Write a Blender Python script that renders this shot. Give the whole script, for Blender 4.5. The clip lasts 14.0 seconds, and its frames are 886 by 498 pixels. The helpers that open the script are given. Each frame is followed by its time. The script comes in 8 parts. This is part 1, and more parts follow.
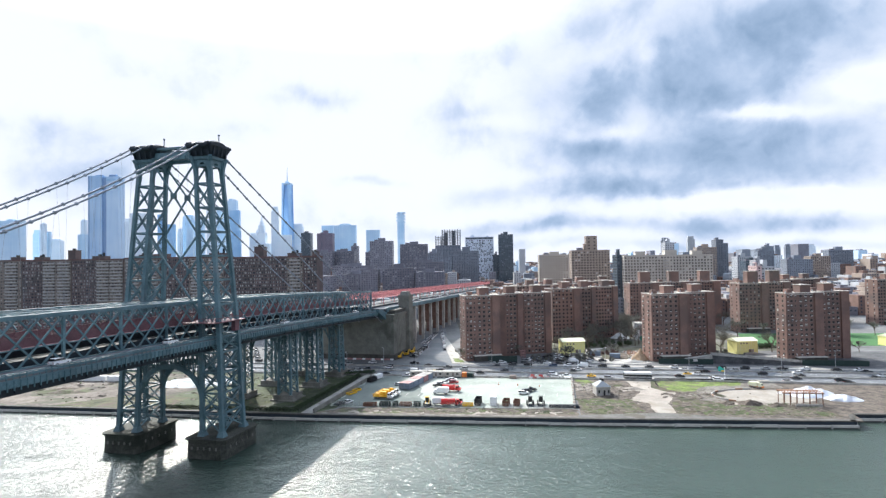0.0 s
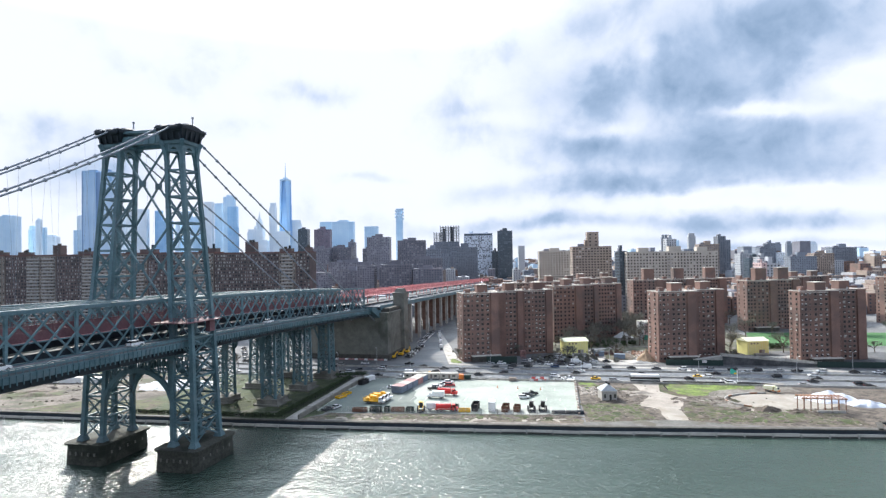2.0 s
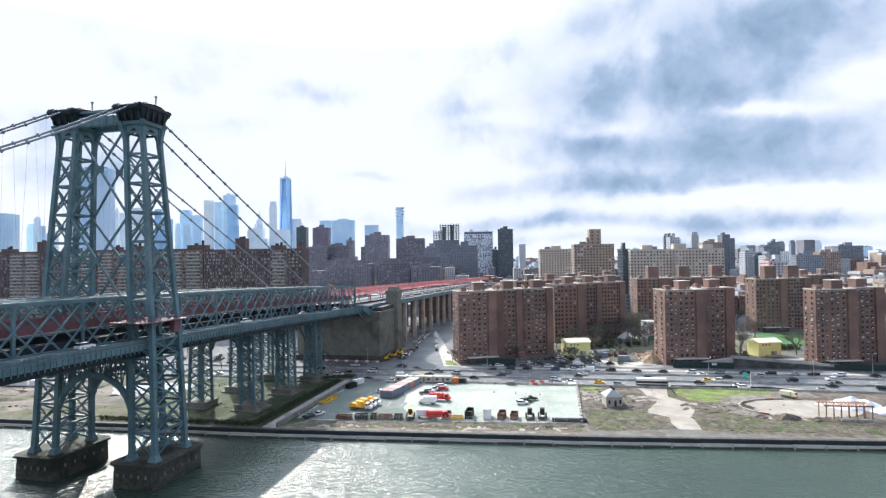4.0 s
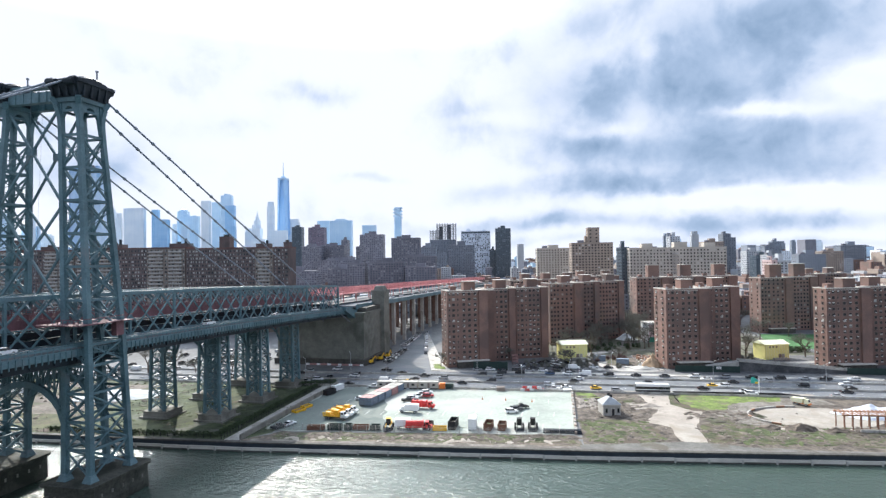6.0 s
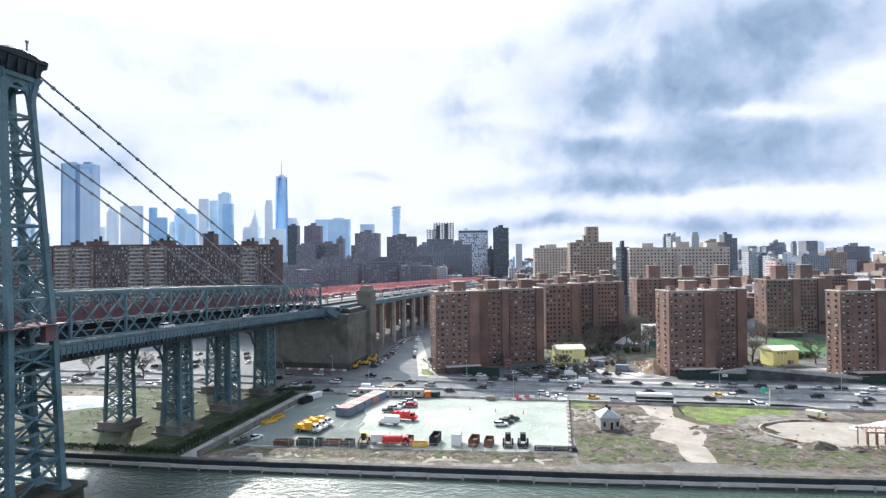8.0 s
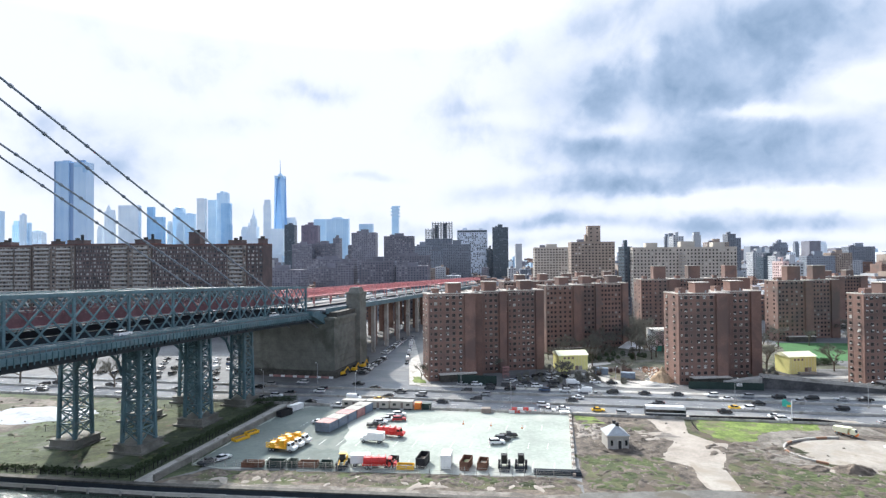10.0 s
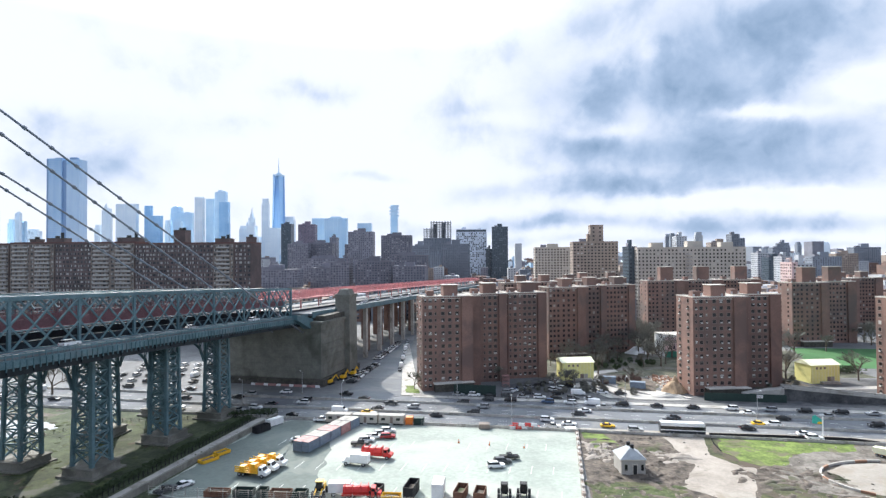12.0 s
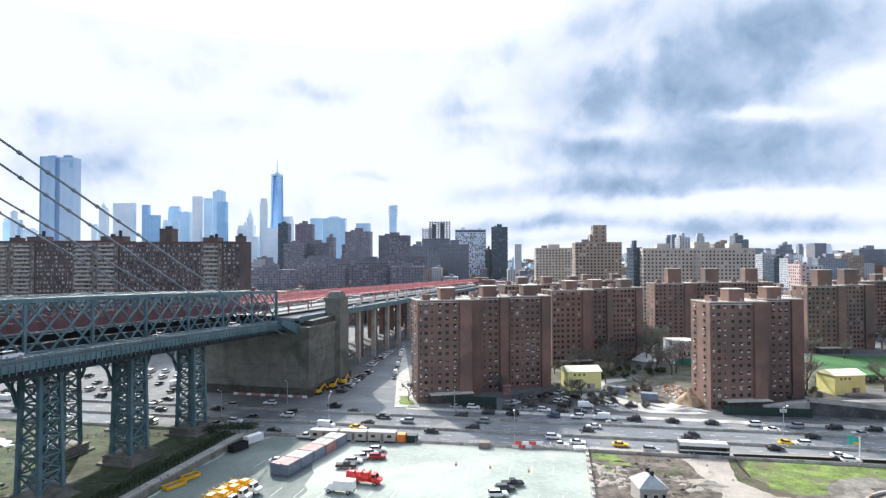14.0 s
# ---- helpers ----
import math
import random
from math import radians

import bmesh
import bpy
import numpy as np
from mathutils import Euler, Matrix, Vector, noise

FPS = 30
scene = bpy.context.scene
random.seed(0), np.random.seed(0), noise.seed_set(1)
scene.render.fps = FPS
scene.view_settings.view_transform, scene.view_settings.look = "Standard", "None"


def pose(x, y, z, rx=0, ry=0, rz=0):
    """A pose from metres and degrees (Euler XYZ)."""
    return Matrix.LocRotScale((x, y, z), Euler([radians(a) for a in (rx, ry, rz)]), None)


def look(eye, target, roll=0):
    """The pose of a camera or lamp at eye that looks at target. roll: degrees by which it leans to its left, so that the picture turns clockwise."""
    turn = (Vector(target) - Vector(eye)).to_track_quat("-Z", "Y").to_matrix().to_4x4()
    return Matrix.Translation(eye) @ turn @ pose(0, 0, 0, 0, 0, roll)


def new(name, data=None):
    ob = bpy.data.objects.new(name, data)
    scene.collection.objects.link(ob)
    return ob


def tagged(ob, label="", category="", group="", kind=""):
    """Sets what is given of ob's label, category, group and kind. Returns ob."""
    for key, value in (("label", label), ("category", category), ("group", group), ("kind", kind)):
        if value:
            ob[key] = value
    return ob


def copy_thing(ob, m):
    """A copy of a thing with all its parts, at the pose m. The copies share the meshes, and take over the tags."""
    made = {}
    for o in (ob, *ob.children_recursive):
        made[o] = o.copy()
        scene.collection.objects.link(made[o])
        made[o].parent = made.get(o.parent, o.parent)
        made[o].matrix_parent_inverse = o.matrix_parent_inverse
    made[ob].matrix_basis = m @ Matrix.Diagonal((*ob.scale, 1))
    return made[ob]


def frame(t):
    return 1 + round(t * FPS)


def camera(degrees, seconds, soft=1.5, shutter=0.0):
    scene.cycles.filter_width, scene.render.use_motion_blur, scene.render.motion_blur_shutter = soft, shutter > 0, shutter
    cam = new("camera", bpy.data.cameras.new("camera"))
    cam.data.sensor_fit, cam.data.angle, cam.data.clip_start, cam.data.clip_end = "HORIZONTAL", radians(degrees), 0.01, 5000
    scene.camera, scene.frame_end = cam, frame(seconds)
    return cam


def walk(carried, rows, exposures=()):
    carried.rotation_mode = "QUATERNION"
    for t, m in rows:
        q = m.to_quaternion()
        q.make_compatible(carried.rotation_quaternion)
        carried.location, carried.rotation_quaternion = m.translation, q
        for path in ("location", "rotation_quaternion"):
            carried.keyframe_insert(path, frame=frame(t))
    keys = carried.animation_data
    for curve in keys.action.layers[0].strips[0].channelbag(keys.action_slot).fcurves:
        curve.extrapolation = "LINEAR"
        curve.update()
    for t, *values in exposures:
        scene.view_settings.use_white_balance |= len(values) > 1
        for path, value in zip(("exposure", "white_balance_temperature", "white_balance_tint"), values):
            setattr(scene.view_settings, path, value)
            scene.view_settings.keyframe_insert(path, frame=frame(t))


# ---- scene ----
cam = camera(76.2, 14.0, 1.35)
PATH = [
    (0, (0.274, 0.505, 62.565), (0.12, 2.498, 62.613), -0.9),
    (0.5, (0.396, 4.711, 62.469), (0.244, 6.705, 62.515), -0.9),
    (1, (0.473, 8.813, 62.321), (0.321, 10.807, 62.364), -0.8),
    (1.5, (0.484, 12.833, 62.124), (0.332, 14.827, 62.164), -0.8),
    (2, (0.529, 16.905, 61.882), (0.378, 18.899, 61.919), -0.8),
    (2.5, (0.721, 20.996, 61.626), (0.567, 22.989, 61.661), -0.7),
    (3, (1.247, 25.269, 61.336), (1.091, 27.262, 61.369), -0.7),
    (5.5, (6.136, 47.472, 58.651), (5.982, 49.466, 58.688), -0.8),
    (6, (7.463, 52.03, 58.47), (7.309, 54.024, 58.507), -0.8),
    (6.5, (8.7, 56.448, 58.302), (8.545, 58.442, 58.339), -0.7),
    (7, (9.736, 60.852, 58.159), (9.582, 62.845, 58.196), -0.6),
    (7.5, (10.563, 65.208, 58.028), (10.41, 67.202, 58.065), -0.6),
    (8, (11.298, 69.856, 57.947), (11.146, 71.85, 57.983), -0.5),
    (10.5, (13.126, 92.797, 57.881), (12.974, 94.791, 57.917), -0.4),
    (11, (13.254, 97.539, 57.897), (13.102, 99.533, 57.933), -0.3),
    (11.5, (13.271, 102.32, 57.92), (13.121, 104.314, 57.955), -0.3),
    (12, (13.23, 107.11, 57.966), (13.08, 109.104, 58.001), -0.3),
    (12.5, (13.128, 111.714, 58.026), (12.978, 113.708, 58.06), -0.2),
    (13, (13.06, 116.198, 58.082), (12.911, 118.193, 58.119), -0.2),
    (13.5, (12.926, 120.297, 58.127), (12.778, 122.291, 58.163), -0.2),
    (14, (12.749, 124.172, 58.15), (12.602, 126.166, 58.187), -0.1),
]
walk(cam, [(t, look(eye, target, roll)) for t, eye, target, roll in PATH], [(0.0, 0.35), (14.0, 0.35)])

# ---- world, sun ----
SUN_AZ, SUN_EL = radians(-29), radians(35)      # azimuth from +y towards +x
sun_dir = Vector((math.sin(SUN_AZ) * math.cos(SUN_EL), math.cos(SUN_AZ) * math.cos(SUN_EL), math.sin(SUN_EL)))
sun = new("sun", bpy.data.lights.new("sun", "SUN"))
sun.data.energy, sun.data.angle, sun.data.color = 5.0, radians(0.7), (1.0, 0.95, 0.87)
sun.matrix_world = look(sun_dir * 800, (0, 0, 0))


class NT:
    """Short hand for node trees."""
    def __init__(self, tree):
        self.t = tree
        tree.nodes.clear()

    def n(self, kind, **kw):
        node = self.t.nodes.new(kind)
        for k, v in kw.items():
            if k in node.inputs:
                node.inputs[k].default_value = v
            else:
                setattr(node, k, v)
        return node

    def l(self, a, b):
        self.t.links.new(a, b)

    def math(self, op, a, b=0.0, clamp=False):
        m = self.t.nodes.new("ShaderNodeMath")
        m.operation, m.use_clamp = op, clamp
        for i, x in enumerate((a, b)):
            if isinstance(x, (int, float)):
                m.inputs[i].default_value = x
            else:
                self.l(x, m.inputs[i])
        return m.outputs[0]

    def mix(self, fac, a, b):
        m = self.t.nodes.new("ShaderNodeMix")
        m.data_type = "RGBA"
        for sock, x in ((m.inputs["Factor"], fac), (m.inputs[6], a), (m.inputs[7], b)):
            if isinstance(x, (int, float)):
                sock.default_value = x
            elif isinstance(x, tuple):
                sock.default_value = (*x, 1) if len(x) == 3 else x
            else:
                self.l(x, sock)
        return m.outputs[2]

    def ramp(self, fac, lo, hi):
        m = self.t.nodes.new("ShaderNodeMapRange")
        m.interpolation_type = "SMOOTHSTEP"
        self.l(fac, m.inputs[0])
        m.inputs[1].default_value, m.inputs[2].default_value = lo, hi
        return m.outputs[0]


# bearing and height (tangents, ahead over the city), half width, half height, density
CLOUD_BANKS = [(0.44, 0.28, 0.34, 0.17, 0.36), (0.72, 0.42, 0.20, 0.07, 0.62), (0.48, 0.37, 0.14, 0.09, 0.44), (0.24, 0.30, 0.13, 0.055, 0.46), (0.46, 0.30, 0.15, 0.04, 0.40), (0.20, 0.41, 0.10, 0.05, 0.24),
               (0.45, 0.185, 0.24, 0.045, 0.58), (0.30, 0.122, 0.17, 0.022, 0.66), (0.60, 0.150, 0.13, 0.030, 0.38), (0.24, 0.20, 0.12, 0.03, 0.28), (0.70, 0.22, 0.14, 0.035, 0.36),
               (0.42, 0.058, 0.40, 0.017, 0.50), (0.12, 0.050, 0.20, 0.014, 0.30), (0.70, 0.070, 0.20, 0.018, 0.30), (0.62, 0.022, 0.30, 0.010, 0.28), (0.24, 0.020, 0.42, 0.010, 0.26),
               (0.06, 0.118, 0.07, 0.022, 0.42), (-0.13, 0.146, 0.040, 0.011, 0.52), (-0.21, 0.305, 0.07, 0.022, 0.38), (-0.46, 0.33, 0.12, 0.05, 0.22), (0.08, 0.225, 0.06, 0.014, 0.24),
               (-0.62, 0.17, 0.16, 0.045, 0.50), (-0.68, 0.25, 0.13, 0.04, 0.40), (-0.30, 0.10, 0.2, 0.03, 0.2), (-0.42, 0.24, 0.14, 0.03, 0.22), (0.02, 0.27, 0.10, 0.02, 0.2),
               (0.36, 0.355, 0.045, 0.04, -0.40), (0.30, 0.225, 0.06, 0.014, -0.40), (0.57, 0.262, 0.11, 0.014, -0.60), (0.75, 0.315, 0.06, 0.026, -0.75), (0.45, 0.100, 0.10, 0.011, -0.55), (0.66, 0.108, 0.18, 0.015, -0.60)]


def build_world():
    world = bpy.data.worlds.new("sky")
    scene.world = world
    world.use_nodes = True
    k = NT(world.node_tree)
    out, bg = k.n("ShaderNodeOutputWorld"), k.n("ShaderNodeBackground")
    sky = k.n("ShaderNodeTexSky", sky_type="NISHITA", sun_disc=False, sun_elevation=SUN_EL, sun_rotation=SUN_AZ)
    clear = k.mix(1.0, sky.outputs[0], (0.10, 0.10, 0.10))
    clear.node.blend_type = "MULTIPLY"
    co = k.n("ShaderNodeTexCoord")
    sep = k.n("ShaderNodeSeparateXYZ")
    k.l(co.outputs["Generated"], sep.inputs[0])
    x, y, z = sep.outputs
    # cloud layer on a flat sheet overhead, foreshortened towards the horizon
    h = k.math("ADD", k.math("MAXIMUM", z, 0.0), 0.30)
    flat = k.n("ShaderNodeCombineXYZ")
    k.l(k.math("DIVIDE", x, h), flat.inputs[0])
    k.l(k.math("DIVIDE", y, h), flat.inputs[1])
    flat.inputs[2].default_value = 21.1
    big = k.n("ShaderNodeTexNoise", Scale=1.15, Detail=9.0, Roughness=0.56, Distortion=0.25)
    k.l(flat.outputs[0], big.inputs["Vector"])
    fine = k.n("ShaderNodeTexNoise", Scale=3.6, Detail=8.0, Roughness=0.6, Distortion=0.3)
    k.l(flat.outputs[0], fine.inputs["Vector"])
    # side of the sky that holds the sun is thinner and brighter
    dot = k.n("ShaderNodeVectorMath", operation="DOT_PRODUCT")
    k.l(co.outputs["Generated"], dot.inputs[0])
    dot.inputs[1].default_value = sun_dir
    glow = k.ramp(dot.outputs["Value"], 0.55, 1.0)
    side = k.ramp(x, -0.25, 0.55)
    d = k.math("ADD", k.math("MULTIPLY", big.outputs[0], 0.85), k.math("MULTIPLY", fine.outputs[0], 0.22))
    d = k.math("ADD", d, k.math("MULTIPLY", side, 0.10))
    d = k.math("SUBTRACT", d, k.math("MULTIPLY", glow, 0.06))
    d = k.math("MULTIPLY", k.ramp(d, 0.52, 0.86), 0.55)
    # cloud banks over the city, by bearing and height, with edges torn by noise
    fwd, rgt = Vector((-0.0765, 0.997, 0.0)), Vector((0.997, 0.0765, 0.0))
    ahead = k.n("ShaderNodeVectorMath", operation="DOT_PRODUCT")
    k.l(co.outputs["Generated"], ahead.inputs[0])
    ahead.inputs[1].default_value = fwd
    across = k.n("ShaderNodeVectorMath", operation="DOT_PRODUCT")
    k.l(co.outputs["Generated"], across.inputs[0])
    across.inputs[1].default_value = rgt
    depth = k.math("MAXIMUM", ahead.outputs["Value"], 0.08)
    torn = k.n("ShaderNodeTexNoise", Scale=6.0, Detail=8.0, Roughness=0.56)
    k.l(co.outputs["Generated"], torn.inputs["Vector"])
    tsep = k.n("ShaderNodeSeparateColor")
    k.l(torn.outputs["Color"], tsep.inputs[0])
    a = k.math("ADD", k.math("DIVIDE", across.outputs["Value"], depth), k.math("MULTIPLY", k.math("SUBTRACT", tsep.outputs[0], 0.5), 0.20))
    b = k.math("ADD", k.math("DIVIDE", z, depth), k.math("MULTIPLY", k.math("SUBTRACT", tsep.outputs[1], 0.5), 0.085))
    bank = None
    for ca, cb, ra, rb, s in CLOUD_BANKS:
        u = k.math("DIVIDE", k.math("SUBTRACT", a, ca), ra)
        v = k.math("DIVIDE", k.math("SUBTRACT", b, cb), rb)
        e = k.math("EXPONENT", k.math("MULTIPLY", k.math("ADD", k.math("MULTIPLY", u, u), k.math("MULTIPLY", v, v)), -1.0))
        e = k.math("MULTIPLY", e, s)
        bank = e if bank is None else k.math("ADD", bank, e)
    puff = k.n("ShaderNodeTexNoise", Scale=7.5, Detail=8.0, Roughness=0.55, Distortion=0.3)
    k.l(co.outputs["Generated"], puff.inputs["Vector"])
    wisp = k.n("ShaderNodeTexNoise", Scale=19.0, Detail=5.0, Roughness=0.52, Distortion=0.3)
    k.l(co.outputs["Generated"], wisp.inputs["Vector"])
    lump = k.math("ADD", k.math("MULTIPLY", puff.outputs[0], 0.7), k.math("MULTIPLY", wisp.outputs[0], 0.3))
    grain = k.math("ADD", 0.56, k.math("MULTIPLY", k.ramp(lump, 0.30, 0.70), 0.60))
    bank = k.math("MULTIPLY", k.math("MAXIMUM", bank, 0.0), grain)
    # thin patches drift over the rest
    thin = k.math("MULTIPLY", k.ramp(lump, 0.46, 0.70), 0.22)
    bank = k.math("ADD", bank, thin)
    behind = k.ramp(ahead.outputs["Value"], 0.55, 0.30)
    d = k.math("ADD", bank, k.math("MULTIPLY", d, k.math("ADD", 0.34, k.math("MULTIPLY", behind, 0.60))))
    d = k.math("ADD", d, k.math("MULTIPLY", behind, 0.20))
    soft = k.ramp(d, 0.04, 0.78)
    heavy = k.ramp(d, 0.52, 1.30)
    cloud = k.mix(soft, (0.97, 1.03, 1.18), (0.47, 0.61, 0.845))
    cloud = k.mix(heavy, cloud, (0.235, 0.365, 0.56))
    cover = k.ramp(fine.outputs[0], 0.16, 0.26)
    col = k.mix(cover, clear, cloud)
    # the cover breaks up overhead and behind the river, where blue sky shows
    gaps = k.math("MULTIPLY", k.ramp(z, 0.48, 0.78), k.math("ADD", 0.42, k.math("MULTIPLY", k.ramp(big.outputs[0], 0.40, 0.60), 0.25)))
    col = k.mix(gaps, col, (0.24, 0.40, 0.72))
    col = k.mix(k.math("MULTIPLY", behind, 0.18), col, (0.38, 0.58, 0.95))
    # thin bright cloud round the hidden sun
    veil = k.math("MULTIPLY", k.ramp(dot.outputs["Value"], 0.80, 0.99), k.math("MULTIPLY", k.ramp(z, 0.34, 0.55), 9.0))
    col = k.mix(veil, col, (0.86, 0.96, 1.06))
    col.node.blend_type, col.node.clamp_factor = "ADD", False
    k.l(col, bg.inputs[0])
    bg.inputs[1].default_value = 0.785
    k.l(bg.outputs[0], out.inputs[0])


build_world()

# ---- materials ----
def mat(name, color, rough=0.8, metal=0.0, vary=0.25, scale=0.25, fine=3.0, bump=0.15, tint=None, rnd=0.0, spec=0.4, patch=None):
    """A weathered surface: large stains, fine grain and a little relief, in world metres."""
    m = bpy.data.materials.new(name)
    m.use_nodes = True
    k = NT(m.node_tree)
    out, b = k.n("ShaderNodeOutputMaterial"), k.n("ShaderNodeBsdfPrincipled")
    geo = k.n("ShaderNodeNewGeometry")
    n1 = k.n("ShaderNodeTexNoise", Scale=scale, Detail=5.0, Roughness=0.6)
    n2 = k.n("ShaderNodeTexNoise", Scale=fine, Detail=4.0, Roughness=0.65)
    k.l(geo.outputs["Position"], n1.inputs["Vector"])
    k.l(geo.outputs["Position"], n2.inputs["Vector"])
    f = k.math("ADD", k.math("MULTIPLY", n1.outputs[0], 0.6), k.math("MULTIPLY", n2.outputs[0], 0.4))
    f = k.ramp(f, 0.3, 0.7)
    lo = tuple(c * (1 - vary) for c in color)
    hi = tuple(min(1, c * (1 + vary)) for c in (tint or color))
    c = k.mix(f, lo, hi)
    if patch:
        pcol, pscale, plo, phi = patch
        n3 = k.n("ShaderNodeTexNoise", Scale=pscale, Detail=7.0, Roughness=0.62, Distortion=0.6)
        k.l(geo.outputs["Position"], n3.inputs["Vector"])
        c = k.mix(k.ramp(n3.outputs[0], plo, phi), c, pcol)
    if rnd:
        info = k.n("ShaderNodeObjectInfo")
        g = k.math("ADD", k.math("MULTIPLY", info.outputs["Random"], 2 * rnd), 1 - rnd)
        cc = k.n("ShaderNodeVectorMath", operation="SCALE")
        k.l(c, cc.inputs[0])
        k.l(g, cc.inputs["Scale"])
        c = cc.outputs[0]
    k.l(c, b.inputs["Base Color"])
    b.inputs["Roughness"].default_value, b.inputs["Metallic"].default_value = rough, metal
    b.inputs["Specular IOR Level"].default_value = spec
    if bump:
        bp = k.n("ShaderNodeBump", Strength=bump, Distance=0.1)
        k.l(n2.outputs[0], bp.inputs["Height"])
        k.l(bp.outputs[0], b.inputs["Normal"])
    k.l(b.outputs[0], out.inputs[0])
    return m


def pane_mat(name, dark, light, rough=0.12, cut=0.74):
    """Window glass with blinds or dark rooms behind, each pane its own."""
    m = bpy.data.materials.new(name)
    m.use_nodes = True
    k = NT(m.node_tree)
    out, b = k.n("ShaderNodeOutputMaterial"), k.n("ShaderNodeBsdfPrincipled")
    info, geo = k.n("ShaderNodeObjectInfo"), k.n("ShaderNodeNewGeometry")
    r = k.math("FRACT", k.math("ADD", k.math("MULTIPLY", info.outputs["Random"], 7.3), k.math("MULTIPLY", geo.outputs["Random Per Island"], 3.1)))
    k.l(k.mix(k.ramp(r, cut, 0.96), dark, light), b.inputs["Base Color"])
    b.inputs["Roughness"].default_value = rough
    k.l(b.outputs[0], out.inputs[0])
    return m


def water_mat():
    m = bpy.data.materials.new("river_water")
    m.use_nodes = True
    k = NT(m.node_tree)
    out, b = k.n("ShaderNodeOutputMaterial"), k.n("ShaderNodeBsdfPrincipled")
    geo = k.n("ShaderNodeNewGeometry")
    mp = k.n("ShaderNodeMapping", Scale=(0.75, 1.0, 1.0))
    k.l(geo.outputs["Position"], mp.inputs[0])
    n0 = k.n("ShaderNodeTexNoise", Scale=0.02, Detail=3.0)
    n1 = k.n("ShaderNodeTexNoise", Scale=0.85, Detail=6.0, Roughness=0.55, Distortion=0.5)
    n2 = k.n("ShaderNodeTexNoise", Scale=0.09, Detail=3.0, Roughness=0.5)
    for n in (n0, n1, n2):
        k.l(mp.outputs[0], n.inputs["Vector"])
    k.l(k.mix(n0.outputs[0], (0.030, 0.052, 0.040), (0.048, 0.076, 0.060)), b.inputs["Base Color"])
    hgt = k.math("ADD", n1.outputs[0], k.math("MULTIPLY", n2.outputs[0], 1.3))
    bp = k.n("ShaderNodeBump", Strength=1.0, Distance=0.52)
    k.l(hgt, bp.inputs["Height"])
    k.l(bp.outputs[0], b.inputs["Normal"])
    # wind-ruffled water is rougher in patches
    gust = k.ramp(n0.outputs[0], 0.36, 0.64)
    k.l(k.math("ADD", 0.15, k.math("MULTIPLY", gust, 0.12)), b.inputs["Roughness"])
    b.inputs["IOR"].default_value = 1.4
    k.l(b.outputs[0], out.inputs[0])
    return m


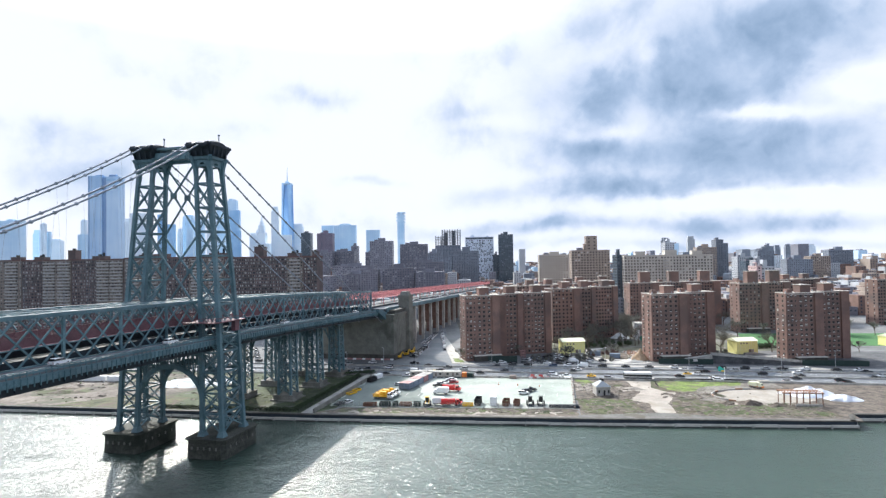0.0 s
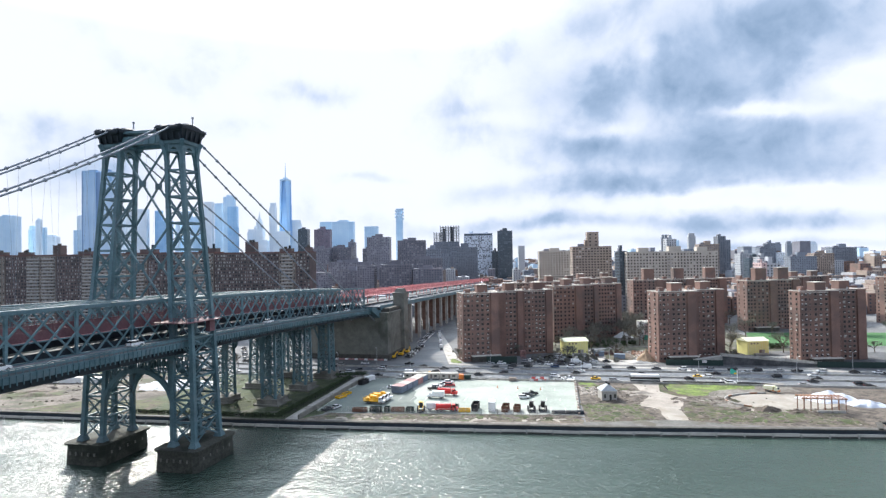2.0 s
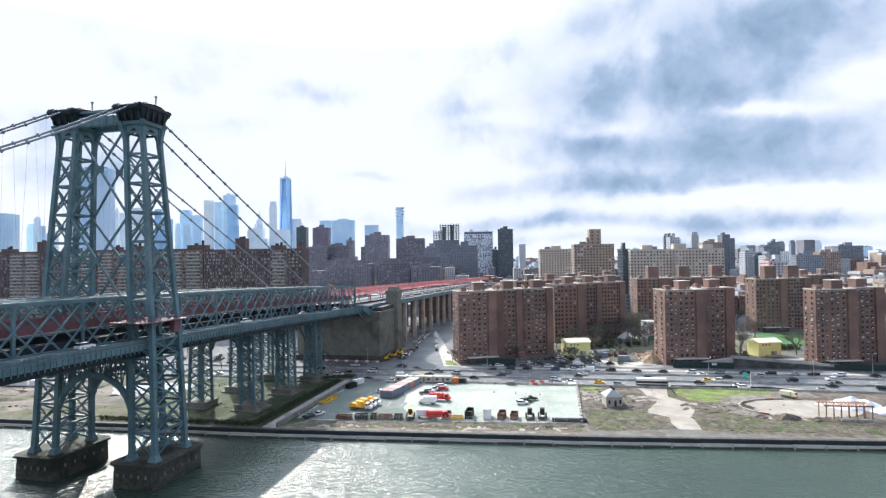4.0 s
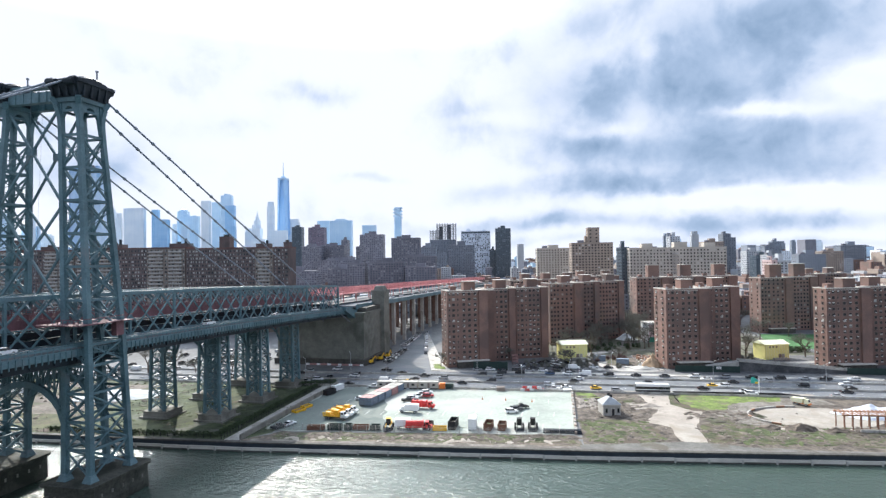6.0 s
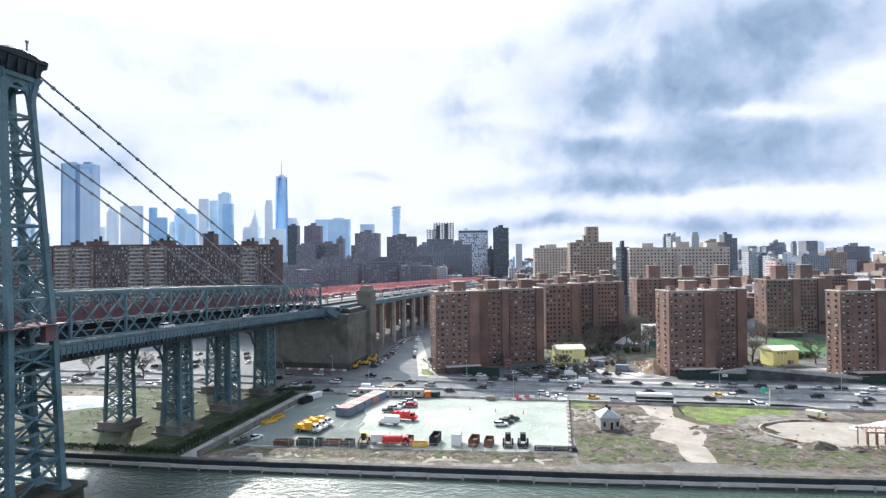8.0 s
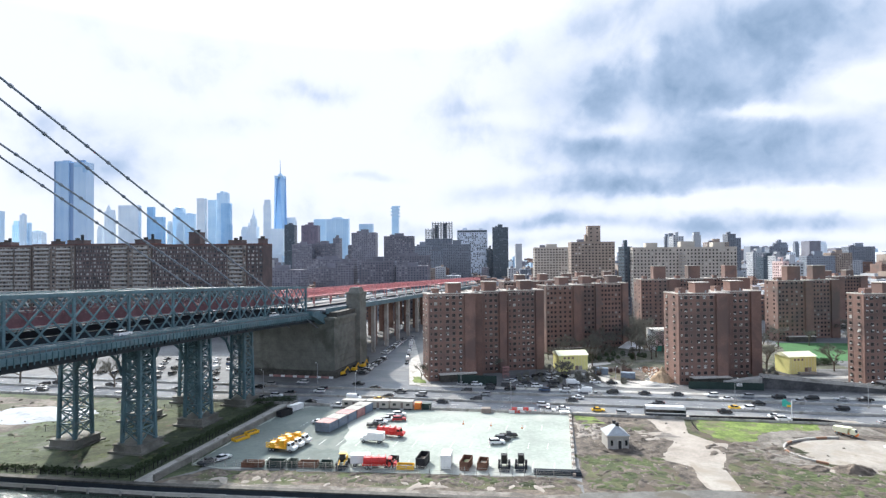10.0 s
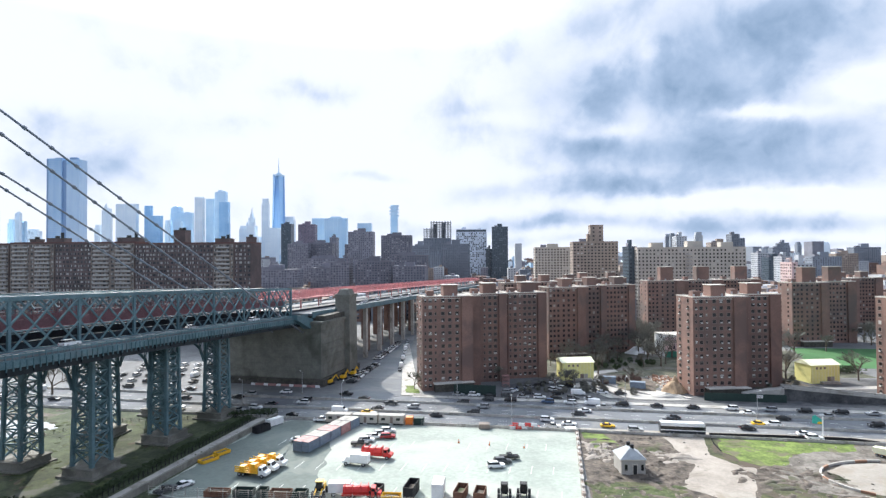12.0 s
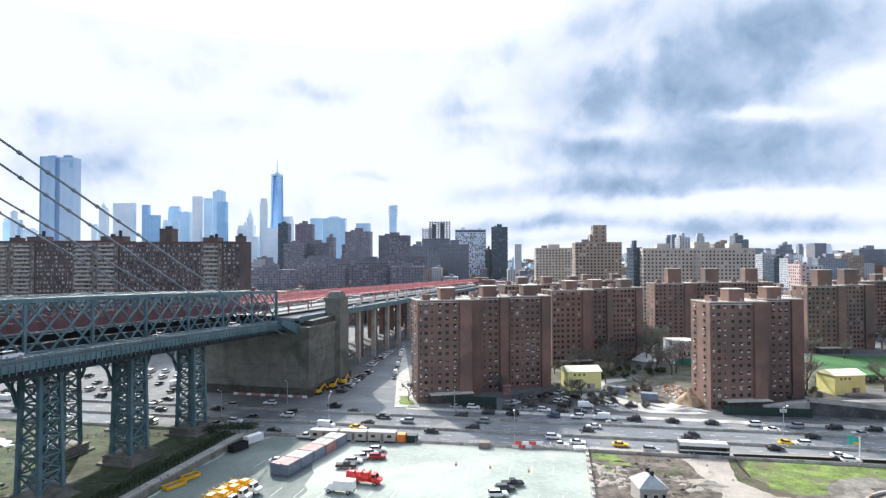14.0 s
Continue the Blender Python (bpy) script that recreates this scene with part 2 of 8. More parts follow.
M = dict(
    steel=mat("bridge_steel_paint", (0.076, 0.150, 0.176), 0.5, 0.0, 0.3, 0.15, 2.5, 0.1, (0.106, 0.182, 0.204), patch=((0.145, 0.185, 0.200), 0.12, 0.52, 0.75)),
    # Near-black: shade under the bridge deck is part of this colour.
    steel_dark=mat("bridge_steel_grime_shade", (0.018, 0.026, 0.034), 0.65, 0.0, 0.35, 0.3, 2.0, 0.1),
    cable=mat("cable_steel", (0.21, 0.235, 0.27), 0.5, 0.0, 0.25, 0.3, 3.0, 0.1),
    red=mat("red_walkway_paint", (0.60, 0.255, 0.255), 0.6, 0.0, 0.3, 0.2, 2.0, 0.1, (0.60, 0.27, 0.26)),
    red_dull=mat("dull_red_paint", (0.185, 0.085, 0.095), 0.7, 0.0, 0.3, 0.2, 2.0, 0.1),
    stone=mat("granite_masonry", (0.20, 0.19, 0.165), 0.9, 0.0, 0.35, 0.12, 1.2, 0.5, patch=((0.13, 0.125, 0.105), 0.1, 0.48, 0.62)),
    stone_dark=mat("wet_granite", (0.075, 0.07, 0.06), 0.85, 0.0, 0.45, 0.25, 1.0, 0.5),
    concrete=mat("old_concrete", (0.40, 0.38, 0.345), 0.9, 0.0, 0.28, 0.2, 1.5, 0.3, patch=((0.24, 0.225, 0.19), 0.25, 0.52, 0.66)),
    pale=mat("pale_concrete", (0.40, 0.38, 0.345), 0.9, 0.0, 0.18, 0.12, 1.0, 0.2),
    asphalt=mat("asphalt", (0.138, 0.146, 0.156), 0.92, 0.0, 0.25, 0.08, 2.0, 0.2, patch=((0.20, 0.20, 0.195), 0.05, 0.52, 0.62)),
    lot=mat("green_lot_surface", (0.285, 0.32, 0.278), 0.92, 0.0, 0.18, 0.06, 0.9, 0.15, (0.32, 0.35, 0.305), patch=((0.37, 0.375, 0.335), 0.035, 0.45, 0.62)),
    line=mat("faded_road_paint", (0.62, 0.62, 0.58), 0.8, 0.0, 0.2, 0.5, 3.0, 0.0),
    dirt=mat("bare_dirt", (0.062, 0.049, 0.038), 0.95, 0.0, 0.6, 0.22, 0.9, 0.8, (0.135, 0.108, 0.085), patch=((0.085, 0.095, 0.045), 0.10, 0.50, 0.62)),
    mud=mat("churned_mud", (0.044, 0.036, 0.029), 0.9, 0.0, 0.6, 0.3, 1.1, 1.0, (0.108, 0.087, 0.069), patch=((0.155, 0.128, 0.10), 0.16, 0.53, 0.68)),
    gravel=mat("pale_gravel", (0.31, 0.272, 0.232), 0.95, 0.0, 0.25, 0.12, 1.2, 0.4, patch=((0.22, 0.19, 0.155), 0.14, 0.52, 0.7)),
    sand=mat("sandy_dirt", (0.085, 0.070, 0.057), 0.95, 0.0, 0.55, 0.08, 0.7, 0.7, (0.155, 0.130, 0.108), patch=((0.075, 0.078, 0.045), 0.05, 0.5, 0.6)),
    grass=mat("rough_grass", (0.036, 0.046, 0.019), 0.95, 0.0, 0.55, 0.15, 1.1, 0.7, (0.075, 0.078, 0.035), patch=((0.088, 0.066, 0.05), 0.14, 0.49, 0.62)),
    weeds=mat("green_weeds", (0.034, 0.046, 0.017), 0.95, 0.0, 0.55, 0.2, 1.1, 0.7, (0.062, 0.078, 0.028), patch=((0.10, 0.082, 0.06), 0.11, 0.5, 0.6)),
    lawn=mat("bright_grass", (0.075, 0.120, 0.023), 0.95, 0.0, 0.55, 0.25, 1.2, 0.7, (0.135, 0.180, 0.042), patch=((0.13, 0.115, 0.07), 0.13, 0.52, 0.64)),
    turf=mat("dark_green_turf", (0.05, 0.14, 0.045), 0.95, 0.0, 0.2, 0.1, 1.0, 0.3),
    ground=mat("city_ground", (0.15, 0.15, 0.148), 0.95, 0.0, 0.35, 0.03, 0.4, 0.2),
    brick=mat("brown_brick", (0.222, 0.134, 0.108), 0.92, 0.0, 0.22, 0.12, 1.6, 0.15, rnd=0.08, patch=((0.150, 0.100, 0.086), 0.06, 0.46, 0.64)),
    brick_red=mat("dark_red_brick", (0.14, 0.075, 0.065), 0.92, 0.0, 0.22, 0.1, 1.5, 0.15),
    tan=mat("tan_brick", (0.31, 0.255, 0.215), 0.92, 0.0, 0.15, 0.1, 1.5, 0.1),
    cream=mat("cream_brick", (0.47, 0.43, 0.375), 0.92, 0.0, 0.15, 0.1, 1.5, 0.1),
    roof=mat("roof_membrane", (0.44, 0.40, 0.36), 0.9, 0.0, 0.3, 0.15, 1.0, 0.2),
    coping=mat("stone_coping", (0.55, 0.51, 0.45), 0.9, 0.0, 0.2, 0.3, 2.0, 0.1),
    yellow=mat("yellow_painted_panel", (0.80, 0.74, 0.30), 0.6, 0.0, 0.08, 0.3, 2.0, 0.05),
    cream_roof=mat("cream_metal_roof", (0.82, 0.80, 0.56), 0.5, 0.0, 0.08, 0.4, 2.0, 0.05),
    white=mat("white_paint", (0.80, 0.80, 0.78), 0.5, 0.0, 0.1, 0.5, 3.0, 0.05),
    slate=mat("grey_roof_shingle", (0.36, 0.38, 0.39), 0.85, 0.0, 0.2, 0.5, 3.0, 0.3),
    black=mat("black_rubber", (0.02, 0.02, 0.022), 0.7, 0.0, 0.2, 0.5, 3.0, 0.0),
    metal=mat("galvanised_steel", (0.42, 0.43, 0.44), 0.45, 0.6, 0.15, 0.5, 3.0, 0.05),
    rust=mat("rusty_steel", (0.17, 0.085, 0.055), 0.85, 0.0, 0.4, 0.6, 2.5, 0.3),
    orange=mat("orange_paint", (0.75, 0.21, 0.04), 0.55, 0.0, 0.1, 0.5, 3.0, 0.0),
    amber=mat("truck_yellow_paint", (0.78, 0.45, 0.03), 0.5, 0.0, 0.12, 0.5, 3.0, 0.05),
    scarlet=mat("truck_red_paint", (0.62, 0.04, 0.035), 0.4, 0.0, 0.12, 0.5, 3.0, 0.05),
    green_box=mat("dark_green_paint", (0.018, 0.040, 0.034), 0.6, 0.0, 0.2, 0.5, 3.0, 0.05),
    tarp=mat("white_sheeting", (0.62, 0.64, 0.68), 0.6, 0.0, 0.12, 0.2, 1.0, 0.6),
    timber=mat("raw_timber", (0.30, 0.17, 0.11), 0.85, 0.0, 0.25, 0.5, 3.0, 0.2),
    bark=mat("winter_bark", (0.13, 0.105, 0.085), 0.95, 0.0, 0.3, 0.6, 4.0, 0.3),
    twig=mat("bare_twigs", (0.165, 0.160, 0.135), 0.95, 0.0, 0.3, 0.6, 4.0, 0.0),
    bush=mat("dull_shrub_leaves", (0.06, 0.085, 0.04), 0.9, 0.0, 0.4, 0.6, 4.0, 0.0),
    glass=pane_mat("window_glass", (0.034, 0.031, 0.031), (0.50, 0.48, 0.44), cut=0.86),
    glass_far=pane_mat("tower_glass", (0.05, 0.065, 0.085), (0.22, 0.25, 0.30)),
    carglass=mat("car_glass", (0.015, 0.018, 0.02), 0.08, 0.0, 0.1, 1, 3, 0.0, spec=0.6),
    frame=mat("window_frame_paint", (0.200, 0.150, 0.128), 0.7, 0.0, 0.1, 1, 3, 0.0),
    # Concrete grey with a blue haze tint painted in for the middle distance.
    grey_tower=mat("haze_tinted_concrete", (0.20, 0.225, 0.262), 0.85, 0.0, 0.15, 0.02, 0.3, 0.0, rnd=0.2),
    dark_tower=mat("dark_glass_tower", (0.06, 0.085, 0.105), 0.3, 0.0, 0.2, 0.02, 0.3, 0.0),
)
M["water"] = water_mat()
# Brick greyed towards blue, so the colour itself holds the distance haze.
M["brick_far"] = mat("haze_tinted_brick", (0.190, 0.192, 0.222), 0.92, 0.0, 0.2, 0.05, 0.6, 0.0, rnd=0.18)
M["brick_row"] = mat("dull_brown_brick", (0.212, 0.135, 0.112), 0.92, 0.0, 0.22, 0.12, 1.6, 0.1, rnd=0.08, patch=((0.145, 0.112, 0.10), 0.06, 0.46, 0.64))
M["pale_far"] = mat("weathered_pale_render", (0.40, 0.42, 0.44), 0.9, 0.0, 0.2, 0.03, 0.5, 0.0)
M["masonry"] = mat("dark_mottled_granite", (0.178, 0.178, 0.154), 0.92, 0.0, 0.25, 0.3, 1.6, 0.5, patch=((0.085, 0.09, 0.07), 0.05, 0.48, 0.70))
M["pier"] = mat("tide_stained_granite", (0.062, 0.062, 0.050), 0.9, 0.0, 0.45, 0.35, 1.4, 0.6, patch=((0.026, 0.031, 0.022), 0.12, 0.46, 0.62))
M["glass_slab"] = pane_mat("slab_window_glass", (0.035, 0.038, 0.044), (0.40, 0.39, 0.37), cut=0.30)
M["glass_mid"] = pane_mat("second_row_glass", (0.020, 0.024, 0.030), (0.34, 0.33, 0.31), cut=0.80)
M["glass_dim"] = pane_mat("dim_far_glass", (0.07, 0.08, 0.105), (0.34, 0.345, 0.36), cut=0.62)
M["unit"] = mat("pale_unit_casing", (0.66, 0.65, 0.62), 0.5, 0.2, 0.2, 0.6, 3.0, 0.0)
M["balcony"] = mat("balcony_concrete", (0.40, 0.385, 0.365), 0.9, 0.0, 0.25, 0.2, 1.5, 0.1)


# ---- mesh tools ----
class MB:
    """Collects boxes, beams, tubes and prisms into one mesh."""
    def __init__(self):
        self.v, self.f, self.m = [], [], []

    def add(self, vs, fs, mi=0):
        o = len(self.v)
        self.v += [tuple(p) for p in vs]
        self.f += [tuple(i + o for i in q) for q in fs]
        self.m += [mi] * len(fs)
        return self

    def box(self, cx, cy, z0, sx, sy, sz, rot=0.0, mi=0, top=1.0, topy=None):
        """A box that stands on z0, turned by rot degrees; its top may be narrower."""
        ca, sa = math.cos(radians(rot)), math.sin(radians(rot))
        ty = top if topy is None else topy
        vs = []
        for z, fx, fy in ((z0, 1, 1), (z0 + sz, top, ty)):
            for dx, dy in ((-1, -1), (1, -1), (1, 1), (-1, 1)):
                px, py = dx * sx / 2 * fx, dy * sy / 2 * fy
                vs.append((cx + px * ca - py * sa, cy + px * sa + py * ca, z))
        return self.add(vs, [(3, 2, 1, 0), (4, 5, 6, 7), (0, 1, 5, 4), (1, 2, 6, 5), (2, 3, 7, 6), (3, 0, 4, 7)], mi)

    def beam(self, a, b, w, h=None, w2=None, mi=0):
        """A square bar from a to b; w2: its width at b."""
        a, b = Vector(a), Vector(b)
        h = h or w
        d = (b - a).normalized()
        up = Vector((0, 0, 1)) if abs(d.z) < 0.92 else Vector((0, 1, 0))
        s = d.cross(up).normalized()
        u = s.cross(d)
        k = (w2 or w) / w
        vs = [a + s * i * w / 2 + u * j * h / 2 for i, j in ((-1, -1), (1, -1), (1, 1), (-1, 1))]
        vs += [b + s * i * w / 2 * k + u * j * h / 2 * k for i, j in ((-1, -1), (1, -1), (1, 1), (-1, 1))]
        return self.add(vs, [(3, 2, 1, 0), (4, 5, 6, 7), (0, 1, 5, 4), (1, 2, 6, 5), (2, 3, 7, 6), (3, 0, 4, 7)], mi)

    def tube(self, a, b, r, n=8, r2=None, mi=0):
        a, b = Vector(a), Vector(b)
        d = (b - a).normalized()
        up = Vector((0, 0, 1)) if abs(d.z) < 0.92 else Vector((0, 1, 0))
        s = d.cross(up).normalized()
        u = s.cross(d)
        r2 = r if r2 is None else r2
        vs = [p + (s * math.cos(2 * math.pi * i / n) + u * math.sin(2 * math.pi * i / n)) * q for p, q in ((a, r), (b, r2)) for i in range(n)]
        fs = [(i, (i + 1) % n, n + (i + 1) % n, n + i) for i in range(n)]
        fs += [tuple(range(n - 1, -1, -1)), tuple(range(n, 2 * n))]
        return self.add(vs, fs, mi)

    def pipe(self, path, r, n=8, mi=0):
        """One unbroken round bar along a path."""
        path = [Vector(p) for p in path]
        o = len(self.v)
        vs, fs = [], []
        for i, p in enumerate(path):
            d = (path[min(i + 1, len(path) - 1)] - path[max(i - 1, 0)]).normalized()
            s = d.cross(Vector((0, 0, 1))).normalized()
            u = s.cross(d)
            vs += [p + (s * math.cos(2 * math.pi * k / n) + u * math.sin(2 * math.pi * k / n)) * r for k in range(n)]
        for i in range(len(path) - 1):
            fs += [(i * n + k, i * n + (k + 1) % n, (i + 1) * n + (k + 1) % n, (i + 1) * n + k) for k in range(n)]
        return self.add(vs, fs, mi)

    def prism(self, pts, z0, z1, mi=0, grow=0.0):
        """An upright prism over a plan outline."""
        n = len(pts)
        cx, cy = sum(p[0] for p in pts) / n, sum(p[1] for p in pts) / n
        vs = [(x, y, z0) for x, y in pts] + [(cx + (x - cx) * (1 + grow), cy + (y - cy) * (1 + grow), z1) for x, y in pts]
        area = sum(pts[i][0] * pts[(i + 1) % n][1] - pts[(i + 1) % n][0] * pts[i][1] for i in range(n))
        fs = [(i, (i + 1) % n, n + (i + 1) % n, n + i) for i in range(n)] + [tuple(range(n - 1, -1, -1)), tuple(range(n, 2 * n))]
        if area < 0:
            fs = [tuple(reversed(q)) for q in fs]
        return self.add(vs, fs, mi)

    def data(self, name, mats, smooth=False):
        me = bpy.data.meshes.new(name)
        me.from_pydata(self.v, [], self.f)
        for m in mats if isinstance(mats, (list, tuple)) else [mats]:
            me.materials.append(m)
        me.polygons.foreach_set("material_index", self.m)
        if smooth:
            me.polygons.foreach_set("use_smooth", [True] * len(self.f))
        me.update()
        return me


def part(name, mb, mats, parent=None, label="", smooth=False):
    ob = new(name, mb.data(name, mats, smooth) if isinstance(mb, MB) else mb)
    if parent:
        ob.parent = parent
    return tagged(ob, label)


def thing(name, m, label, category, group="", kind=""):
    ob = new(name)
    ob.empty_display_size = 1.0
    ob.matrix_basis = m
    return tagged(ob, label, category, group, kind)


def organic(outline, amp=0.9, step=1.6):
    """The same outline with a worn, wandering edge."""
    out = []
    for (ax, ay), (bx, by) in zip(outline, outline[1:] + outline[:1]):
        L = math.hypot(bx - ax, by - ay)
        n = max(1, int(L / step))
        for i in range(n):
            x, y = ax + (bx - ax) * i / n, ay + (by - ay) * i / n
            q = noise.noise(Vector((x * 0.16, y * 0.16, 1.7))) + 0.5 * noise.noise(Vector((x * 0.55, y * 0.55, 4.2)))
            out.append((x - (by - ay) / L * q * amp * 1.6, y + (bx - ax) / L * q * amp * 1.6))
    return out


def sheet(name, outline, z, m, label, thick=0.3, category="ground", worn=0.0):
    """A flat piece of ground with a visible edge."""
    if worn:
        outline = organic(outline, worn)
    return tagged(part(name, MB().prism(outline, z - thick, z), m), label, category, "", "structure")


def lerp(a, b, t):
    return a + (b - a) * t


def knots(x, table):
    """Straight lines between the rows of a table."""
    if x <= table[0][0]:
        return table[0][1]
    for (a, p), (b, q) in zip(table, table[1:]):
        if x <= b:
            return lerp(p, q, (x - a) / (b - a))
    return table[-1][1]


# ---- river, land, sea wall ----
WATER, LAND = 0.6, 3.0
SHORE = [(-3000, 395), (-420, 248), (-211, 232), (-68, 220.5), (41, 216.2), (132, 215.2), (137, 224.5), (420, 222), (3000, 160)]
sheet("water", [(-4200, -1500), (4200, -1500), (4200, 460), (-4200, 460)], WATER, M["water"], "grey-green rippled river water along the sea wall", 0.4, "river")
tagged(part("ground", MB().prism([(x, y + 1.2) for x, y in SHORE] + [(4400, 4700), (-4400, 4700)], LAND - 6, LAND), M["ground"]),
       "flat grey city ground reaching to the horizon", "ground", "", "structure")


def sea_wall():
    wall = thing("sea_wall", pose(0, 0, 0), "long weathered concrete sea wall with dark timber fender rail", "sea wall", kind="structure")
    near = [p for p in SHORE if -3000 < p[0] < 3000]
    for (ax, ay), (bx, by) in zip(near, near[1:]):
        a, b = Vector((ax, ay, 0)), Vector((bx, by, 0))
        d = (b - a).normalized()
        nrm = Vector((d.y, -d.x, 0))
        L = (b - a).length
        n = max(1, round(L / 9))
        for i in range(n):
            p, q = a + d * (L * i / n + 0.06), a + d * (L * (i + 1) / n - 0.06)
            mid = (p + q) / 2 - nrm * 0.75
            ang = math.degrees(math.atan2(d.y, d.x))
            part("wall_block", MB().box(mid.x, mid.y, -1.5, (q - p).length, 1.5, 3.3 + 0.06 * math.sin(i * 2.3), ang), M["coping"], wall)
            part("tide_band", MB().box(mid.x + nrm.x * 0.05, mid.y + nrm.y * 0.05, -1.5, (q - p).length, 1.5, 2.5 + 0.12 * math.sin(i * 1.7), ang), M["stone_dark"], wall, "darker band at the waterline")
            e = p + nrm * 0.12
            part("fender_post", MB().box(e.x, e.y, -1.0, 0.5, 0.35, 2.7, ang), M["pale"], wall)
        mid = (a + b) / 2 - nrm * 1.3
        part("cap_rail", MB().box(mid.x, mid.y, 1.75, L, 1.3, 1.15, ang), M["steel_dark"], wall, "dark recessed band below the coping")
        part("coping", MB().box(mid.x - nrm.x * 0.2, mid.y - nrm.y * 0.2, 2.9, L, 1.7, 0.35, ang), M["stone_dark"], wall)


sea_wall()

# ---- suspension bridge ----
BX, BY, BROT = -107.0, 189.5, -8.5          # tower centre; local y runs to the land, local x across
BR = pose(BX, BY, 0, 0, 0, BROT)
TW = BR @ Matrix.Translation((2.0, -0.9, 0)) @ Matrix.Diagonal((1, 1, 1.017, 1))
TRUSS, EDGE = 10.2, 18.5


def ztop(u):
    """Height of the truss's top chord along the bridge."""
    u = max(u, -118)
    return 50.5 - 0.020 * u - 8.5e-5 * u * u


def leg_at(z):
    """Centre across, half width and half depth of a tower leg at height z."""
    return (knots(z, [(7, 16.2), (40, 15.0), (97, 11.0)]), knots(z, [(7, 3.6), (40, 3.3), (97, 2.7)]), knots(z, [(7, 6.1), (40, 5.2), (97, 3.1)]))


def corner(s, i, j, z):
    c, w, d = leg_at(z)
    return Vector((s * c + i * w, j * d, z))


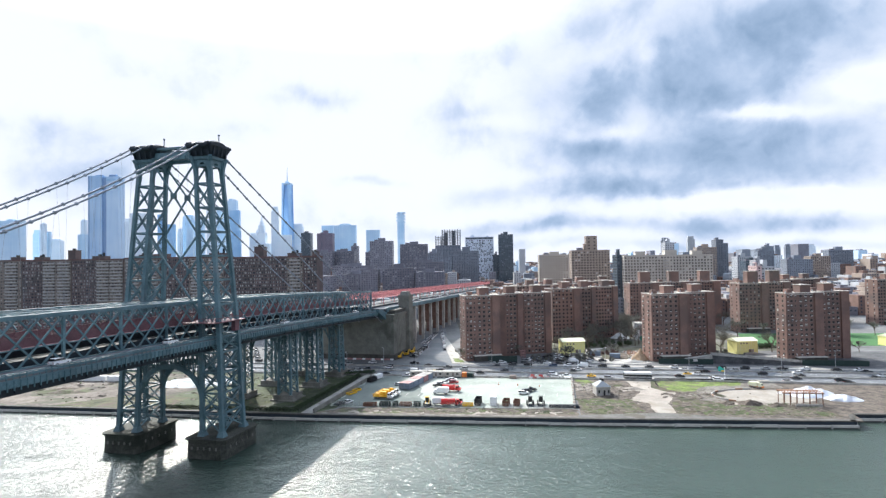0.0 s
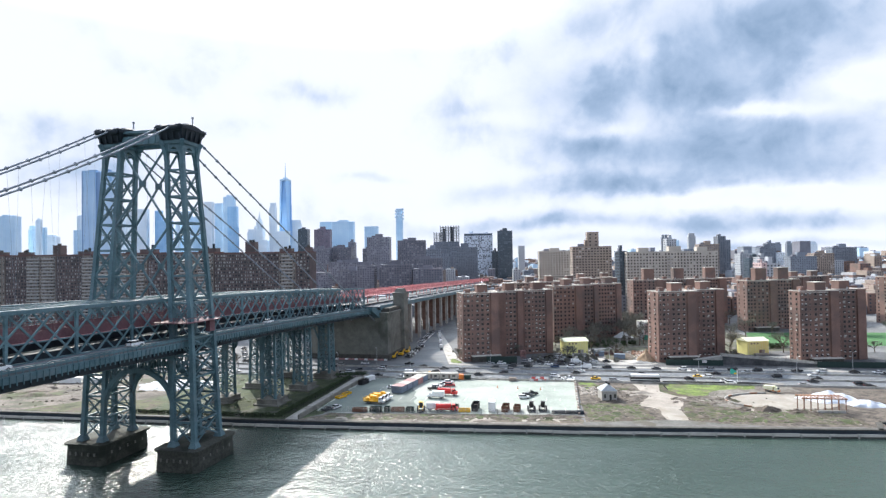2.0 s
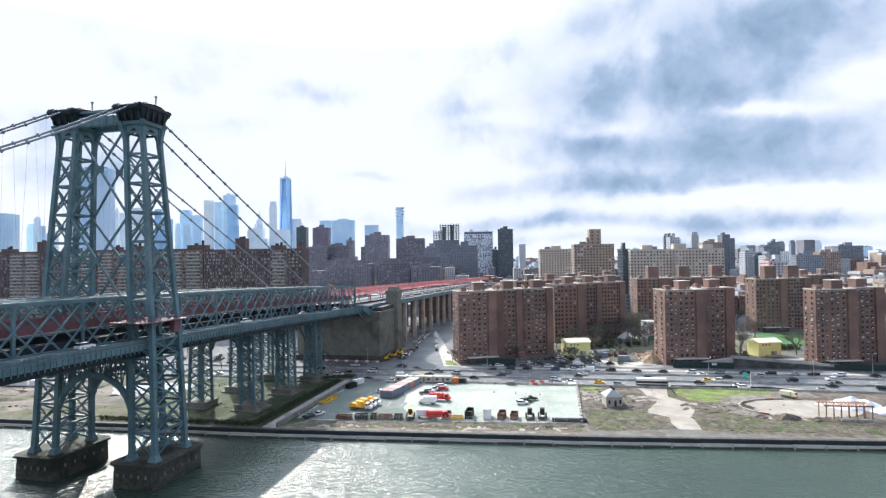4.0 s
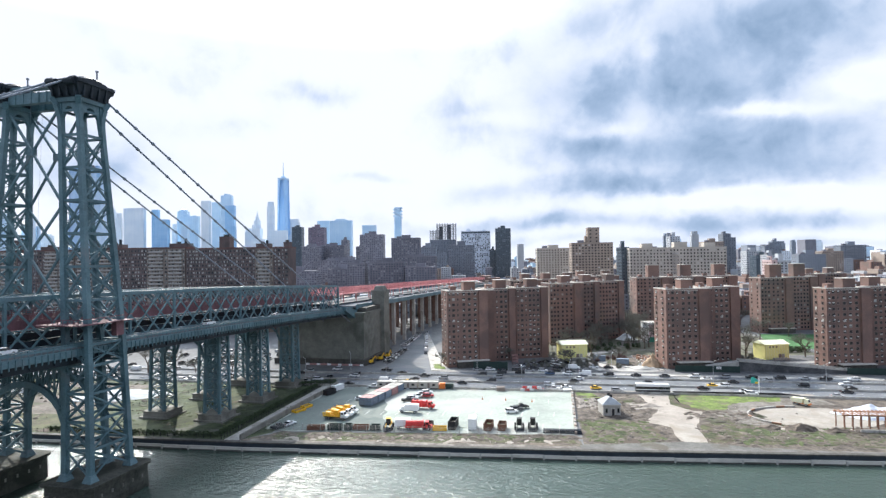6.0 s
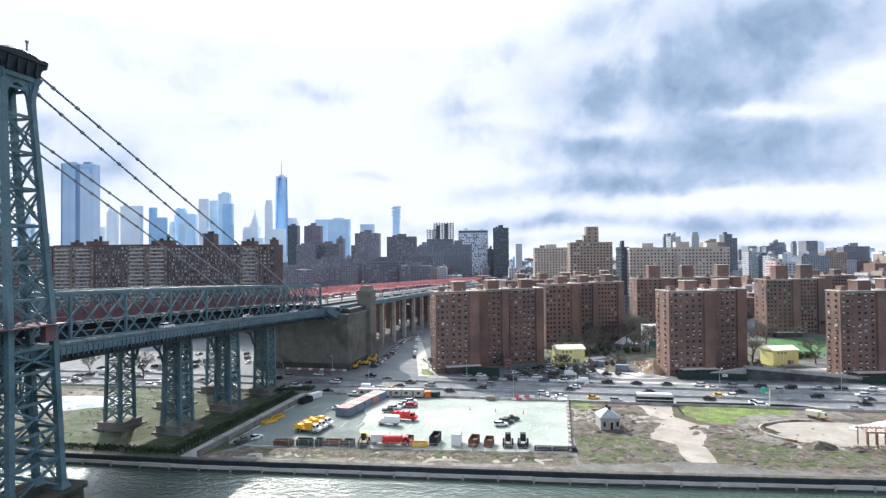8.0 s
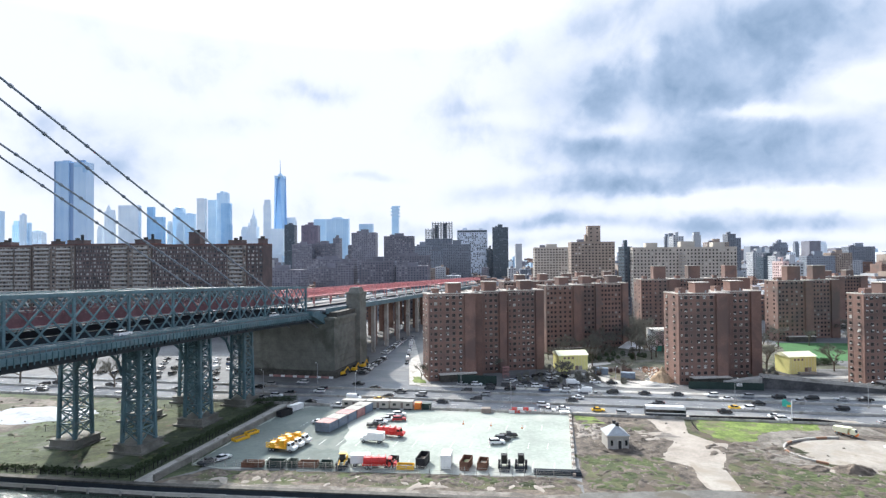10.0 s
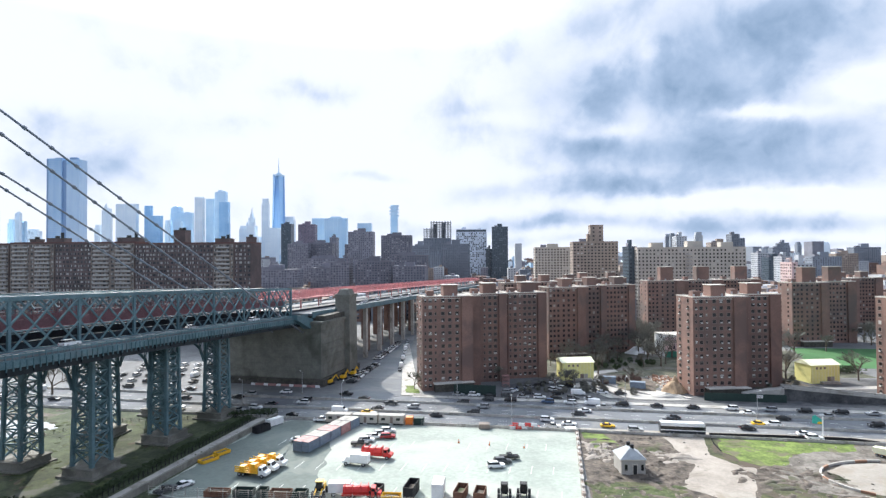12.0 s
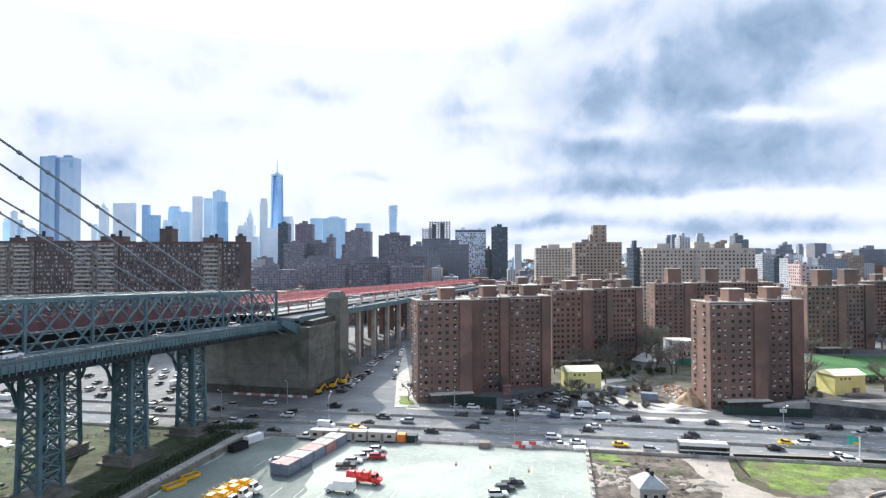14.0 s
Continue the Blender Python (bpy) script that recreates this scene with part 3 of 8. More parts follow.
def build_tower():
    tower = thing("bridge_tower", TW, "tall blue-grey riveted steel lattice bridge tower with dark capitals", "bridge tower")
    low = [7.6, 14, 20.5, 27, 33.5]
    high = [41, 49, 57, 65, 73, 81, 89]
    for s in (-1, 1):
        for i in (-1, 1):
            for j in (-1, 1):
                mb = MB()
                for z0, z1 in ((7, 40), (40, 97)):
                    mb.beam(corner(s, i, j, z0), corner(s, i, j, z1), 1.4 if z0 < 40 else 1.3, 1.3, 1.3 if z0 < 40 else 1.1)
                f = corner(s, i, j, 7)
                mb.box(f.x, f.y, 7, 2.6, 2.6, 1.6, 0, 0, 0.6)
                part("column", mb, M["steel"], tower)
        for levels in (low + [38.5], high + [95]):
            for z0, z1 in zip(levels, levels[1:]):
                for (i0, j0), (i1, j1) in (((-1, -1), (1, -1)), ((1, -1), (1, 1)), ((1, 1), (-1, 1)), ((-1, 1), (-1, -1))):
                    a, b, c, d = corner(s, i0, j0, z0), corner(s, i1, j1, z0), corner(s, i0, j0, z1), corner(s, i1, j1, z1)
                    mb = MB()
                    mb.beam(c, d, 0.48, 0.6)
                    if z1 < 94:
                        mb.beam(a, d, 0.3, 0.42).beam(b, c, 0.3, 0.42)
                        mb.beam(lerp(a, c, 0.28), lerp(b, d, 0.72), 0.13).beam(lerp(b, d, 0.28), lerp(a, c, 0.72), 0.16)
                        mid = (a + b + c + d) / 4
                        mb.box(mid.x, mid.y, mid.z - 0.4, 0.7, 0.7, 0.8)
                    part("lattice_panel", mb, M["steel"], tower)
        # arched heads under the capital
        for (i0, j0), (i1, j1) in (((-1, -1), (1, -1)), ((1, -1), (1, 1)), ((1, 1), (-1, 1)), ((-1, 1), (-1, -1))):
            a, b = corner(s, i0, j0, 97), corner(s, i1, j1, 97)
            n = (b - a).normalized().cross(Vector((0, 0, 1))) * 0.35
            vs = []
            for q in range(9):
                e = lerp(a, b, q / 8)
                lo, hi = Vector((e.x, e.y, 89.5 + 6.6 * math.sin(math.pi * q / 8) ** 0.5)), Vector((e.x, e.y, 97.5))
                vs += [lo - n, lo + n, hi + n, hi - n]
            mb = MB().add(vs, [(4 * q + k, 4 * q + (k + 1) % 4, 4 * q + 4 + (k + 1) % 4, 4 * q + 4 + k) for q in range(8) for k in range(4)])
            part("arch_head", mb, M["steel"], tower)
        # capital with flared cornice and rounded saddle housings
        c, w, d = leg_at(97)
        cap = MB()
        cap.box(s * c, 0, 97.0, 7.2, 8.0, 1.0, 0, 0, 1.02)
        part("capital_base", cap, M["steel"], tower)
        part("capital", MB().box(s * c, 0, 98.0, 7.2, 8.0, 3.2, 0, 0, 1.3, 1.4), M["steel_dark"], tower, "dark flared riveted steel capital")
        for k in (-3.3, -1.1, 1.1, 3.3):
            for j in (-1, 1):
                part("bracket", MB().box(s * c + k, j * 4.6, 98.2, 0.5, 0.9, 3.0, 0, 0, 1, 1.8), M["steel_dark"], tower)
                part("bracket", MB().box(s * c + j * 4.0, k, 98.2, 0.9, 0.5, 3.0, 0, 0, 1.8, 1), M["steel_dark"], tower)
        for j in (-1, 1):
            for e in (-1, 1):
                part("scroll", MB().tube((s * c + e * 3.4 - 0.7, j * 5.5, 101.6), (s * c + e * 3.4 + 0.7, j * 5.5, 101.6), 0.9, 10), M["steel_dark"], tower)
        part("cornice", MB().box(s * c, 0, 101.2, 10.2, 11.2, 0.75), M["steel_dark"], tower, "dark grimy cornice")
        for q in (-1, 1):
            # low hood over each cable saddle, drooping to both ends
            mb, n, x0 = MB(), 12, s * c + q * 2.6
            vs = []
            for t in range(n + 1):
                y = -5.8 + 11.6 * t / n
                z = 100.9 + 2.5 * (1 - (y / 6.2) ** 2) ** 0.55
                k = 1.95 - 0.5 * abs(y / 5.8) ** 3
                vs += [(x0 - k, y, 100.6), (x0 - k, y, z - 0.5), (x0 - k * 0.62, y, z), (x0 + k * 0.62, y, z), (x0 + k, y, z - 0.5), (x0 + k, y, 100.6)]
            fs = [(6 * t + e, 6 * t + e + 1, 6 * t + e + 7, 6 * t + e + 6) for t in range(n) for e in range(5)]
            mb.add(vs, fs + [(5, 4, 3, 2, 1, 0), tuple(6 * n + e for e in range(6))])
            part("saddle_housing", mb, M["steel_dark"], tower, "dark rounded cable saddle housing")
            for j in (-1, 1):
                part("saddle_nose", MB().tube((x0 - 1.3, j * 5.7, 101.3), (x0 + 1.3, j * 5.7, 101.3), 0.85, 10), M["steel_dark"], tower)
        # column heads that flare out under the cornice
        for i in (-1, 1):
            for j in (-1, 1):
                mb, prev = MB(), None
                for t in range(6):
                    f = t / 5
                    p = corner(s, i, j, 90 + 8 * f) + Vector((i * 1.25 * f ** 3, j * 1.5 * f ** 3, 0))
                    if prev:
                        mb.beam(prev, p, 1.15, 1.15)
                    prev = p
                part("column_head", mb, M["steel"], tower)
        mb = MB().tube((s * c + 2, 3, 103.8), (s * c + 2, 3, 106.2), 0.2, 6)
        mb.box(s * c + 2, 3, 105.9, 0.5, 0.5, 0.5)
        part("beacon_mast", mb, M["cable"], tower)
    # members between the two legs
    for j in (-1, 1):
        y97 = j * leg_at(97)[2]
        xi = 11.0 - 2.7
        mb = MB().beam((-xi, y97, 98.6), (xi, y97, 98.6), 1.6, 2.6).beam((-xi, y97, 101.2), (xi, y97, 101.2), 2.2, 0.7)
        for k in range(-2, 3):
            mb.box(k * 2.4, y97 - j * 0.0, 97.4, 0.35, 2.0, 2.6)
        part("top_beam", mb, M["steel"], tower)
        for z0, z1 in ((72, 96.5), (46, 72)):
            xa = [leg_at(z)[0] - leg_at(z)[1] for z in (z0, z1)]
            ya = [j * leg_at(z)[2] for z in (z0, z1)]
            a, b, c, d = (Vector(p) for p in ((-xa[0], ya[0], z0), (xa[0], ya[0], z0), (-xa[1], ya[1], z1), (xa[1], ya[1], z1)))
            part("cross_brace", MB().beam(a, d, 0.42, 0.55), M["steel"], tower)
            part("cross_brace", MB().beam(b, c, 0.42, 0.55), M["steel"], tower)
            t = xa[0] / (xa[0] + xa[1])
            m = lerp(a, d, t)
            part("gusset_box", MB().box(m.x, m.y, m.z - 0.9, 1.8, 1.0, 1.8), M["steel"], tower)
        xb = [leg_at(z)[0] - leg_at(z)[1] for z in (33.5, 20)]
        yb = j * leg_at(30)[2]
        part("cross_beam", MB().beam((-xb[0], yb, 33.2), (xb[0], yb, 33.2), 1.2, 1.6), M["steel"], tower)
        mb, prev = MB(), None
        for q in range(15):
            t = -1 + 2 * q / 14
            p = Vector((t * xb[1], yb, 17.0 + 11.8 * math.sqrt(max(0, 1 - t * t * 0.97))))
            if prev:
                mb.beam(prev, p, 0.9, 1.5)
                mb.beam(p, (p.x, p.y, 33), 0.35)
                mb.beam(prev, (p.x, p.y, 33), 0.25)
            prev = p
        part("arch_rib", mb, M["steel"], tower)
    for z in (28, 33):
        part("portal_strut", MB().beam((-9, -5.5, z), (9, 5.5, z), 0.4).beam((9, -5.5, z), (-9, 5.5, z), 0.4), M["steel"], tower)
    # red painted work platform round the right leg at the deck
    mb = MB().box(14.2, -1.5, 43.3, 12.5, 16.5, 0.22).box(18.6, 3.5, 39.8, 1.5, 2.4, 3.5)
    for k in range(9):
        mb.beam((8.4 + k * 1.45, -9.6, 43.5), (8.4 + k * 1.45, -9.6, 44.8), 0.12)
    mb.beam((8.4, -9.6, 44.8), (20.3, -9.6, 44.8), 0.15).beam((20.3, -9.6, 44.8), (20.3, 6.5, 44.8), 0.15)
    part("work_platform", mb, M["red_dull"], tower, "red-brown painted maintenance platform")
    return tower


def build_tower_piers():
    for s in (-1, 1):
        pier = thing("stone_pier", BR @ pose(17.5 if s > 0 else -14.7, -0.3, 0), "massive dark stained granite pier standing in the river", "bridge pier", "tower piers")
        c = 1.3
        def outline(hw, hd):
            return [(-hw + c, -hd), (hw - c, -hd), (hw, -hd + c), (hw, hd - c), (hw - c, hd), (-hw + c, hd), (-hw, hd - c), (-hw, -hd + c)]
        z = -3.0
        for q in range(7):
            h = 1.35
            part("stone_course", MB().prism(outline(7.3 - 0.05 * q, 10.1 - 0.05 * q), z + 0.03, z + h), M["pier"], pier)
            part("joint", MB().prism(outline(7.15 - 0.05 * q, 9.95 - 0.05 * q), z, z + 0.05), M["black"], pier)
            z += h
        part("cornice", MB().prism(outline(7.6, 10.4), z, z + 0.55), M["pier"], pier, "worn granite cornice")
        part("pier_top", MB().prism(outline(6.7, 9.3), z + 0.55, 7.05), M["pier"], pier)
        for k in range(-2, 3):
            part("fender_block", MB().box(k * 2.2, -10.2, 3.6, 0.45, 0.4, 0.9), M["stone"], pier)
            part("fender_block", MB().box(7.05, k * 3.2, 3.6, 0.4, 0.45, 0.9), M["stone"], pier)


def build_deck():
    deck = thing("bridge_deck", BR, "blue-grey steel truss deck carrying roadways, tracks and red walkways", "bridge deck")
    U0, U1, P = -329.4, 164.7, 6.1
    us = [U0 + P * i for i in range(int(round((U1 - U0) / P)) + 1)]
    segs = [(a, b) for a, b in zip(us[::3], us[3::3])]
    for s in (-1, 1):
        x = s * TRUSS
        for a, b in segs:
            part("top_chord", MB().beam((x, a, ztop(a)), (x, b, ztop(b)), 0.95, 1.0), M["steel"], deck)
            part("bottom_chord", MB().beam((x, a, ztop(a) - 12), (x, b, ztop(b) - 12), 0.9, 1.0), M["steel"], deck)
            part("middle_rail", MB().beam((x, a, ztop(a) - 7.3), (x, b, ztop(b) - 7.3), 0.25, 0.3), M["steel"], deck)
        for i, u in enumerate(us[:-2]):
            mb = MB()
            a, b = us[i], us[i + 2]
            mb.beam((x - 0.12, a, ztop(a)), (x - 0.12, b, ztop(b) - 12), 0.34, 0.42)
            mb.beam((x + 0.12, a, ztop(a) - 12), (x + 0.12, b, ztop(b)), 0.34, 0.42)
            if i % 3 == 0:
                mb.beam((x, a, ztop(a)), (x, a, ztop(a) - 12), 0.6, 0.7)
            part("truss_diagonal", mb, M["steel"], deck)
        a, b = us[-2], us[-1]
        mid = ztop(b) - 6
        part("end_post", MB().beam((x, b, ztop(b)), (x, b, ztop(b) - 12), 0.8, 0.9), M["steel"], deck)
        part("truss_diagonal", MB().beam((x - 0.12, a, ztop(a)), (x - 0.12, b, mid), 0.34, 0.42).beam((x + 0.12, a, ztop(a) - 12), (x + 0.12, b, mid), 0.34, 0.42), M["steel"], deck)
        for a, b in segs:
            za, zb = ztop(a), ztop(b)
            e = s * EDGE
            o = s * (TRUSS + 0.8)
            vs = [(o, a, za - 11.75), (e, a, za - 11.75), (e, b, zb - 11.75), (o, b, zb - 11.75)]
            vs += [(p[0], p[1], p[2] - 0.45) for p in vs]
            quad = [(3, 2, 1, 0), (4, 5, 6, 7), (0, 1, 5, 4), (1, 2, 6, 5), (2, 3, 7, 6), (3, 0, 4, 7)]
            part("roadway_slab", MB().add(vs, [tuple(reversed(q)) for q in quad] if s < 0 else quad), M["asphalt"], deck)
            part("outer_girder", MB().beam((e, a, za - 13.1), (e, b, zb - 13.1), 0.5, 1.7), M["steel"], deck)
            # Undersides from here on are painted darker, as if in shade.
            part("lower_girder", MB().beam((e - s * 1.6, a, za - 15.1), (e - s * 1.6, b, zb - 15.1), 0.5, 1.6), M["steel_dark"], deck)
            mb = MB().beam((e, a, za - 11.0), (e, b, zb - 11.0), 0.22, 0.22).beam((e, a, za - 11.5), (e, b, zb - 11.5), 0.15, 0.5)
            for q in range(12):
                u = lerp(a, b, q / 12)
                mb.beam((e, u, ztop(u) - 12.3), (e, u, ztop(u) - 10.9), 0.2)
                mb.beam((e + s * 0.35, u, ztop(u) - 12.5), (e + s * 0.35, u, ztop(u) - 14.6), 0.25, 0.2)
            part("railing", mb, M["steel"], deck)
            mb = MB()
            for q in range(3):
                u = lerp(a, b, q / 3)
                mb.beam((e - s * 0.3, u, ztop(u) - 13.5), (s * TRUSS, u, ztop(u) - 15.2), 0.4, 0.7)
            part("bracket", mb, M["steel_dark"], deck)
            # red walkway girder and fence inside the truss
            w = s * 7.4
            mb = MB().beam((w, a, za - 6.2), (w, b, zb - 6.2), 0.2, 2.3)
            # Added dark screen that stands in for the shaded gap inside the truss.
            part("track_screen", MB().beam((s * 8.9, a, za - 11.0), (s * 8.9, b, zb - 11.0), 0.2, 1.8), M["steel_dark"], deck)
            for h in (-4.7, -4.2, -3.7):
                mb.beam((w, a, za + h), (w, b, zb + h), 0.12, 0.14)
            for q in range(9):
                u = lerp(a, b, q / 9)
                mb.beam((w, u, ztop(u) - 8), (w, u, ztop(u) - 3.6), 0.14)
            part("red_walkway", mb, M["red_dull"], deck, "faded red walkway fence and girder")
            part("walkway_kerb", MB().beam((w + s * 0.2, a, za - 7.5), (w + s * 0.2, b, zb - 7.5), 0.3, 0.32), M["red"], deck, "pale pink edge of the walkway")
    for a, b in segs:
        za, zb = ztop(a), ztop(b)
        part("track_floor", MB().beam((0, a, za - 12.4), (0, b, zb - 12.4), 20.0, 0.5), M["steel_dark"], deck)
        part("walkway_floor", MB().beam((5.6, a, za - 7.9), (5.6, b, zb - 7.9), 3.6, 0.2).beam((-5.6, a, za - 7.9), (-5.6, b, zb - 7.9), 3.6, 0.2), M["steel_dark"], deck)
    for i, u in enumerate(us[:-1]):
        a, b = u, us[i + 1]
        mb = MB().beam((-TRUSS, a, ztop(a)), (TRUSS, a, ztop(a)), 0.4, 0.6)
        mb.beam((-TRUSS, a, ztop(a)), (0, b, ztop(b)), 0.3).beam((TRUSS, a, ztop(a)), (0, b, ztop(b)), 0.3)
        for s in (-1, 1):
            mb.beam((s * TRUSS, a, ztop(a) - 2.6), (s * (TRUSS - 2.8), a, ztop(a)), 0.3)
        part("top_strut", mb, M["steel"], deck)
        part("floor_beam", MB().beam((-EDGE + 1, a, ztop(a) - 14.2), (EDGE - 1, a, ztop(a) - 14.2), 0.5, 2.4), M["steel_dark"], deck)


def build_cables():
    ends = ((13.0, 18.5), (9.0, 4.0), (-9.0, -4.5), (-13.0, -17.0))
    for vt, va in ends:
        cable = thing("main_cable", BR, "dark steel main suspension cable with clamps", "bridge cable", "main cables")
        a, b = Vector((vt, 4.0, 103.2 if vt > 11 else 101.8)), Vector((va, 160, 26.5))
        part("back_stay", MB().tube(a, b, 0.26, 8), M["cable"], cable, smooth=True)
        n = 24
        for i in range(1, n):
            p, q = lerp(a, b, i / n - 0.002), lerp(a, b, i / n + 0.002)
            part("clamp", MB().tube(p, q, 0.46, 8), M["cable"], cable)
        pts = [(vt, -5 - 6.1 * i) for i in range(54)]
        zz = [37.5 + 66.5 * ((230 - 6.1 * i) / 230) ** 2 for i in range(54)]
        part("main_span_cable", MB().pipe([(vt, pts[i][1], zz[i]) for i in range(54)], 0.26), M["cable"], cable, smooth=True)
        for i in range(1, 53):
            part("clamp", MB().tube((vt, pts[i][1] - 0.3, zz[i] + 0.1), (vt, pts[i][1] + 0.3, zz[i] - 0.1), 0.42, 8), M["cable"], cable)
            if i % 2 and zz[i] > ztop(pts[i][1]) + 1:
                part("hanger", MB().tube((vt, pts[i][1], zz[i]), (math.copysign(TRUSS, vt), pts[i][1], ztop(pts[i][1])), 0.022, 5), M["cable"], cable)


def build_bents():
    """Steel lattice bents under the shore span."""
    for u in (60, 87, 113):
        bent = thing("steel_bent", BR @ pose(0, u, LAND), "blue-grey lattice steel bent on stepped stone pedestals", "bridge bent", "bridge bents")
        top = ztop(u) - 15.6 - LAND
        for s in (-1, 1):
            def cn(i, j, z):
                return Vector((s * 11.2 - 2.0 + i * lerp(3.0, 2.45, z / top), j * lerp(3.1, 2.55, z / top), z))
            for i in (-1, 1):
                for j in (-1, 1):
                    part("column", MB().beam(cn(i, j, 2.2), cn(i, j, top), 0.95, 0.85), M["steel"], bent)
            n = 7
            for q in range(n):
                z0, z1 = lerp(2.8, top, q / n), lerp(2.8, top, (q + 1) / n)
                for (i0, j0), (i1, j1) in (((-1, -1), (1, -1)), ((1, -1), (1, 1)), ((1, 1), (-1, 1)), ((-1, 1), (-1, -1))):
                    a, b, c, d = cn(i0, j0, z0), cn(i1, j1, z0), cn(i0, j0, z1), cn(i1, j1, z1)
                    mb = MB().beam(a, d, 0.32).beam(b, c, 0.32).beam(c, d, 0.4)
                    part("lattice_panel", mb, M["steel"], bent)
            part("pedestal", MB().box(s * 11.2 - 2.0, 0, -0.5, 11.4, 11.0, 1.1).box(s * 11.2 - 2.0, 0, 0.6, 9.4, 9.2, 1.5, 0, 0, 0.96).box(s * 11.2 - 2.0, 0, 2.1, 9.7, 9.5, 0.4), M["stone"], bent, "stepped weathered stone pedestal")
        for j in (-1, 1):
            mb, prev = MB(), None
            for q in range(11):
                t = -1 + q / 5
                p = Vector((t * 8.3 - 2.0, j * 3.2, top - 8.5 + 7.0 * math.sqrt(max(0, 1 - t * t))))
                if prev:
                    mb.beam(prev, p, 0.5, 0.8).beam(p, (p.x, p.y, top), 0.25).beam(prev, (p.x, p.y, top), 0.2)
                prev = p
            mb.beam((-16.0, j * 3.1, top), (12.2, j * 3.1, top), 0.7, 1.2)
            part("portal_arch", mb, M["steel"], bent)


def build_anchorage():
    anc = thing("anchorage", BR @ pose(0, 0, LAND), "huge grey-brown granite cable anchorage block at the bridge end", "anchorage")
    part("main_block", MB().box(0, 184, -1, 50, 40, 27.5, 0, 0, 0.985), M["masonry"], anc)
    for i in range(8):
        part("stone_course", MB().box(0, 184, 3.4 + i * 2.9, 50.35 - i * 0.05, 40.35 - i * 0.05, 2.78, 0, 0, 0.999), M["masonry"], anc)
    part("plinth", MB().box(0, 184, -1, 53, 43, 4.0), M["stone_dark"], anc)
    part("cornice", MB().box(0, 184, 26.5, 51.5, 41.5, 1.4), M["masonry"], anc)
    part("upper_block", MB().box(0, 186, 27.9, 49.5, 36, 2.2), M["stone_dark"], anc)
    for s in (-1, 1):
        for k in (-1, 1):
            if k < 0:
                part("cable_shoe", MB().add([(s * 20.3, 151, 32.0), (s * 20.3, 151, 30.0), (s * 20.3, 166, 24.0), (s * 20.3, 166, 29.0), (s * 16.5, 151, 32.0), (s * 16.5, 151, 30.0), (s * 16.5, 166, 24.0), (s * 16.5, 166, 29.0)], [(0, 1, 2, 3), (7, 6, 5, 4), (0, 4, 5, 1), (1, 5, 6, 2), (2, 6, 7, 3), (3, 7, 4, 0)]), M["steel"], anc, "blue-grey steel cable housing")
            else:
                part("pylon", MB().box(s * 23.6, 195, -1, 8.0, 10, 38.0, 0, 0, 0.9).box(s * 23.6, 195, 37.0, 7.9, 9.8, 1.2).box(s * 23.6, 195, 38.2, 6.0, 7.6, 2.4, 0, 0, 0.7), M["masonry"], anc, "tall granite corner pylon with stepped cap")


M["rustcol"] = mat("brown_column_paint", (0.20, 0.125, 0.10), 0.85, 0.0, 0.3, 0.3, 1.5, 0.1)


def build_viaduct():
    via = thing("approach_viaduct", BR, "grey elevated approach viaduct with pale piers and red walkway fences", "viaduct")
    def zd(u):
        return 33.5 - 0.021 * (u - 204)
    U = [166 + 19] + [204 + 24 * i for i in range(22)]
    U = [165, 184.5] + U[1:]
    for a, b in zip(U, U[1:]):
        for s in (-1, 1):
            part("roadway", MB().beam((s * 14.5, a, zd(a) - 0.5), (s * 14.5, b, zd(b) - 0.5), 12, 1.0), M["asphalt"], via)
            part("edge_girder", MB().beam((s * 20.4, a, zd(a) - 0.6), (s * 20.4, b, zd(b) - 0.6), 0.5, 2.6), M["steel"], via)
            mb = MB().beam((s * 5.0, a, zd(a) + 5.6), (s * 5.0, b, zd(b) + 5.6), 3.6, 0.5)
            for e in (3.3, 6.8):
                for h in (6.4, 7.3, 8.2, 8.9):
                    mb.beam((s * e, a, zd(a) + h), (s * e, b, zd(b) + h), 0.13, 0.16)
                for q in range(12):
                    u = lerp(a, b, q / 12)
                    mb.beam((s * e, u, zd(u) + 5.6), (s * e, u, zd(u) + 9.0), 0.2)
                    mb.beam((s * e, u, zd(u) + 5.8), (s * e, u + 2, zd(u) + 8.9), 0.12)
            mb.beam((s * 5.0, a, zd(a) + 5.3), (s * 5.0, a, zd(a)), 0.5)
            part("red_walkway", mb, M["red"], via, "pink-red walkway with fences")
            if a < 204:
                continue
            part("pier_column", MB().box(s * 18.2, a + 8, LAND, 2.0, 2.6, zd(a) - LAND - 1.5), M["concrete"], via)
            part("pier_column", MB().box(s * 10.0, a + 8, LAND, 3.0, 3.2, zd(a) - LAND - 1.5), M["rustcol"], via, "rust-brown inner column")
        part("track_floor", MB().beam((0, a, zd(a) + 0.2), (0, b, zd(b) + 0.2), 17, 1.2), M["steel_dark"], via)
        if a < 204:
            continue
        part("pier_cap", MB().box(0, a + 8, zd(a) - 2.2, 41, 2.6, 1.4), M["concrete"], via)


build_tower()
build_tower_piers()
build_deck()
build_cables()
build_bents()
build_anchorage()
build_viaduct()

